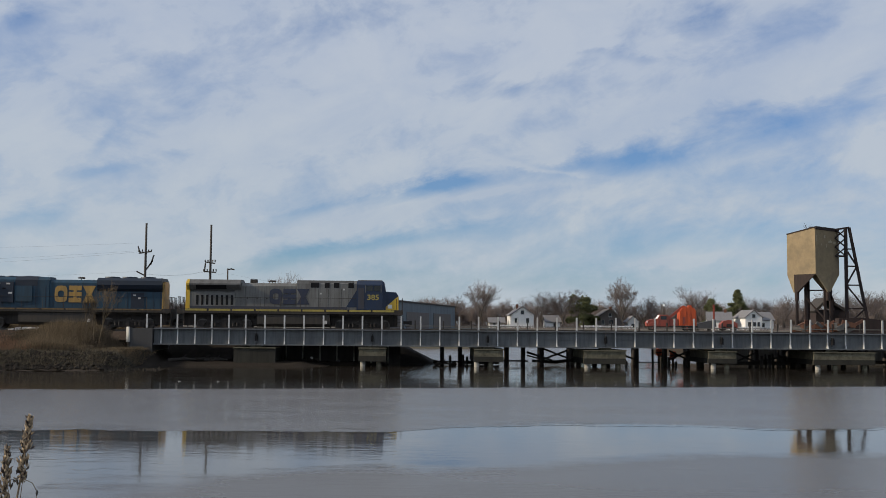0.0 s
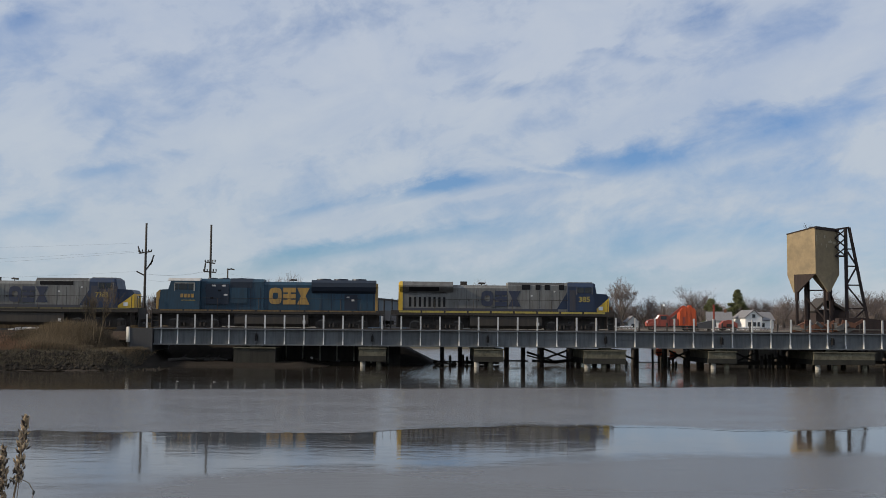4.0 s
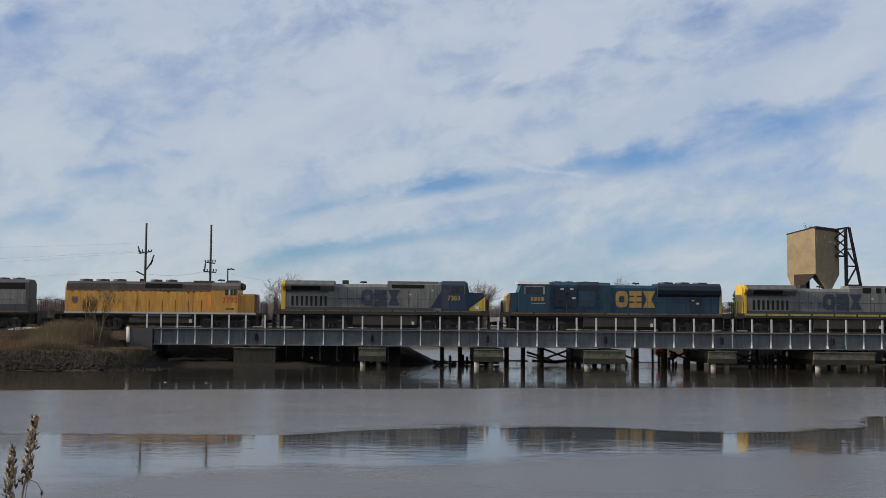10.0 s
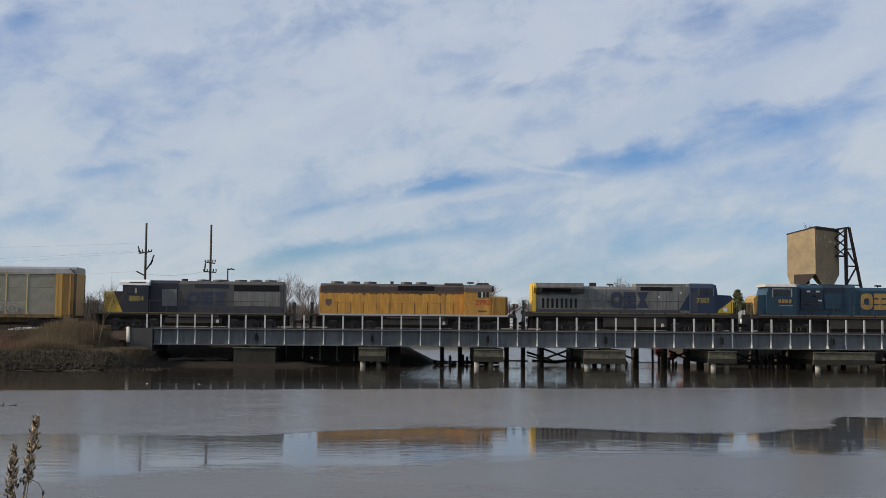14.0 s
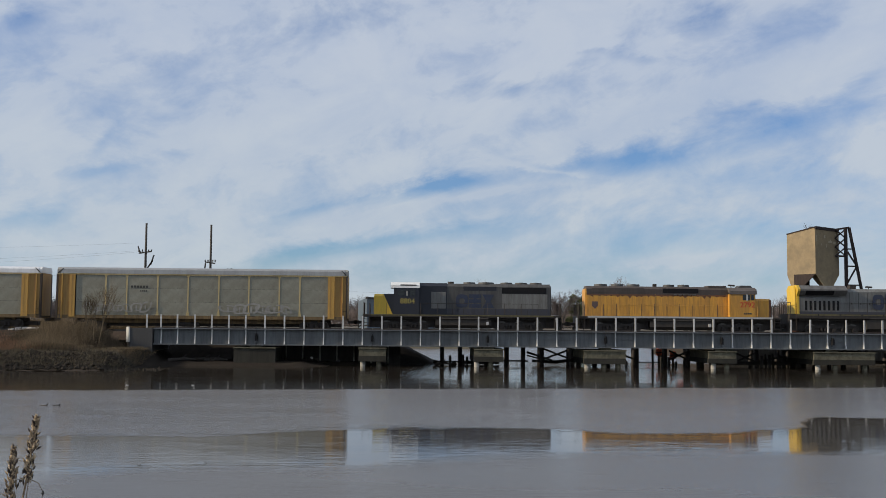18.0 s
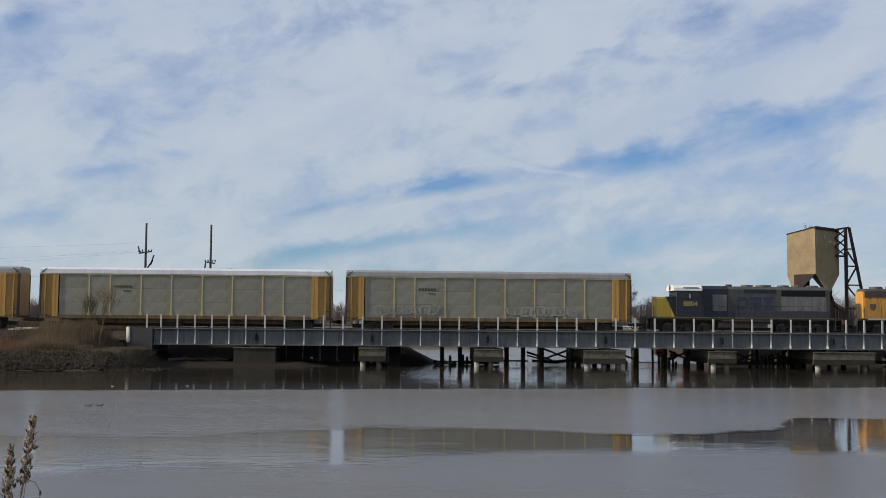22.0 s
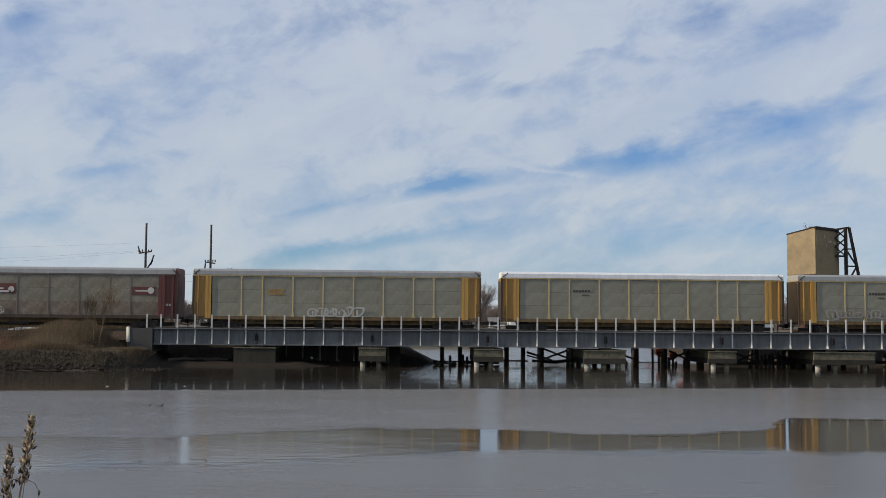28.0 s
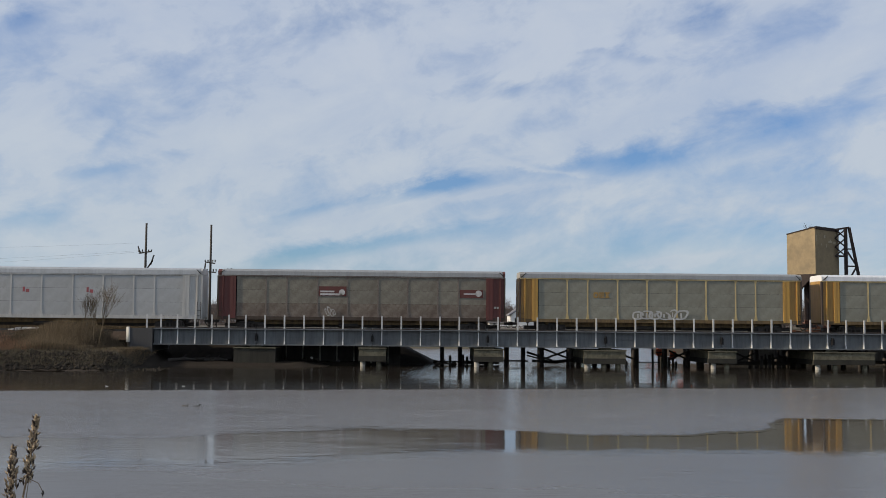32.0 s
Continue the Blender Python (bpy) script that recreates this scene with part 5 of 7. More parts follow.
def make_train():
    def at(x):
        return (x, TRACK, RAIL)
    for build, x in (
            (lambda p: grey_loco(p, 1.0, "grey diesel locomotive with dark blue cab and yellow ends, leading"), -20.30),
            (teal_loco, -42.70),
            (lambda p: grey_loco(p, 0.962, "grimy grey diesel locomotive with dark blue cab and yellow ends"), -63.60),
            (yellow_loco, -83.45),
            (dark_loco, -103.65)):
        TRAIN.append((build(at(x)), x))
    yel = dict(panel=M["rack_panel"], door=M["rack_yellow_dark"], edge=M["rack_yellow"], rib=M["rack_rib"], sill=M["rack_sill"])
    a = autorack(at(-132.55), "grey-panelled car-carrier wagon with yellow ends and pale scrawls", roof=M["roof_grey"], cap=M["bar_grey"], **yel)
    scrawl(a, 2.8, 8.6, 1.45, 2.55, -1.58, 7, 1, M["bar_grey"])
    scrawl(a, 15.2, 21.6, 1.35, 2.5, -1.58, 6, 2, M["bar_grey"])
    b = autorack(at(-160.6), "grey-panelled car-carrier wagon with yellow ends and a white roof", roof=M["roof_white"], cap=M["white"], **yel)
    c = autorack(at(-189.15), "grey-panelled car-carrier wagon with yellow ends, gold mark and scrawl", roof=M["roof_grey"], cap=M["bar_grey"], **yel)
    scrawl(c, 10.7, 15.6, 1.2, 2.3, -1.58, 6, 3, M["chalk"])
    logo(c, 6.95, 8.5, 3.3, 3.85, -1.475, M["gold"])
    for v in (a, b):
        bars(v, 6.75, 8.4, 3.85, 4.05, -1.475, 6, M["bar_dark"], "stencil_bar")
        bars(v, 7.6, 8.3, 3.5, 3.62, -1.475, 4, M["bar_dark"], "stencil_bar")
    d = autorack(at(-217.15), "grimy oxide-red car-carrier wagon with two white-marked plates", panel=M["rack_panel_brown"], door=M["rack_red"], edge=M["rack_red"], rib=M["rack_rib_red"], sill=M["rack_sill_dark"], roof=M["roof_grey"], cap=M["rack_red"], rows=3, low_panel=M["rack_panel_rusty"])
    part("sign_plate", Shape().box(9.35, 11.9, -1.50, -1.44, 3.25, 4.15), M["rack_red"], d, "oxide-red plate with a white mark")
    part("sign_mark", Shape().box(9.5, 11.5, -1.515, -1.50, 3.32, 3.5).box(9.5, 10.8, -1.515, -1.50, 3.6, 3.75).tube((11.5, -1.50, 3.6), (11.5, -1.515, 3.6), 0.28, n=16), M["bar_white"], d)
    part("sign_plate", Shape().box(22.45, 24.6, -1.50, -1.44, 3.2, 3.95), M["rack_red"], d, "oxide-red plate with a white mark")
    part("sign_mark", Shape().box(22.8, 24.0, -1.515, -1.50, 3.5, 3.62).tube((24.2, -1.50, 3.6), (24.2, -1.515, 3.6), 0.3, n=16), M["bar_white"], d)
    scrawl(d, 10.0, 10.9, 1.3, 2.3, -1.58, 3, 4, M["chalk"])
    bars(d, 25.6, 26.1, 2.2, 2.4, -1.55, 2, M["bar_grey"], "stencil_bar")
    e = autorack(at(-245.2), "silvery white car-carrier wagon with pale panels", panel=M["rack_panel_silver"], door=M["rack_white"], edge=M["rack_white"], rib=M["rack_white"], sill=M["rack_white"], roof=M["roof_silver"], cap=M["rack_white"], post=M["rack_white"])
    for x in (10.3, 16.1):
        part("red_mark", Shape().box(x, x + 0.2, -1.465, -1.45, 3.4, 3.85).box(x + 0.3, x + 0.6, -1.465, -1.45, 3.35, 3.65), M["pink"], e)
    TRAIN.extend([(a, -132.55), (b, -160.6), (c, -189.15), (d, -217.15), (e, -245.2)])


make_train()


# ---- hopper tower ----
M["bin"] = surface("tan_weathered_concrete", (0.30, 0.228, 0.130), 0.9, grime=0.7, dirt=(0.19, 0.150, 0.095), scale=0.24, streak=False, bump=0.25, fine=3)
M["limewash"] = surface("old_limewash", (0.40, 0.34, 0.24), 0.9, grime=0.5, dirt=(0.25, 0.19, 0.11), scale=2.0, streak=False)
M["rust"] = surface("rust_and_funnel_shade", (0.0375, 0.0225, 0.018), 0.85, grime=0.6, dirt=(0.0165, 0.0135, 0.0135), scale=1.0, bump=0.4)
M["rust_red"] = surface("red_rust", (0.17, 0.075, 0.045), 0.9, grime=0.5, dirt=(0.08, 0.045, 0.03), scale=0.8, bump=0.4)
M["dark_roof"] = surface("dark_tar_roof", (0.030, 0.027, 0.028), 0.9, grime=0.4)
BASE = 3.0             # level of the far shore


def make_hopper():
    h = thing("hopper_tower", (45.5, 117.5, BASE), "tall tan concrete hopper bin on rusty steel legs", "hopper")
    o = Vector((45.5, 117.5, BASE))
    def at(x, y, z):
        return tuple(Vector((x, y, z)) - o)
    K, L, R = (44.70, 115.0), (42.85, 118.55), (48.15, 117.05)
    Bk = (L[0] + R[0] - K[0], L[1] + R[1] - K[1])
    zb = 9.75
    ring = (K, R, Bk, L)
    s = Shape()
    zt = (14.82, 14.70, 14.3, 14.28)
    s.add([at(*p, zb) for p in ring] + [at(*p, z) for p, z in zip(ring, zt)], [(3, 2, 1, 0), (4, 5, 6, 7), (0, 1, 5, 4), (1, 2, 6, 5), (2, 3, 7, 6), (3, 0, 4, 7)])
    part("bin", s, M["bin"], h, "tan weathered concrete bin")
    # two funnels under the bin, each on half of its plan
    for apex, z, tri in (((43.62, 117.75), 7.75, (K, Bk, L)), ((46.45, 116.1), 7.75, (K, R, Bk))):
        r = 0.28
        foot = [(apex[0] + r * c, apex[1] + r * q) for c, q in ((-0.3, -1), (1, 0.2), (-0.7, 0.8))]
        s = Shape().add([at(*p, zb) for p in tri] + [at(*p, z) for p in foot], [(0, 1, 2), (5, 4, 3), (0, 3, 4, 1), (1, 4, 5, 2), (2, 5, 3, 0)])
        # the left funnel's shaded front is put into its dark colour
        part("funnel", s, M["bin"] if apex[0] > 45 else M["rust"], h)
        if apex[0] < 45:
            # tan strip laid over the dark funnel to paint in its lit facet
            a, b = Vector(at(*L, zb)), Vector(at(*L, zb)).lerp(Vector(at(*K, zb)), 0.24)
            c, e = Vector(at(*foot[2], z)), Vector(at(*foot[2], z)).lerp(Vector(at(*foot[0], z)), 0.35)
            d, d2 = Vector((-0.02, -0.012, 0)), Vector((-0.13, -0.07, 0))
            part("funnel_edge", Shape().add([a + d, b + d, e + d2, c + d2, a, b, e, c], [(0, 3, 2, 1), (4, 5, 6, 7), (0, 1, 5, 4), (1, 2, 6, 5), (2, 3, 7, 6), (3, 0, 4, 7)]), M["bin"], h, "tan strip added for the sunlit edge of the funnel")
        part("chute", Shape().tube(at(*apex, z + 0.1), at(*apex, z - 0.9), 0.24, n=10), M["rust"], h)
    part("rim", Shape().beam(at(*K, 14.80), at(*R, 14.68), 0.34, 0.14).beam(at(*K, 14.86), at(*L, 14.34), 0.12), M["rust"], h)
    part("hatch", Shape().box(-2.3, -1.9, 0.6, 1.0, 11.1, 11.5), M["rust"], h)
    part("hatch", Shape().box(-0.85, -0.35, -1.4, -1.0, 11.75, 12.0), M["rust"], h)
    for x, y, z in ((43.6, 117.75, 9.0), (44.55, 117.6, 9.8), (44.95, 117.9, 9.8), (46.2, 116.3, 8.3), (47.2, 117.2, 9.6)):
        part("leg", Shape().box(x - 45.5 - 0.13, x - 45.5 + 0.13, y - 117.5 - 0.13, y - 117.5 + 0.13, 0.0, z - BASE), M["rust"], h)
    for a, b in ((at(44.5, 117.5, 8.0), at(46.6, 116.4, 8.0)), (at(44.5, 117.5, 7.2), at(46.4, 116.4, 4.6)), (at(47.0, 117.1, 8.2), at(47.7, 117.4, 5.6)), (at(46.6, 116.4, 8.4), at(47.6, 117.2, 6.6))):
        part("brace", Shape().beam(a, b, 0.14), M["rust"], h)
    # the lattice tower: an upright, a raking leg, rungs and diagonals
    def up(z):
        return Vector(at(48.75 + 0.0 * z, 116.6, z))
    def rake(z):
        return Vector(at(49.15 + (15.0 - z) * 0.185, 116.6, z))
    for dy in (0.0,):
        d = Vector((0, dy, 0))
        part("upright", Shape().beam(up(BASE) + d, up(15.0) + d, 0.30), M["rust"], h)
        part("raking_leg", Shape().beam(rake(BASE) + d, rake(15.0) + d, 0.26), M["rust"], h)
        zs = [12.6, 10.7, 8.6, 6.0, 4.2]
        for i, z in enumerate(zs):
            part("rung", Shape().beam(up(z) + d, rake(z) + d, 0.14), M["rust"], h)
            z2 = zs[i + 1] if i + 1 < len(zs) else BASE
            a, b = (up(z), rake(z2)) if i % 2 == 0 else (rake(z), up(z2))
            part("diagonal", Shape().beam(a + d, b + d, 0.15), M["rust"], h)
        # truss that ties the bin to the tower
        part("tie", Shape().beam(at(47.6, 116.6 + dy, 14.75), rake(15.0) + d, 0.2), M["rust"], h)
        part("tie", Shape().beam(at(47.6, 116.6 + dy, 11.8), up(11.8) + d, 0.2), M["rust"], h)
        for i in range(3):
            z = 11.8 + i * 1.0
            part("lattice_bar", Shape().beam(at(47.55, 116.6 + dy, z), at(48.75, 116.6 + dy, z + 1.0), 0.12), M["rust"], h)
            part("lattice_bar", Shape().beam(at(48.75, 116.6 + dy, z), at(47.55, 116.6 + dy, z + 1.0), 0.12), M["rust"], h)
    # pale patches of old limewash by the rim
    fx, fy = R[0] - K[0], R[1] - K[1]
    for u, w2, z, hh in ((0.37, 0.06, 13.7, 0.35), (0.56, 0.16, 13.25, 0.18), (0.62, 0.05, 13.42, 0.16), (0.76, 0.10, 13.1, 0.30), (0.90, 0.05, 13.5, 0.42), (0.25, 0.03, 12.9, 0.2), (0.45, 0.03, 12.7, 0.35), (0.03, 0.04, 13.3, 0.7), (0.83, 0.06, 14.0, 0.22)):
        a, b = (K[0] + fx * u, K[1] + fy * u - 0.02), (K[0] + fx * (u + w2), K[1] + fy * (u + w2) - 0.02)
        part("limewash_patch", Shape().add([at(*a, z), at(*b, z), at(*b, z + hh), at(*a, z + hh), at(a[0], a[1] + 0.05, z), at(b[0], b[1] + 0.05, z), at(b[0], b[1] + 0.05, z + hh), at(a[0], a[1] + 0.05, z + hh)], [(0, 1, 2, 3), (7, 6, 5, 4), (0, 4, 5, 1), (1, 5, 6, 2), (2, 6, 7, 3), (3, 7, 4, 0)]), M["limewash"], h)
    # sprig growing on top
    rnd = random.Random(8)
    s = Shape()
    for _ in range(9):
        a = Vector(at(44.5, 116.8, 14.6))
        s.tube(a, a + Vector((rnd.uniform(-0.5, 0.5), rnd.uniform(-0.3, 0.3), rnd.uniform(0.5, 0.95))), 0.018, 0.008, 4)
    part("sprig", s, M["bark"], h, "bare weed on the rim")
    shed = thing("shed", (48.5, 122.0, BASE), "low dark gabled shed with a tar roof", "shed")
    part("wall", Shape().box(-1.7, 1.7, -1.5, 1.5, 0, 2.9), M["rust"], shed)
    part("roof", Shape().prism([(-2.0, 2.8), (-0.5, 4.3), (1.9, 2.9), (1.7, 2.7), (-0.5, 4.0), (-1.8, 2.6)], -1.8, 1.8, "y"), M["dark_roof"], shed)
    pile = thing("scrap_pile", (44.4, 113.6, BASE), "heap of rusty red scrap and boards", "scrap")
    for i in range(44):
        a = Vector((rnd.uniform(-2.6, 4.0), rnd.uniform(-0.8, 0.8), rnd.uniform(0.1, 1.1)))
        b = a + Vector((rnd.uniform(-1.6, 1.6), rnd.uniform(-0.4, 0.4), rnd.uniform(-0.2, 0.7)))
        part("board", Shape().beam(a, b, rnd.uniform(0.15, 0.5), 0.1), M["rust_red"] if i % 3 else M["timber_pale"], pile)
    part("plate", Shape().prism([(-2.4, 0), (-2.2, 1.0), (-1.2, 1.45), (-0.6, 0.9), (1.2, 1.0), (2.0, 1.4), (2.6, 0)], 0.9, 1.3, "y"), M["rust_red"], pile)
    part("plate", Shape().prism([(2.5, 0), (2.7, 1.9), (5.2, 2.0), (8.0, 1.7), (8.2, 0)], 1.2, 2.2, "y"), M["rust"], pile)


# ---- poles ----
M["bark"] = surface("grey_brown_bark", (0.105, 0.088, 0.074), 0.95, grime=0.3, spread=0.3)
M["twig"] = surface("pale_brown_twigs", (0.146, 0.119, 0.112), 0.95, grime=0.2, spread=0.3, bump=0)
M["pole"] = surface("weathered_pole", (0.050, 0.043, 0.038), 0.9, grime=0.4)
M["wire"] = surface("dull_wire", (0.10, 0.10, 0.10), 0.6, grime=0.0, bump=0)


def utility_pole(x, y, top, r, arms, label, bracket=None):
    p = thing("utility_pole", (x, y, BASE - 0.9), label, "pole", "poles behind the track")
    h = top - BASE + 0.9
    part("shaft", Shape().tube((0, 0, 0), (0, 0, h), r, r * 0.68, 10), M["pole"], p, smooth=True)
    for z, half, tilt in arms:
        z -= BASE - 0.9
        arm = part("cross_arm", Shape().beam((-half, -0.2, z - tilt), (half * 0.95, -0.2, z + tilt), 0.14, 0.12), M["pole"], p)
        for k in (-1, -0.45, 0.5, 0.95):
            part("insulator", Shape().tube((k * half, -0.2, z + 0.05), (k * half, -0.2, z + 0.34), 0.06, 0.08, 8), M["bar_dark"], arm)
    for a, b in bracket or ():
        part("brace", Shape().beam(a, b, 0.14), M["pole"], p)
    return p


def make_poles():
    z0 = -(BASE - 0.9)
    utility_pole(-30.15, 125, 15.34, 0.17, ((11.9, 0.75, 0.12),), "dark wooden utility pole with a bent cross-arm and brace", [((0.1, 0, 9.9 + z0), (0.85, 0, 11.0 + z0)), ((0.6, 0, 10.5 + z0), (0.95, 0, 11.6 + z0)), ((-1.0, 0, 9.7 + z0), (0, 0, 9.2 + z0)), ((-0.9, 0, 12.6 + z0), (-0.65, 0, 11.9 + z0))])
    utility_pole(-23.2, 128, 15.5, 0.17, ((10.95, 0.6, -0.08), (9.85, 0.75, -0.05)), "dark wooden utility pole with two cross-arms", [((-0.6, 0, 10.9 + z0), (-0.7, 0, 9.8 + z0))])
    utility_pole(-22.3, 135, 10.65, 0.13, (), "short dark pole with a small lamp arm", [((0, 0, 10.5 + z0), (0.55, 0, 10.62 + z0)), ((0.45, 0, 10.58 + z0), (0.85, 0, 10.5 + z0))])
    wires = thing("overhead_wires", (-30, 126, 11), "thin sagging overhead wires between the poles", "wire")
    def line(a, b, sag, r=0.007):
        a, b = Vector(a), Vector(b)
        s = Shape()
        n = 14
        pts = [a.lerp(b, i / n) - Vector((0, 0, sag * 4 * (i / n) * (1 - i / n))) - Vector((-30, 126, 11)) for i in range(n + 1)]
        for p, q in zip(pts, pts[1:]):
            s.tube(p, q, r, n=4, caps=False)
        part("wire", s, M["wire"], wires)
    line((-30.9, 124.8, 12.1), (-75, 118, 9.8), 0.5)
    line((-29.5, 124.8, 12.1), (-75, 120, 9.2), 0.6)
    line((-30.9, 124.8, 13.0), (-75, 119, 11.6), 0.4)
    line((-30.9, 124.8, 9.7), (-75, 121, 8.0), 0.4)
    line((-29.8, 124.8, 9.4), (-23.8, 127.8, 9.9), 0.3, 0.013)
    line((-29.8, 124.8, 8.7), (-23.8, 127.8, 8.9), 0.25)
    line((-22.9, 127.8, 9.9), (-22.8, 134.8, 10.0), 0.2)
    line((-21.8, 134.8, 9.9), (-2, 150, 8.2), 0.5)


# ---- trees and houses of the far shore ----
M["needles"] = surface("dark_evergreen_needles", (0.098, 0.112, 0.046), 0.9, grime=0.5, dirt=(0.14, 0.135, 0.062), spread=0.3, scale=0.5, streak=False)
M["siding"] = surface("white_clapboard", (0.82, 0.81, 0.78), 0.7, grime=0.2, dirt=(0.6, 0.58, 0.54), streak=False)
M["siding_dark"] = surface("brown_clapboard", (0.136, 0.1152, 0.1056), 0.8, grime=0.3)
M["shingles"] = surface("grey_shingles", (0.20, 0.195, 0.20), 0.85, grime=0.4, dirt=(0.13, 0.125, 0.12))
M["shingles_dark"] = surface("dark_shingles", (0.095, 0.085, 0.085), 0.85, grime=0.4)
M["pane"] = surface("window_pane", (0.03, 0.035, 0.04), 0.1, grime=0.0, bump=0)
M["orange"] = surface("vivid_orange_paint", (0.62, 0.095, 0.020), 0.6, grime=0.5, dirt=(0.30, 0.07, 0.03))
M["truck_red"] = surface("faded_orange_red_paint", (0.36, 0.072, 0.042), 0.55, grime=0.5, dirt=(0.17, 0.06, 0.045))
M["tarp"] = surface("dark_grey_tarpaulin", (0.095, 0.095, 0.098), 0.8, grime=0.4, dirt=(0.05, 0.05, 0.05), streak=False)
M["warehouse"] = corrugated("blue_grey_cladding", (0.085, 0.115, 0.14), 0.6, 0.1, 0.6)
M["warehouse_door"] = surface("dull_brown_door", (0.12, 0.105, 0.10), 0.8, grime=0.3)


def bare_tree_mesh(seed, h, wide, levels=6, trunk_share=0.16, thick=0.018):
    """Trunk and crown of a leafless tree, grown by forking, with a domed outline."""
    rnd = random.Random(seed)
    trunk, crown = Shape(), Shape()
    r0 = h * thick
    fork = Vector((0, 0, h * trunk_share))
    trunk.tube((0, 0, -0.3), fork, r0, r0 * 0.85, 7)
    def grow(p, d, length, r, level):
        bend = (d + Vector((rnd.gauss(0, 0.12), rnd.gauss(0, 0.12), rnd.gauss(0.05, 0.08)))).normalized()
        m, q = p + d * length * 0.5, p + d * length * 0.5 + bend * length * 0.5
        s, n = (trunk, 5) if level < 2 else (crown, 3)
        s.tube(p, m, r, r * 0.84, n, caps=False)
        s.tube(m, q, r * 0.84, r * 0.68, n, caps=False)
        if level >= levels:
            return
        for i in range(3 if level < 5 else 2):
            nd = (bend + Vector((rnd.gauss(0, wide), rnd.gauss(0, wide), rnd.gauss(0.06, 0.2)))).normalized()
            if nd.z < -0.05:
                nd.z = 0.1
            grow(p.lerp(q, rnd.uniform(0.5, 1.0)), nd, length * rnd.uniform(0.60, 0.84), max(r * 0.56, h * 0.0011), level + 1)
    for i in range(8):
        a = i * 0.79 + rnd.uniform(-0.3, 0.3)
        tilt = rnd.uniform(0.15, 0.75) * wide * 2
        d = Vector((math.cos(a) * tilt, math.sin(a) * tilt, 1)).normalized()
        grow(fork * rnd.uniform(0.8, 1.0), d, h * rnd.uniform(0.22, 0.32), r0 * 0.55, 1)
    zs = sorted(v[2] for v in crown.v)
    k = h / zs[int(len(zs) * 0.995)]
    for s in (trunk, crown):
        s.v = [(a * k, b * k, c * k) for a, b, c in s.v]
    return mesh_of(trunk, M["bark"], True), mesh_of(crown, M["twig"])


TREE_KINDS = [bare_tree_mesh(11 + i, 12.0, wd, lv) for i, (wd, lv) in enumerate(((0.42, 6), (0.52, 6), (0.36, 6), (0.60, 6), (0.46, 6), (0.42, 7), (0.50, 7)))]


def bare_tree(x, y, h, kind, turn, label="leafless winter tree with a fine grey-brown crown", name="tree", z=BASE, squash=1.0):
    t = thing(name, (x, y, z), label, "tree", "leafless trees of the far shore")
    t.rotation_euler[2] = turn
    k = h / 12.0
    t.scale = (k * squash, k * squash, k)
    for nm, me in zip(("trunk", "crown"), TREE_KINDS[kind]):
        share(nm, me, Matrix.Identity(4), t)
    return t


def evergreen(x, y, h, r, kind, label, seed):
    """A conifer: trunk, and a crown of many small clumps of needles."""
    t = thing("evergreen_tree", (x, y, BASE), label, "tree")
    part("trunk", Shape().tube((0, 0, -0.2), (0, 0, h * 0.8), 0.22, 0.06, 7), M["bark"], t)
    rnd = random.Random(seed)
    s = Shape()
    lobes = []
    if kind == "cone":
        for k in range(30):
            u, a = k / 29, k * 2.4 + rnd.uniform(-0.4, 0.4)
            out = r * (1 - u) ** 0.9 * rnd.uniform(0.55, 0.95)
            lobes.append((Vector((out * math.cos(a), out * math.sin(a), h * (0.14 + 0.82 * u))), r * (0.16 + 0.30 * (1 - u)) * rnd.uniform(0.7, 1.2), 0.55))
    else:
        for k in range(26):
            u, a = rnd.random(), rnd.uniform(0, 2 * math.pi)
            out = r * 0.78 * math.sqrt(rnd.random()) * math.sin(math.pi * (0.40 + 0.50 * u)) ** 0.7
            lobes.append((Vector((out * math.cos(a), out * math.sin(a), h * (0.06 + 0.82 * u))), r * rnd.uniform(0.20, 0.36), 0.75))
    for c, rad, flat in lobes:
        for _ in range(330):
            d = Vector((rnd.gauss(0, 1), rnd.gauss(0, 1), rnd.gauss(0, 1))).normalized() * rad * rnd.random() ** 0.35 * rnd.uniform(0.75, 1.15)
            p = c + Vector((d.x, d.y, d.z * flat))
            e = [p + Vector((rnd.gauss(0, 0.16), rnd.gauss(0, 0.16), rnd.gauss(0, 0.10))) for _ in range(4)]
            s.add(e, [(0, 1, 2), (0, 2, 3), (0, 3, 1), (1, 3, 2)])
    part("crown", s, M["needles"], t)


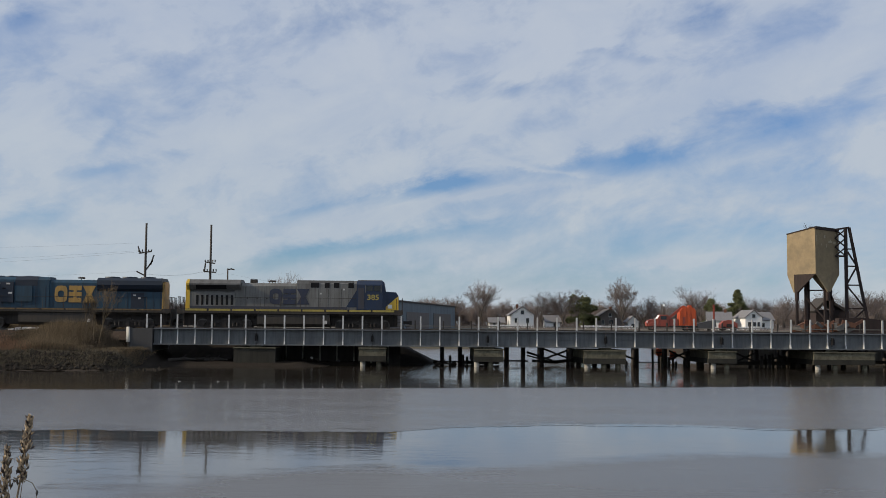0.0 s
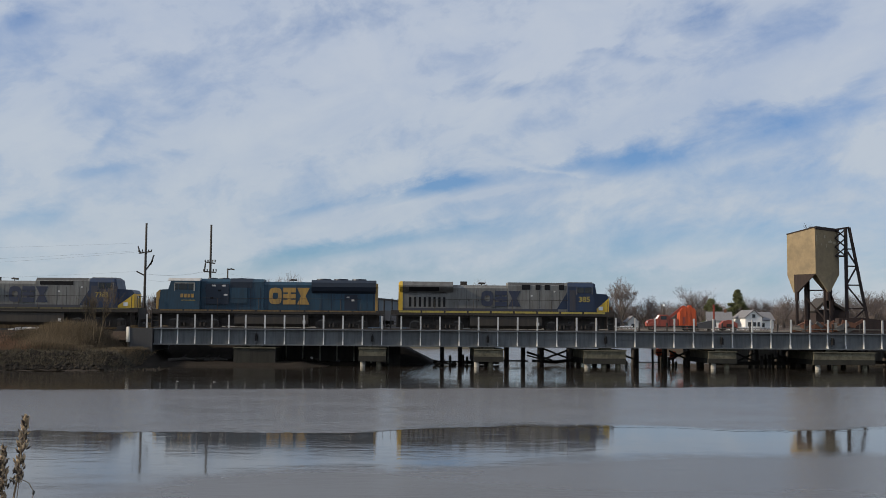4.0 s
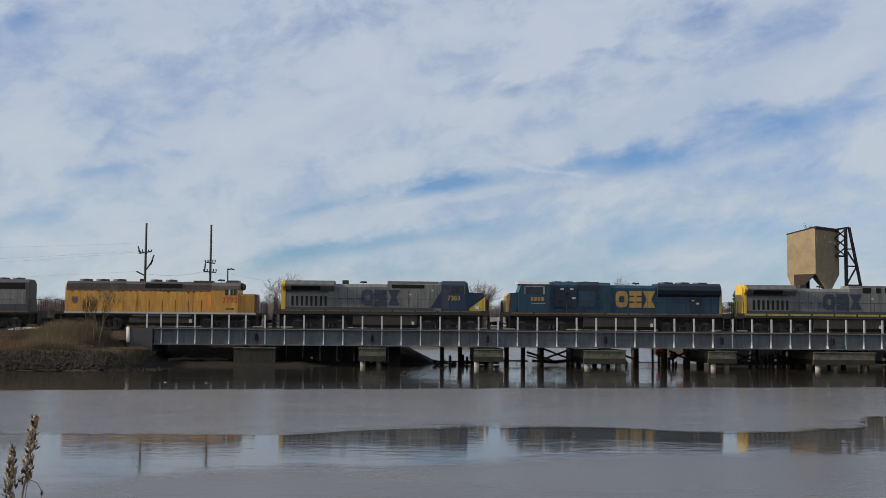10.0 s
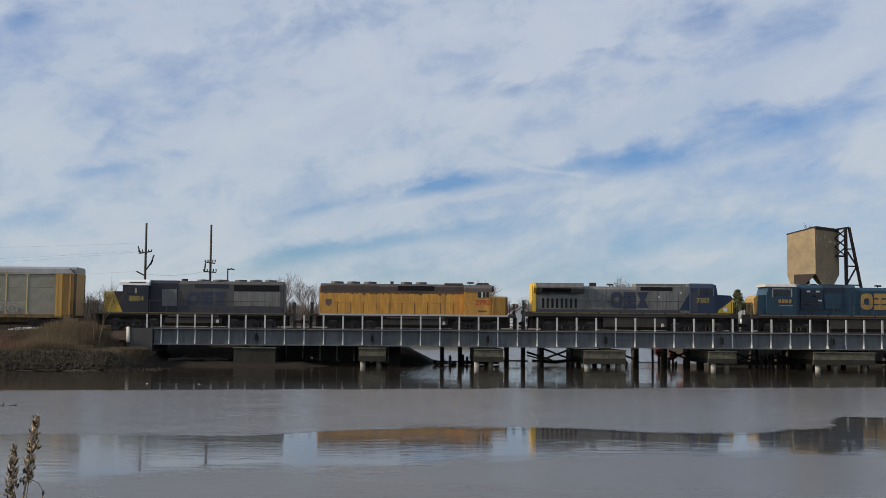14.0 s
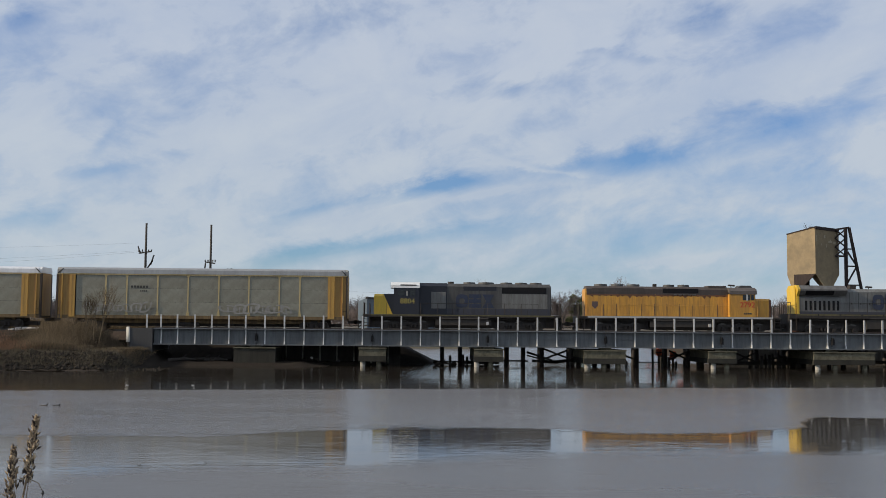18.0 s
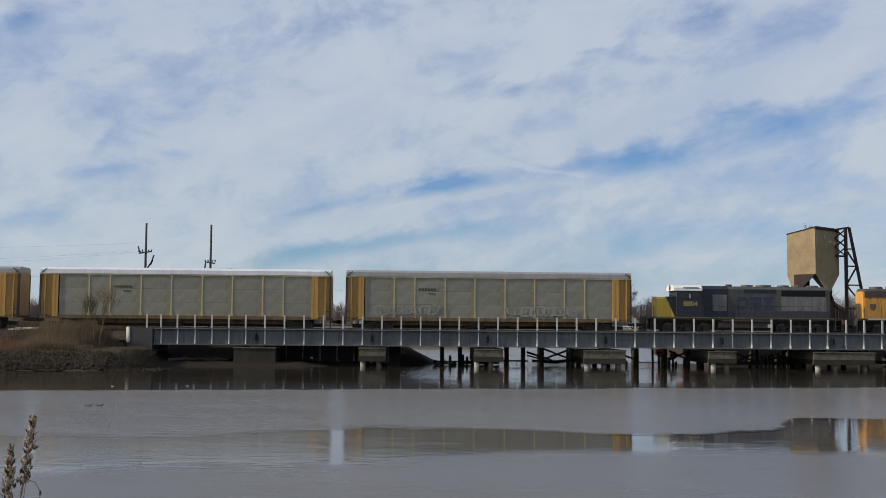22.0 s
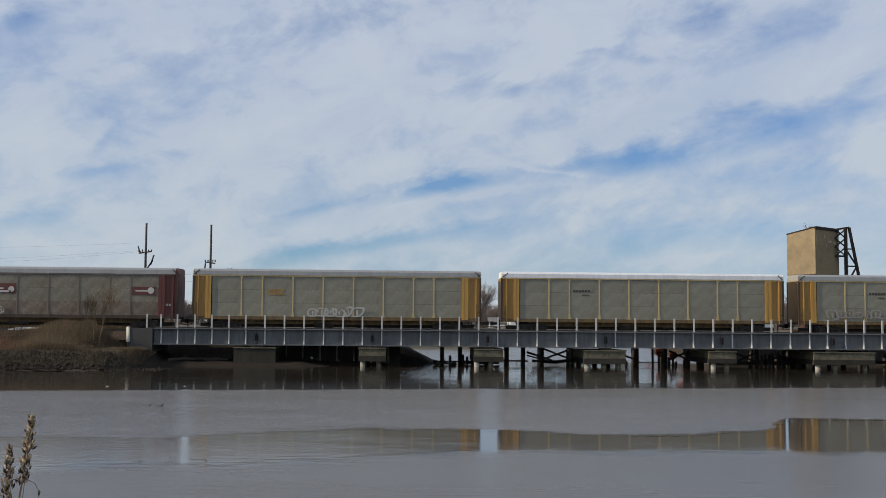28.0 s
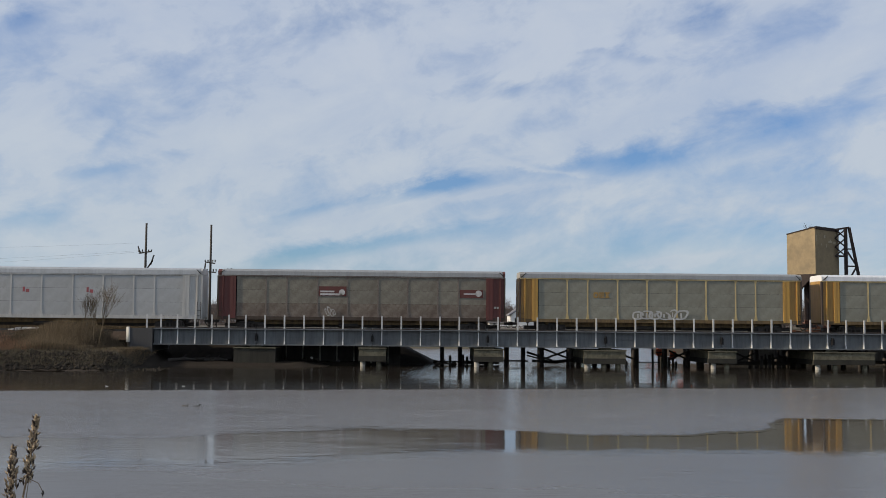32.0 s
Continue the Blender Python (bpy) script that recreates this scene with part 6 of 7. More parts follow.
def house(name, x, y, w, d, eave, ridge, wall, roof, label, windows, gable_front=True, chimney=None, turn=0.0, door=None):
    """A gabled house; the gable looks towards the water or to the side."""
    h = thing(name, (x, y, BASE), label, "house")
    h.rotation_euler[2] = radians(turn)
    t = 0.25
    if gable_front:
        part("wall", Shape().prism([(-w / 2, -0.4), (w / 2, -0.4), (w / 2, eave), (0, ridge), (-w / 2, eave)], -d / 2, d / 2, "y"), wall, h)
        for sg in (-1, 1):
            part("roof", Shape().prism([(0, ridge + 0.02), (sg * (w / 2 + 0.4), eave - 0.35), (sg * (w / 2 + 0.4), eave - 0.35 + t), (0, ridge + t + 0.05)], -d / 2 - 0.4, d / 2 + 0.4, "y"), roof, h)
    else:
        part("wall", Shape().prism([(-d / 2, -0.4), (d / 2, -0.4), (d / 2, eave), (0, ridge), (-d / 2, eave)], -w / 2, w / 2, "x"), wall, h)
        for sg in (-1, 1):
            part("roof", Shape().prism([(0, ridge + 0.02), (sg * (d / 2 + 0.4), eave - 0.35), (sg * (d / 2 + 0.4), eave - 0.35 + t), (0, ridge + t + 0.05)], -w / 2 - 0.4, w / 2 + 0.4, "x"), roof, h)
    for wx, wz, ww, wh in windows:
        win = part("window", Shape().box(wx - ww / 2 - 0.1, wx + ww / 2 + 0.1, -d / 2 - 0.07, -d / 2, wz - 0.1, wz + wh + 0.1), M["bar_grey"], h)
        part("pane", Shape().box(wx - ww / 2, wx + ww / 2, -d / 2 - 0.09, -d / 2 - 0.07, wz, wz + wh), M["pane"], win)
        part("sill", Shape().box(wx - ww / 2 - 0.15, wx + ww / 2 + 0.15, -d / 2 - 0.14, -d / 2, wz - 0.18, wz - 0.1), M["white"], win)
    if chimney:
        part("chimney", Shape().box(chimney - 0.35, chimney + 0.35, -0.4, 0.4, ridge - 0.6, ridge + 1.0), M["rust_red"], h)
    if door:
        part("door", Shape().box(door - 0.5, door + 0.5, -d / 2 - 0.06, -d / 2, 0, 2.1), M["siding_dark"], h)
    return h


def make_far_shore():
    house("house", 36.2, 336, 7.0, 13, 4.2, 6.5, M["siding"], M["shingles"], "white two-storey clapboard house with a grey gabled roof", [(0.0, 4.3, 0.9, 1.1), (-1.9, 1.7, 0.8, 1.3), (1.6, 1.7, 0.8, 1.3)], chimney=-1.0)
    house("house", 66.3, 350, 8.4, 9, 3.6, 6.2, M["siding_dark"], M["shingles_dark"], "dark brown gabled house behind bare trees", [(0.5, 1.6, 1.2, 1.2), (-2.2, 1.6, 0.9, 1.2), (0.2, 4.0, 0.8, 1.0)], chimney=1.2)
    house("house", 98.7, 334, 7.2, 7, 3.0, 5.4, M["siding"], M["shingles"], "white house with a broad grey roof and chimney", [(-2.0, 1.0, 0.9, 1.2), (1.0, 1.0, 0.9, 1.2)], gable_front=False, chimney=2.0, turn=-12)
    house("house", 107.2, 332, 5.2, 12, 4.0, 6.0, M["siding"], M["shingles"], "white gabled house with small dark windows", [(-1.3, 1.2, 0.9, 1.2), (0.2, 1.2, 0.8, 1.2), (1.5, 1.2, 0.6, 1.2), (0.0, 3.9, 0.8, 0.9)], chimney=None)
    house("house", 111.6, 333, 5.6, 8, 3.3, 5.4, M["siding"], M["shingles"], "pale wing with a grey shingle roof", [(-0.5, 1.0, 0.8, 1.1)], gable_front=False)
    house("garage", 74.0, 348, 3.6, 5, 2.4, 4.0, M["siding"], M["shingles"], "small white garage with a gabled roof", [(0, 0.6, 1.0, 1.0)])
    house("garage", 28.8, 338, 4.6, 6, 1.8, 3.0, M["bar_grey"], M["shingles"], "low pale grey outbuilding beside a bare tree", [(-0.8, 0.5, 0.7, 0.9)], gable_front=False)
    house("garage", 47.0, 342, 4.6, 6, 2.2, 3.9, M["siding"], M["shingles"], "pale outbuilding among bare trees", [(0.6, 0.5, 0.8, 1.2)], gable_front=False)
    # long warehouse that runs away from the water
    w = thing("warehouse", (-6.4, 180, BASE), "long blue-grey metal warehouse with dull brown doors", "warehouse")
    dv = Vector((18.6, 82, 0))
    n = dv.normalized()
    side = Vector((-2.6, 26, 0))
    s = Shape().add([Vector((0, 0, -0.4)), dv + Vector((0, 0, -0.4)), dv + side + Vector((0, 0, -0.4)), side + Vector((0, 0, -0.4)), Vector((0, 0, 5.2)), dv + Vector((0, 0, 5.2)), dv + side + Vector((0, 0, 5.2)), side + Vector((0, 0, 5.2))], [(3, 2, 1, 0), (4, 5, 6, 7), (0, 1, 5, 4), (1, 2, 6, 5), (2, 3, 7, 6), (3, 0, 4, 7)])
    part("wall", s, M["warehouse"], w)
    part("roof_edge", Shape().beam(Vector((0, 0, 5.25)) - n * 0.3, dv + Vector((0, 0, 5.25)) + n * 0.3, 0.35), M["dark_roof"], w)
    out = Vector((n.y, -n.x, 0)) * 0.08
    for a, b in ((0.12, 0.30), (0.36, 0.62), (0.68, 0.93)):
        p, q = dv * a, dv * b
        s = Shape().add([p + out, q + out, q + out + Vector((0, 0, 3.3)), p + out + Vector((0, 0, 3.3)), p - out, q - out, q - out + Vector((0, 0, 3.3)), p - out + Vector((0, 0, 3.3))], [(0, 1, 2, 3), (7, 6, 5, 4), (0, 4, 5, 1), (1, 5, 6, 2), (2, 6, 7, 3), (3, 7, 4, 0)])
        part("door", s, M["warehouse_door"], w)
    # trees: picked ones first, then the belt behind the houses
    for x, y, h, kind, sq in ((23.2, 330, 14.0, 5, 0.85), (15.0, 345, 10.0, 2, 1.0), (44.0, 345, 11.5, 1, 1.0), (50.0, 338, 12.2, 6, 0.95), (69.0, 338, 15.4, 5, 0.85), (96.0, 352, 13.8, 6, 0.8), (33, 352, 9.5, 4, 1.0), (78, 340, 10.5, 1, 0.9), (118, 330, 10.0, 2, 1.0), (134, 312, 11.5, 6, 1.0), (128, 320, 12.0, 3, 0.9), (142, 318, 12.0, 0, 1.0), (-22, 190, 9.5, 2, 0.9), (-17, 186, 8.5, 4, 0.8)):
        bare_tree(x, y, h, kind, x * 1.7, squash=sq)
    rnd = random.Random(21)
    for i in range(130):
        x = -165 + i * 2.75 + rnd.uniform(-1.4, 1.4)
        y = rnd.uniform(362, 415)
        k = y / 380
        bare_tree(x * k, y, rnd.uniform(7.0, 10.5) * (1.18 if x > 100 else 1.0), rnd.randrange(5), rnd.uniform(0, 6.28), "leafless tree in the hazy belt behind the houses", squash=rnd.uniform(0.85, 1.15))
    s = Shape()
    for _ in range(520):
        cx, cy = rnd.uniform(-190, 215), rnd.uniform(368, 430)
        h = rnd.uniform(6.2, 10.6) * (0.9 + 0.5 * noise.noise((cx * 0.05, cy * 0.02, 3)))
        wide = h * rnd.uniform(0.28, 0.45)
        for _ in range(190):
            u, a = rnd.random() ** 0.6, rnd.uniform(0, 2 * math.pi)
            q = rnd.uniform(0.25, 1.0)
            tip = Vector((cx + wide * u * math.cos(a), cy + wide * u * math.sin(a), BASE + h * (0.35 + 0.65 * math.sqrt(max(0.0, 1 - u * u))) * (0.55 + 0.45 * q)))
            root = Vector((cx, cy, BASE + h * 0.1)).lerp(tip, rnd.uniform(0.35, 0.7)) + Vector((rnd.gauss(0, 0.25), 0, -0.2))
            s.tube(root, tip, 0.042, 0.014, 3, caps=False)
        s.tube((cx, cy, BASE - 0.3), (cx, cy, BASE + h * 0.6), 0.16, 0.06, 4, caps=False)
    for _ in range(16000):
        x, y = rnd.uniform(-185, 205), rnd.uniform(372, 430)
        a = Vector((x, y, BASE))
        s.tube(a, a + Vector((rnd.gauss(0, 0.8), 0, rnd.uniform(0.8, 4.0))), 0.07, 0.02, 3, caps=False)
    tagged(part("far_woods", s, M["twig"]), "brown thicket of bare saplings behind the houses", "woods", kind="stuff")
    s = Shape()
    for _ in range(5000):
        x = rnd.uniform(-160, 200)
        y = rnd.uniform(226, 330) if x > 22 or x < -30 else rnd.uniform(266, 330)
        a = Vector((x, y, BASE - 0.1))
        s.tube(a, a + Vector((rnd.gauss(0, 0.25), 0, rnd.uniform(0.3, 1.0))), 0.06, 0.02, 3, caps=False)
    tagged(part("dry_scrub", s, M["twig"]), "low dry scrub on the far shore", "scrub", kind="stuff")
    for x, y, w in ((29.5, 316, 9.0), (62.0, 320, 13.0), (96.0, 312, 16.0), (55.0, 318, 5.0)):
        f = thing("low_fence", (x, y, BASE), "low white board fence on the far shore", "fence", "white fences of the far shore")
        for k in range(3):
            part("board", Shape().box(-w / 2, w / 2, -0.03, 0.03, 0.2 + k * 0.27, 0.42 + k * 0.27), M["siding"], f)
        for k in range(5):
            part("post", Shape().box(-w / 2 + k * w / 4 - 0.07, -w / 2 + k * w / 4 + 0.07, 0.03, 0.15, -0.2, 1.05), M["siding"], f)
    evergreen(55.4, 340, 11.6, 5.6, "round", "broad dark evergreen tree beside the houses", 3)
    evergreen(60.2, 346, 8.4, 3.6, "round", "dark evergreen bush between two houses", 4)
    evergreen(108.2, 345, 13.2, 5.0, "cone", "tall dark pointed conifer behind a white house", 5)
    evergreen(100.2, 346, 10.6, 4.2, "round", "dark green evergreen behind the roofs", 6)


def make_truck():
    """The old boom truck and the red machine on the far shore."""
    t = thing("boom_truck", (57.5, 230, BASE), "old orange-red truck with a boom and a bright orange box", "truck")
    r = M["truck_red"]
    part("chassis", Shape().box(-5.0, 5.6, -1.0, 1.0, 0.7, 1.05), M["black"], t)
    part("hood", Shape().prism([(-5.4, 0.95), (-3.2, 0.95), (-3.2, 2.55), (-4.2, 2.45), (-5.1, 2.15), (-5.5, 1.7)], -0.85, 0.85, "y"), r, t)
    for y in (-1.15, 0.85):
        part("fender", Shape().prism([(-5.3, 0.9), (-5.0, 1.55), (-4.3, 1.75), (-3.5, 1.45), (-3.2, 0.9)], y, y + 0.3, "y"), r, t)
    part("cab", Shape().prism([(-3.2, 0.9), (-0.6, 0.9), (-0.6, 3.1), (-0.9, 3.4), (-2.6, 3.4), (-3.15, 2.5)], -1.1, 1.1, "y"), r, t)
    part("side_window", Shape().box(-2.5, -1.2, -1.12, -1.08, 2.35, 3.1), M["pane"], t)
    part("windscreen", Shape().prism([(-3.2, 2.5), (-2.68, 3.3), (-2.72, 3.3), (-3.24, 2.5)], -0.95, 0.95, "y"), M["white"], t)
    part("exhaust_stack", Shape().tube((-1.65, -0.6, 2.4), (-1.65, -0.6, 5.2), 0.12, n=8), M["black"], t)
    part("stack_cap", Shape().tube((-1.65, -0.6, 5.2), (-1.65, -0.6, 5.7), 0.2, 0.14, 10), M["white"], t, "white stack cap")
    part("boom", Shape().beam((-0.9, -0.4, 2.4), (2.4, -0.4, 5.1), 0.55, 0.4), M["truck_red"], t)
    part("winch", Shape().box(-0.5, 1.4, -0.9, 0.9, 1.05, 2.5), r, t)
    part("orange_box", Shape().prism([(1.6, 1.1), (5.3, 1.1), (5.2, 4.3), (4.7, 4.95), (3.6, 5.1), (2.2, 4.9), (1.7, 4.2)], -1.2, 1.2, "y"), M["orange"], t, "bright orange housing")
    part("hose_reel", Shape().tube((2.7, -0.5, 4.75), (2.7, 0.5, 4.75), 0.62, n=14), M["orange"], t)
    part("vent_hood", Shape().prism([(3.6, 4.95), (3.7, 5.45), (4.3, 5.5), (4.5, 4.95)], -0.5, 0.5, "y"), M["orange"], t)
    for k in range(4):
        part("rib", Shape().box(1.95 + k * 0.95, 2.07 + k * 0.95, -1.26, -1.2, 1.15, 4.1), M["orange"], t)
    part("side_door", Shape().box(2.25, 2.85, -1.24, -1.2, 1.4, 3.0), M["truck_red"], t)
    part("headlamp", Shape().tube((-5.45, -0.75, 1.75), (-5.3, -0.75, 1.75), 0.2, n=10), M["white"], t)
    part("door_seam", Shape().box(-2.7, -2.64, -1.13, -1.1, 1.0, 2.4).box(-1.0, -0.94, -1.13, -1.1, 1.0, 3.1), M["black"], t)
    for x in (-4.3, 3.2, 4.6):
        for y in (-1.15, 0.8):
            wh = part("wheel", Shape().tube((x, y, 0.52), (x, y + 0.35, 0.52), 0.52, n=16), M["black"], t)
            part("hub", Shape().tube((x, y - 0.03, 0.52), (x, y + 0.38, 0.52), 0.22, n=10), r, wh)
    m = thing("red_machine", (73.0, 240, BASE), "small red-orange machine with a thin mast", "machine")
    part("body", Shape().prism([(-1.9, 0.5), (1.9, 0.5), (1.9, 1.7), (0.6, 2.5), (-1.2, 2.3), (-1.9, 1.5)], -0.9, 0.9, "y"), M["truck_red"], m)
    part("mast", Shape().beam((-3.2, 0, 0), (-3.2, 0, 5.9), 0.35), M["truck_red"], m)
    part("grille", Shape().box(-0.6, 0.8, -0.95, -0.9, 0.8, 1.6), M["black"], m)
    for x in (-1.2, 1.2):
        part("wheel", Shape().tube((x, -1.0, 0.5), (x, -0.7, 0.5), 0.5, n=14), M["black"], m)
        part("wheel", Shape().tube((x, 0.7, 0.5), (x, 1.0, 0.5), 0.5, n=14), M["black"], m)
    b = thing("covered_boat", (66.6, 238, BASE), "grey tarpaulin-covered boat on blocks", "boat")
    part("tarpaulin", Shape().prism([(-2.6, 0.9), (-1.9, 1.5), (0.4, 2.0), (2.7, 2.5), (2.9, 1.0), (2.0, 0.6), (-1.8, 0.6)], -1.0, 1.0, "y"), M["tarp"], b)
    part("block", Shape().box(-1.5, -1.0, -0.6, 0.6, 0, 0.6), M["timber"], b)
    part("block", Shape().box(1.2, 1.7, -0.6, 0.6, 0, 0.6), M["timber"], b)


def make_floats():
    """Two faded orange barrel floats caught behind the trestle."""
    for x, z, r in FLOATS:
        f = thing("barrel_float", (x, 105.5, z), "faded orange barrel float caught behind the trestle", "float", "orange floats")
        s, n = Shape(), 14
        rings = ((-0.52, 0.82), (-0.42, 0.96), (0.0, 1.06), (0.42, 0.96), (0.52, 0.82))
        for u, k in rings:
            s.v += [(r * k * math.cos(2 * math.pi * i / n), r * k * math.sin(2 * math.pi * i / n), u * 1.3 * r / 0.6) for i in range(n)]
        s.f = [(j * n + i, j * n + (i + 1) % n, (j + 1) * n + (i + 1) % n, (j + 1) * n + i) for j in range(4) for i in range(n)] + [tuple(range(n - 1, -1, -1)), tuple(range(4 * n, 5 * n))]
        part("drum", s, M["orange"], f)
        part("band", Shape().tube((0, 0, -0.05), (0, 0, 0.05), r * 1.09, n=14), M["rust"], f)
        part("strut", Shape().beam((0, 0, -z - 1.3), (0, 0, -0.6 * r), 0.2), M["rust_red"], f)


FLOATS = ((25.15, 1.32, 0.30), (26.55, 1.04, 0.32))
make_floats()
make_hopper()
make_poles()
make_far_shore()
make_truck()


# ---- the embankment's growth and litter ----
M["reed"] = surface("red_brown_reeds", (0.2472, 0.1472, 0.0966), 0.95, grime=0.9, scale=3.0, dirt=(0.05175, 0.0368, 0.0276), bump=0, spread=0.0, spec=0.12)
M["brush"] = surface("olive_brown_brush", (0.2127, 0.1644, 0.1081), 0.95, grime=0.9, scale=3.0, dirt=(0.0437, 0.03565, 0.02415), bump=0, spread=0.0, spec=0.12)
M["sedge"] = surface("dark_wet_sedge", (0.1607, 0.138, 0.09828), 0.95, grime=0.7, dirt=(0.03024, 0.02646, 0.02079), bump=0, spread=0.0, scale=3, spec=0.12)
M["rock"] = surface("dark_riprap", (0.04896, 0.0408, 0.03128), 0.9, grime=0.5, dirt=(0.03264, 0.0272, 0.02176), spread=0.8, streak=False, bump=0.5, spec=0.12)
M["seed"] = surface("tan_seed_husk", (0.5, 0.385, 0.25), 0.9, grime=0.4, dirt=(0.1, 0.07, 0.05), scale=60, streak=False, bump=0, spread=1.0)
M["seed_dark"] = surface("dark_seed_husk", (0.035, 0.024, 0.020), 0.9, grime=0.3, scale=60, streak=False, bump=0, spread=0.6)
M["stalk"] = surface("dry_brown_stalk", (0.30, 0.22, 0.14), 0.9, grime=0.4, scale=30, bump=0)


def tuft(s, rnd, x, y, z, n, h, lean, r):
    for _ in range(n):
        a = Vector((x + rnd.gauss(0, 0.12), y + rnd.gauss(0, 0.12), z - 0.1))
        s.tube(a, a + Vector((rnd.gauss(0, lean), rnd.gauss(0, lean), h * rnd.uniform(0.55, 1.1))), r, r * 0.25, 3, caps=False)


def make_bank_cover():
    rnd = random.Random(31)
    reeds, brush, sedge = Shape(), Shape(), Shape()
    for _ in range(2600):
        x, y = rnd.uniform(-48, -29), rnd.uniform(88.5, 97)
        if y < bank_edge(x) + 2.4 + 1.6 * rough(x, y, 0.55, 33.0) or rnd.random() < smooth01(-33, -29, x):
            continue
        tuft(reeds, rnd, x, y, bank_height(x, y), 5, (0.75 + 0.8 * rough(x, y, 0.7, 21.0)) * (1 - 0.78 * smooth01(91.0, 94.5, y)), 0.16, 0.018)
    for _ in range(3000):
        x, y = rnd.uniform(-34, -22.6), rnd.uniform(89.5, 97.2)
        if y < bank_edge(x) + 2.0 + 1.5 * rough(x, y, 0.6, 34.0) + 1.6 * smooth01(-26, -23, x):
            continue
        crown = smooth01(-33.5, -30.5, x) * (1 - smooth01(-29.0, -26.0, x))
        tuft(brush, rnd, x, y, bank_height(x, y), 5, 0.3 + 0.9 * max(crown, smooth01(95.0, 96.6, y) * smooth01(-31.6, -30.4, x) * (1 - smooth01(-25.6, -25.0, x))), 0.28, 0.016)
    for _ in range(2600):
        x = rnd.uniform(-48, -22.5)
        y = bank_edge(x) + rnd.uniform(0.2, 3.6)
        tuft(sedge, rnd, x, y, bank_height(x, y), 4, 0.42, 0.2, 0.016)
    # brush added behind the track so that the gaps under the train stay dark
    hedge = Shape()
    for _ in range(3200):
        x, y = rnd.uniform(-62, -23.5), rnd.uniform(104.5, 113)
        tuft(hedge, rnd, x, y, bank_height(x, y), 4, 1.25 + 0.5 * rough(x, y, 0.4, 22.0), 0.3, 0.022)
    tagged(part("brush", hedge, M["brush"]), "tangled brush added behind the track to darken the gaps under the train", "brush", kind="stuff")
    tagged(part("reeds", reeds, M["reed"]), "dense red-brown winter reeds on the embankment", "reeds", kind="stuff")
    tagged(part("brush", brush, M["brush"]), "tangled olive-brown brush beside the abutment", "brush", kind="stuff")
    tagged(part("sedge", sedge, M["sedge"]), "short dry sedge along the embankment's foot", "grass", kind="stuff")
    # a bare shrub with several stems
    sh = thing("shrub", (-26.5, 92.2, 2.1), "leafless many-stemmed shrub in front of the track", "shrub")
    for i in range(3):
        me = bare_tree_mesh(71 + i, 5.2 - 0.6 * (i % 3), 0.19, 4, 0.3, 0.006)
        for mesh, mat in zip(me, ("brush", "brush")):
            mesh.materials.clear()
            mesh.materials.append(M[mat])
        a = i * 1.6
        stem = share("stem", me[0], pose(0.55 * math.cos(a), 0.3 * math.sin(a), 0, rnd.uniform(-6, 6), rnd.uniform(-9, 9), 40 * i), sh)
        share("twig_crown", me[1], Matrix.Identity(4), stem)
    # riprap along the water's edge
    kinds = []
    for k in range(6):
        bm = bmesh.new()
        bmesh.ops.create_icosphere(bm, subdivisions=1, radius=0.5)
        for v in bm.verts:
            v.co *= 1 + 0.35 * noise.noise(v.co * 2.2 + Vector((k * 7.1, 0, 0)))
            v.co.z *= 0.7
        me = bpy.data.meshes.new("rock")
        bm.to_mesh(me)
        bm.free()
        me.materials.append(M["rock"])
        kinds.append(me)
    bank = bpy.data.objects["river_bank"]
    for i in range(290):
        x = rnd.uniform(-42, -21.5)
        y = bank_edge(x) + rnd.uniform(-0.5, 2.2)
        k = rnd.uniform(0.16, 0.36)
        share("stone", kinds[i % 6], pose(x, y, bank_height(x, y) + 0.05, rnd.uniform(-20, 20), rnd.uniform(-20, 20), rnd.uniform(0, 360)) @ Matrix.Scale(k, 4), bank)
    rubble = Shape()
    for _ in range(2600):
        x = rnd.uniform(-48, -19.5)
        y = bank_edge(x) + rnd.uniform(-0.7, 3.0)
        k = rnd.uniform(0.08, 0.24)
        c = Vector((x, y, bank_height(x, y) + k * 0.3))
        e = [c + Vector(d) * k * rnd.uniform(0.7, 1.2) for d in ((1, 0, 0), (0, 1, 0), (-1, 0, 0), (0, -1, 0), (0, 0, 0.8), (0, 0, -0.8))]
        rubble.add(e, [(0, 1, 4), (1, 2, 4), (2, 3, 4), (3, 0, 4), (1, 0, 5), (2, 1, 5), (3, 2, 5), (0, 3, 5)])
    tagged(part("rubble", rubble, M["rock"]), "dark wet rubble along the embankment's foot", "stones", kind="stuff")
    # pale rubbish by the track
    lit = thing("rubbish_heap", (-33.6, 97.9, 2.92), "scattered pale boards and rubbish beside the track", "rubbish")
    for i in range(22):
        a = Vector((rnd.uniform(-1.9, 1.2), rnd.uniform(-0.3, 0.3), rnd.uniform(0.12, 0.42)))
        b = a + Vector((rnd.uniform(-0.5, 0.5), rnd.uniform(-0.2, 0.2), rnd.uniform(-0.08, 0.15)))
        part("board", Shape().beam(a, b, rnd.uniform(0.07, 0.16), 0.1), M["bar_white"], lit)
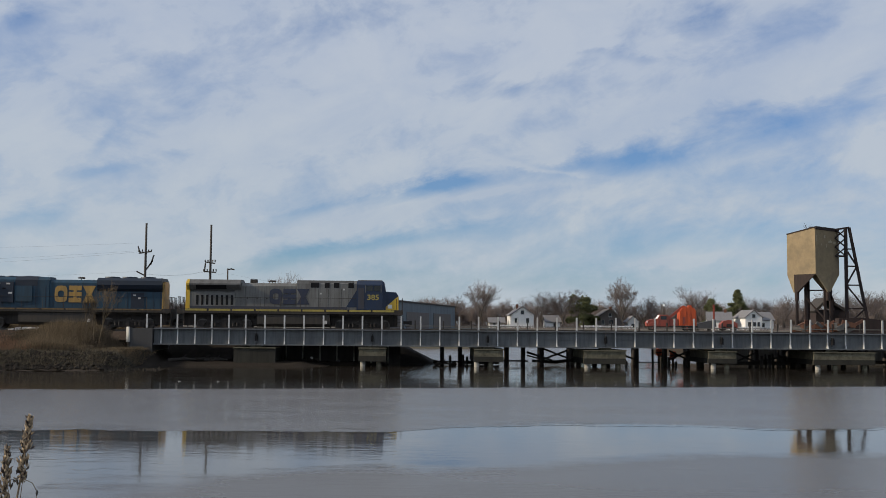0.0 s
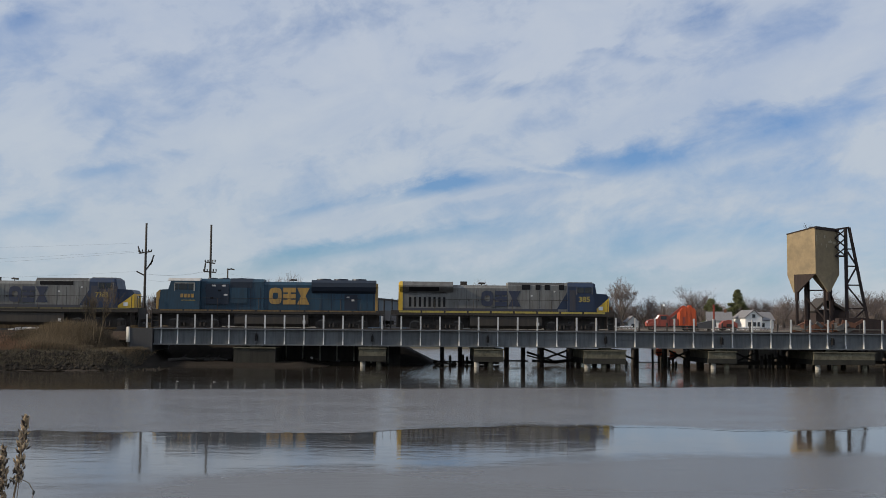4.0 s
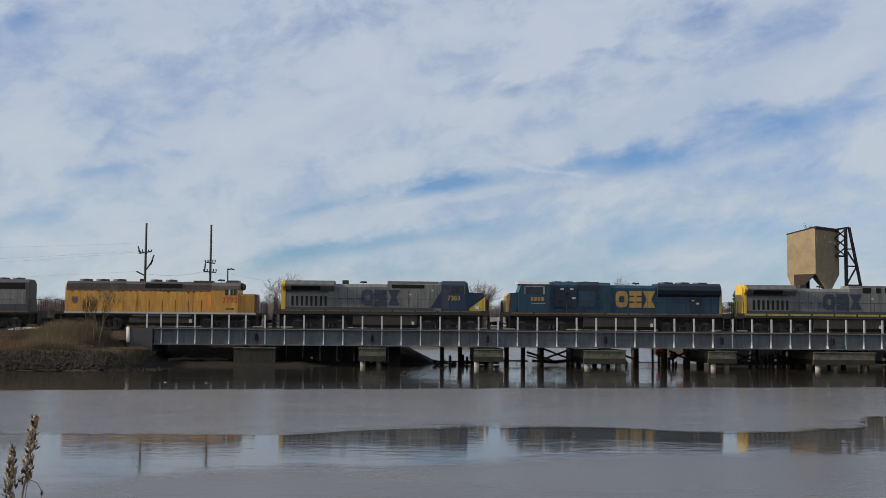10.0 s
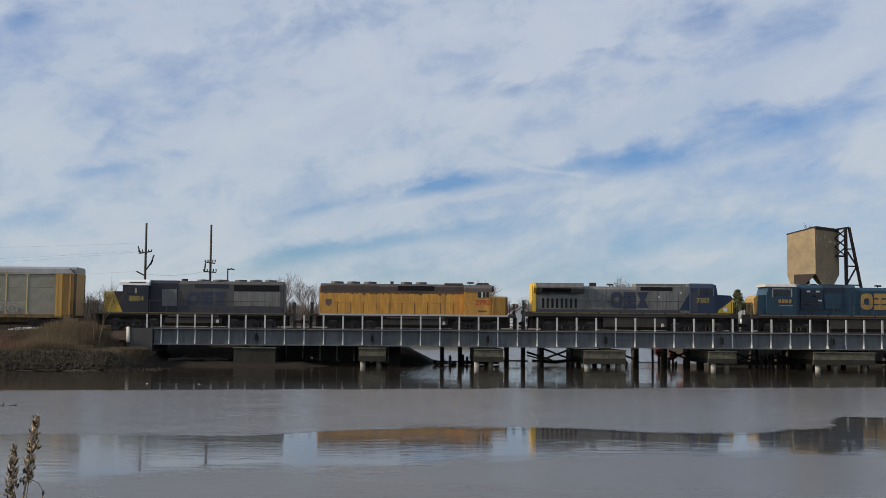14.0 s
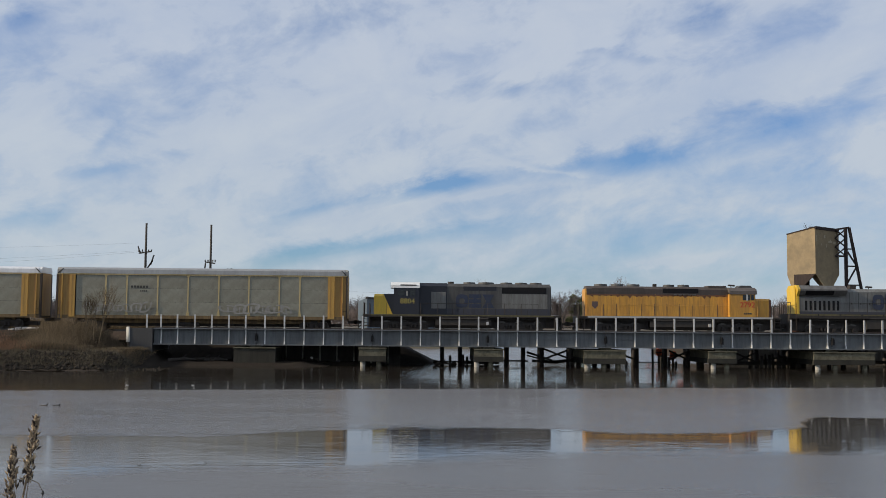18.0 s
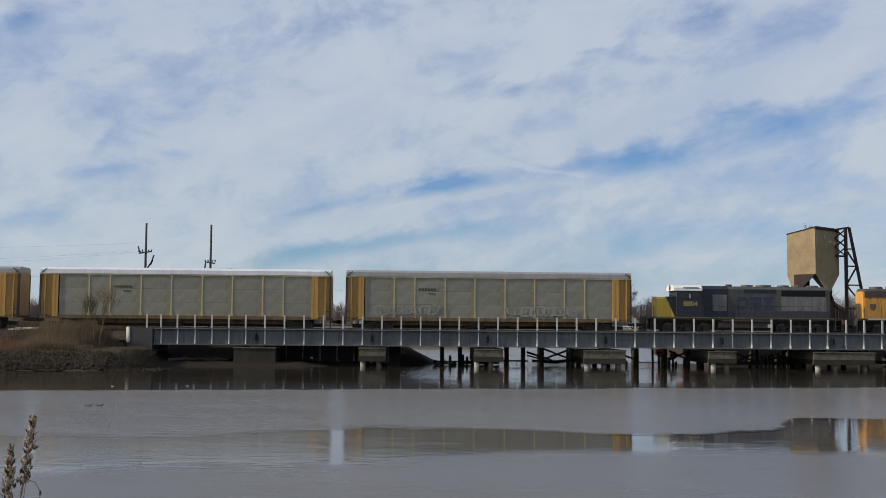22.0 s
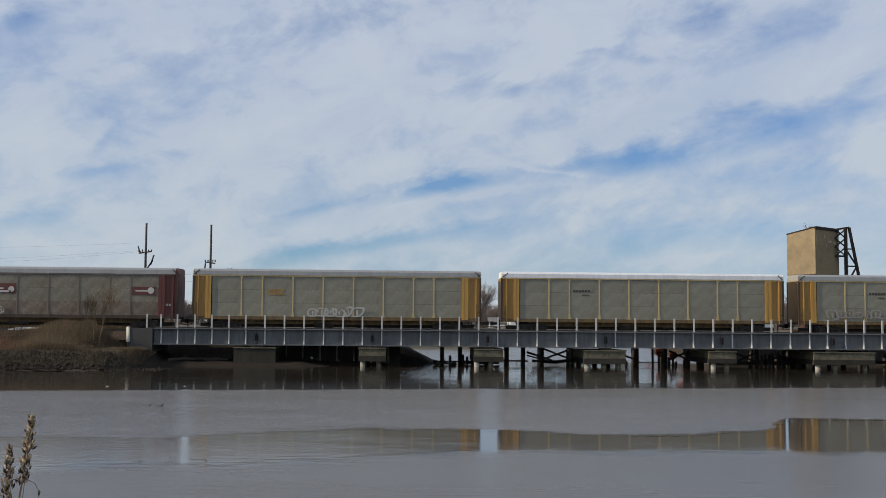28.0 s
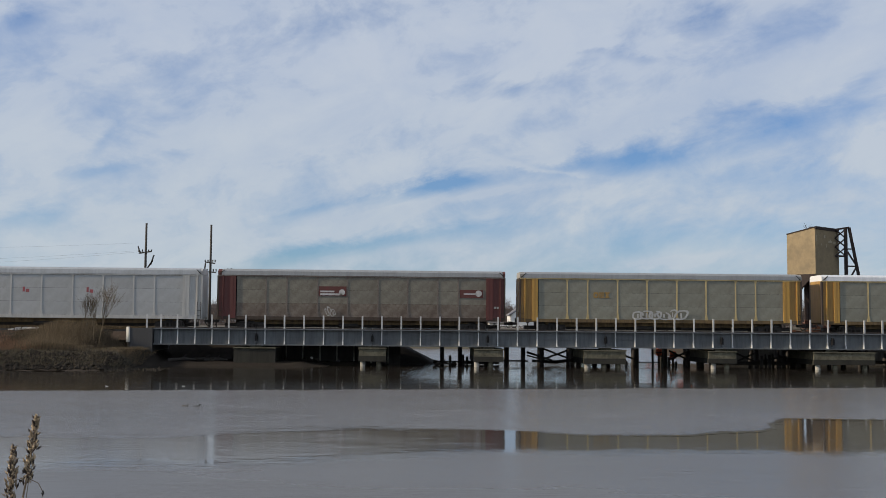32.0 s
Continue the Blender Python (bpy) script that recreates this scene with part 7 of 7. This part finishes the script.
    # driftwood, stones and a float on the mud under the first spans
    for x, y, z, r, mat, nm, lab in ((-8.7, 101.4, 0.62, 0.18, "white", "float", "small white float on the mud"), (-6.2, 101.0, 0.36, 0.2, "abutment", "boulder", "dark boulder on the mud"), (-9.3, 101.3, 0.45, 0.3, "rock", "boulder", "dark boulder on the mud"), (-8.2, 101.3, 0.45, 0.26, "rock", "boulder", "dark boulder on the mud"), (-19.0, 99.0, 0.5, 0.2, "rock", "boulder", "dark boulder on the mud"), (-17.4, 98.4, 0.45, 0.3, "rock", "boulder", "dark boulder on the mud"), (4.6, 101.5, 0.1, 0.35, "rock", "boulder", "dark boulder at the water's edge"), (2.9, 102.4, 0.3, 0.3, "rock", "boulder", "dark boulder at the water's edge")):
        o = new(nm, kinds[1].copy())
        o.data.materials.clear()
        o.data.materials.append(M[mat])
        o.matrix_basis = pose(x, y, z, 10, 20, x * 40) @ Matrix.Scale(r * 2, 4)
        tagged(o, lab, nm)
    for x, y, l, ang in ((-20.2, 98.4, 2.4, 8), (-17.2, 98.8, 2.2, -12), (-18.4, 99.8, 2.8, 4), (3.6, 101.6, 1.6, 30)):
        lg = thing("driftwood", (x, y, 0.42 if x < 0 else 0.1), "dark driftwood log on the mud", "log")
        c, q = math.cos(radians(ang)), math.sin(radians(ang))
        part("log", Shape().tube((-l / 2 * c, -l / 2 * q, 0), (0.1 * l * c, 0.1 * l * q + 0.2, 0.16), 0.16, 0.13, 8).tube((0.1 * l * c, 0.1 * l * q + 0.2, 0.16), (l / 2 * c, l / 2 * q, 0.06), 0.13, 0.06, 8).tube((0, 0.1, 0.12), (0.18 * l * c, -0.2, 0.5), 0.06, 0.025, 6), M["timber"], lg)


make_bank_cover()


# ---- foreground weed ----
def make_weed():
    """Two dry seed heads on thin stalks close to the eye."""
    rnd = random.Random(41)
    w = thing("dry_weed", (-0.873, 2.5, 2.22), "dry tan weed with two seed heads on thin stalks", "plant")
    husk = []
    for k in range(3):
        s = Shape()
        L, r = 0.0135, 0.0023
        s.add([(0, 0, 0), (r, 0, L * 0.5), (0, r, L * 0.45), (-r, 0, L * 0.5), (0, -r, L * 0.45), (0.001 * k, 0.001, L)], [(0, 1, 2), (0, 2, 3), (0, 3, 4), (0, 4, 1), (5, 2, 1), (5, 3, 2), (5, 4, 3), (5, 1, 4)])
        husk.append(mesh_of(s, M["seed"] if k else M["seed_dark"]))
    def stalk(pts, r):
        s = Shape()
        for a, b in zip(pts, pts[1:]):
            s.tube(a, b, r, r * 0.85, 6)
        return part("stalk", s, M["stalk"], w)
    heads = (((0, 0, 0), (-0.008, 0, 0.8), (-0.006, 0, 1.18), (0.010, 0.0, 1.28), (0.024, 0, 1.40)), 0.135, 280), (((-0.01, 0.02, 0), (-0.02, 0.01, 0.8), (-0.026, 0, 1.15), (-0.026, 0, 1.33)), 0.125, 260)
    for pts, length, n in heads:
        st = stalk(pts, 0.0027)
        top = Vector(pts[-1])
        for i in range(n):
            u = rnd.random()
            d = u * length * 1.15
            seg = len(pts) - 1
            left = d
            while seg > 0:
                a, b = Vector(pts[seg]), Vector(pts[seg - 1])
                if left <= (a - b).length:
                    break
                left -= (a - b).length
                seg -= 1
            p = Vector(pts[seg]).lerp(Vector(pts[seg - 1]), left / max(1e-6, (Vector(pts[seg]) - Vector(pts[seg - 1])).length))
            out = 0.001 + 0.0115 * min(1, u * 3) * rnd.random()
            ang = rnd.uniform(0, 6.28)
            m = Matrix.Translation(p + Vector((out * math.cos(ang), out * math.sin(ang), 0))) @ pose(0, 0, 0, rnd.uniform(-44, 44), rnd.uniform(-44, 44), rnd.uniform(0, 360)) @ Matrix.Scale(rnd.uniform(0.5, 1.45), 4)
            share("seed_husk", husk[i % 3], m, st)
    st = stalk(((-0.004, 0, 1.1), (0.012, 0, 1.262), (0.034, 0, 1.252), (0.045, 0, 1.232), (0.040, 0, 1.195)), 0.0010)
    share("bud", mesh_of(Shape().tube((0, 0, 0), (0, 0, 0.006), 0.001, 0.0035, 7).tube((0, 0, 0.006), (0, 0, 0.012), 0.0035, 0.001, 7), M["bar_dark"]), pose(0.045, 0, 1.236, 170, 0, 0), st)
    return w


weed = make_weed()


# ---- birds ----
M["duck_dark"] = surface("dark_plumage", (0.020, 0.019, 0.018), 0.8, grime=0.2, scale=20, bump=0)
M["duck_brown"] = surface("brown_plumage", (0.075, 0.062, 0.05), 0.8, grime=0.3, scale=20, bump=0)
M["gull_white"] = surface("white_plumage", (0.75, 0.75, 0.74), 0.8, grime=0.1, scale=20, bump=0)


def bird(name, at, size, body, head, label):
    b = thing(name, at, label, "bird")
    s = Shape()
    rings = ((-0.52, 0.02, 0.10), (-0.40, 0.09, 0.06), (-0.15, 0.17, 0.02), (0.15, 0.18, 0.02), (0.36, 0.11, 0.06), (0.46, 0.03, 0.09))
    n = 10
    for x, r, lift in rings:
        s.v += [(x * size, r * size * math.cos(2 * math.pi * k / n), (lift + r * 0.75 * math.sin(2 * math.pi * k / n)) * size) for k in range(n)]
    s.f = [(i * n + k, i * n + (k + 1) % n, (i + 1) * n + (k + 1) % n, (i + 1) * n + k) for i in range(len(rings) - 1) for k in range(n)]
    part("body", s, body, b, smooth=True)
    part("neck", Shape().tube((0.32 * size, 0, 0.08 * size), (0.42 * size, 0, 0.26 * size), 0.075 * size, 0.06 * size, 8), head, b)
    part("head", Shape().tube((0.34 * size, 0, 0.30 * size), (0.52 * size, 0, 0.30 * size), 0.085 * size, 0.06 * size, 8), head, b)
    part("bill", Shape().tube((0.52 * size, 0, 0.29 * size), (0.66 * size, 0, 0.27 * size), 0.03 * size, 0.015 * size, 6), M["bar_dark"], b)
    part("tail", Shape().prism([(-0.48 * size, 0.06 * size), (-0.66 * size, 0.14 * size), (-0.5 * size, 0.12 * size)], -0.06 * size, 0.06 * size, "y"), body, b)
    return b


ducks = [bird("duck", (-28, 49.5, 0.0), 0.30, M["duck_brown"], M["duck_brown"], "brown duck swimming on the river"),
         bird("duck", (-27.45, 49.5, 0.0), 0.30, M["duck_dark"], M["duck_dark"], "dark duck swimming ahead on the river")]
gulls = [bird("gull", (-15, 74, 0.0), 0.15, M["gull_white"], M["gull_white"], "small white gull afloat near the bank"),
         bird("gull", (-11, 74, 0.0), 0.15, M["gull_white"], M["gull_white"], "small white gull afloat off the pier")]


def flying_gull(at):
    """A gull on the wing: body, head, tail and two wings that beat."""
    g = thing("flying_gull", at, "grey-backed gull flying down across the sky", "bird")
    s = Shape()
    n = 8
    rings = ((-0.20, 0.015), (-0.12, 0.05), (0.02, 0.065), (0.12, 0.05), (0.19, 0.02))
    for x, r in rings:
        s.v += [(x, r * math.cos(2 * math.pi * k / n), r * math.sin(2 * math.pi * k / n)) for k in range(n)]
    s.f = [(i * n + k, i * n + (k + 1) % n, (i + 1) * n + (k + 1) % n, (i + 1) * n + k) for i in range(len(rings) - 1) for k in range(n)]
    part("body", s, M["gull_white"], g, smooth=True)
    part("head", Shape().tube((0.16, 0, 0.01), (0.25, 0, 0.0), 0.035, 0.02, 8), M["gull_white"], g)
    part("tail", Shape().prism([(-0.18, -0.02), (-0.34, -0.06), (-0.34, 0.06), (-0.18, 0.02)], -0.006, 0.006, "z"), M["gull_white"], g)
    wings = []
    for sg in (-1, 1):
        poly = [(0.08, 0.03 * sg), (0.10, 0.22 * sg), (0.02, 0.52 * sg), (-0.04, 0.50 * sg), (-0.05, 0.22 * sg), (-0.07, 0.03 * sg)]
        wings.append(part("wing", Shape().prism(poly, -0.008, 0.008, "z"), M["wing_grey"], g, "grey wing"))
    return g, wings


M["wing_grey"] = surface("grey_wing_feathers", (0.30, 0.31, 0.32), 0.8, grime=0.2, scale=15, bump=0)
gull_on_wing, gull_wings = flying_gull((20, 80, 60))


# ---- what moves ----
def travelled(t):
    """How far the train has come after t seconds; it gathers speed."""
    k = (8.03621046e-08, -7.73339416e-06, 2.77333996e-04, -4.51201205e-03, 7.87373357e-02, 4.66738787, 0.0493864139)
    s = 0.0
    for c in k:
        s = s * t + c
    return s


def motions():
    times = [i * 0.5 for i in range(65)]
    for v, x in TRAIN:
        walk(v, [(t, pose(x + travelled(t), TRACK, RAIL)) for t in times])
    for ob, v, ax, r in WHEELS:
        walk(ob, [(i * 0.2, pose(ax, 0, r, 0, math.degrees(travelled(i * 0.2) / r), 0)) for i in range(161)])
    # the calm lanes drift slowly downstream
    walk(ripples_far, [(0, pose(0, 0, 0)), (8, pose(-2.6, -0.9, 0)), (16, pose(-5.3, -1.7, 0)), (21, pose(-6.7, -2.0, 0)), (26, pose(-7.2, -2.2, 0)), (32, pose(-7.5, -2.4, 0))])
    walk(ripples_near, [(0, pose(0, 0, 0)), (16, pose(-3.3, 0.2, 0)), (32, pose(-6.6, 0.4, 0))])
    walk(breeze, [(t, pose(x, 0, 0)) for t, x in ((0, -22.0), (3, -18), (6, -12.0), (13, -5.0), (19, 1.0), (25, 4.0), (32, 4.0))])
    # the ducks swim to the right, the gulls drift in towards the ruffled water
    for ob, x in zip(ducks, (-28.0, -27.45)):
        walk(ob, [(0, pose(-24.5 + x + 28.0, 49.3, 0)), (14.5, pose(-18.0 + x + 28.0, 49.5, 0)), (20, pose(-15.35 + x + 28.0, 49.6, 0)), (25.5, pose(-12.8 + x + 28.0, 49.7, 0)), (32, pose(-10.05 + x + 28.0, 49.9, 0))])
    walk(gulls[0], [(0, pose(-14.6, 70.5, 0, 0, 0, 170)), (8, pose(-15.0, 70.0, 0, 0, 0, 175)), (23, pose(-17.5, 64.9, 0, 0, 0, 190)), (32, pose(-17.7, 64.8, 0, 0, 0, 185))])
    walk(gulls[1], [(0, pose(-12.1, 70.6, 0, 0, 0, 170)), (8, pose(-12.5, 69.6, 0, 0, 0, 175)), (23, pose(-13.1, 65.5, 0, 0, 0, 180)), (32, pose(-13.3, 65.4, 0, 0, 0, 180))])
    # the weed nods in the wind
    sway = ((0, 40), (0.5, 37), (1, 28), (1.5, 18), (2, 28), (2.5, 37), (3.5, 35), (5.5, 31), (6, 35), (6.5, 43), (7, 49), (8.5, 54), (10, 49), (11.5, 47), (13, 50), (14.5, 52), (17, 54), (18, 51), (19, 41), (20, 49), (21, 47), (23, 46), (25, 48), (28, 44), (29.5, 47), (31, 52), (32, 51))
    walk(weed, [(t, pose(-0.873, 2.5, 2.22, 0, (s - 44) * 0.056, 0)) for t, s in sway])
    # a gull comes down across the sky near the end
    dive = ((0, -26.0, 96, 62.0), (20, -6.0, 90, 50.0), (28, 14.0, 84, 38.0), (30.2, 27.31, 80, 29.8), (30.4, 28.79, 80, 27.97), (30.6, 30.26, 80, 26.18), (30.8, 31.82, 80, 24.57), (31.0, 33.61, 80, 23.41), (31.2, 34.64, 80, 22.1), (31.4, 35.94, 80, 20.98), (31.6, 37.28, 80, 19.82), (32, 40.0, 80, 17.6))
    walk(gull_on_wing, [(t, pose(x, y, z, 12, 30, -8)) for t, x, y, z in dive])
    beats = [(0, 10), (30, 10)] + [(30.2 + 0.2 * i, (34, -14)[i % 2]) for i in range(9)] + [(32, 10)]
    for wing, sg in zip(gull_wings, (-1, 1)):
        walk(wing, [(t, pose(0, 0, 0, sg * a, 0, 0)) for t, a in beats])


motions()
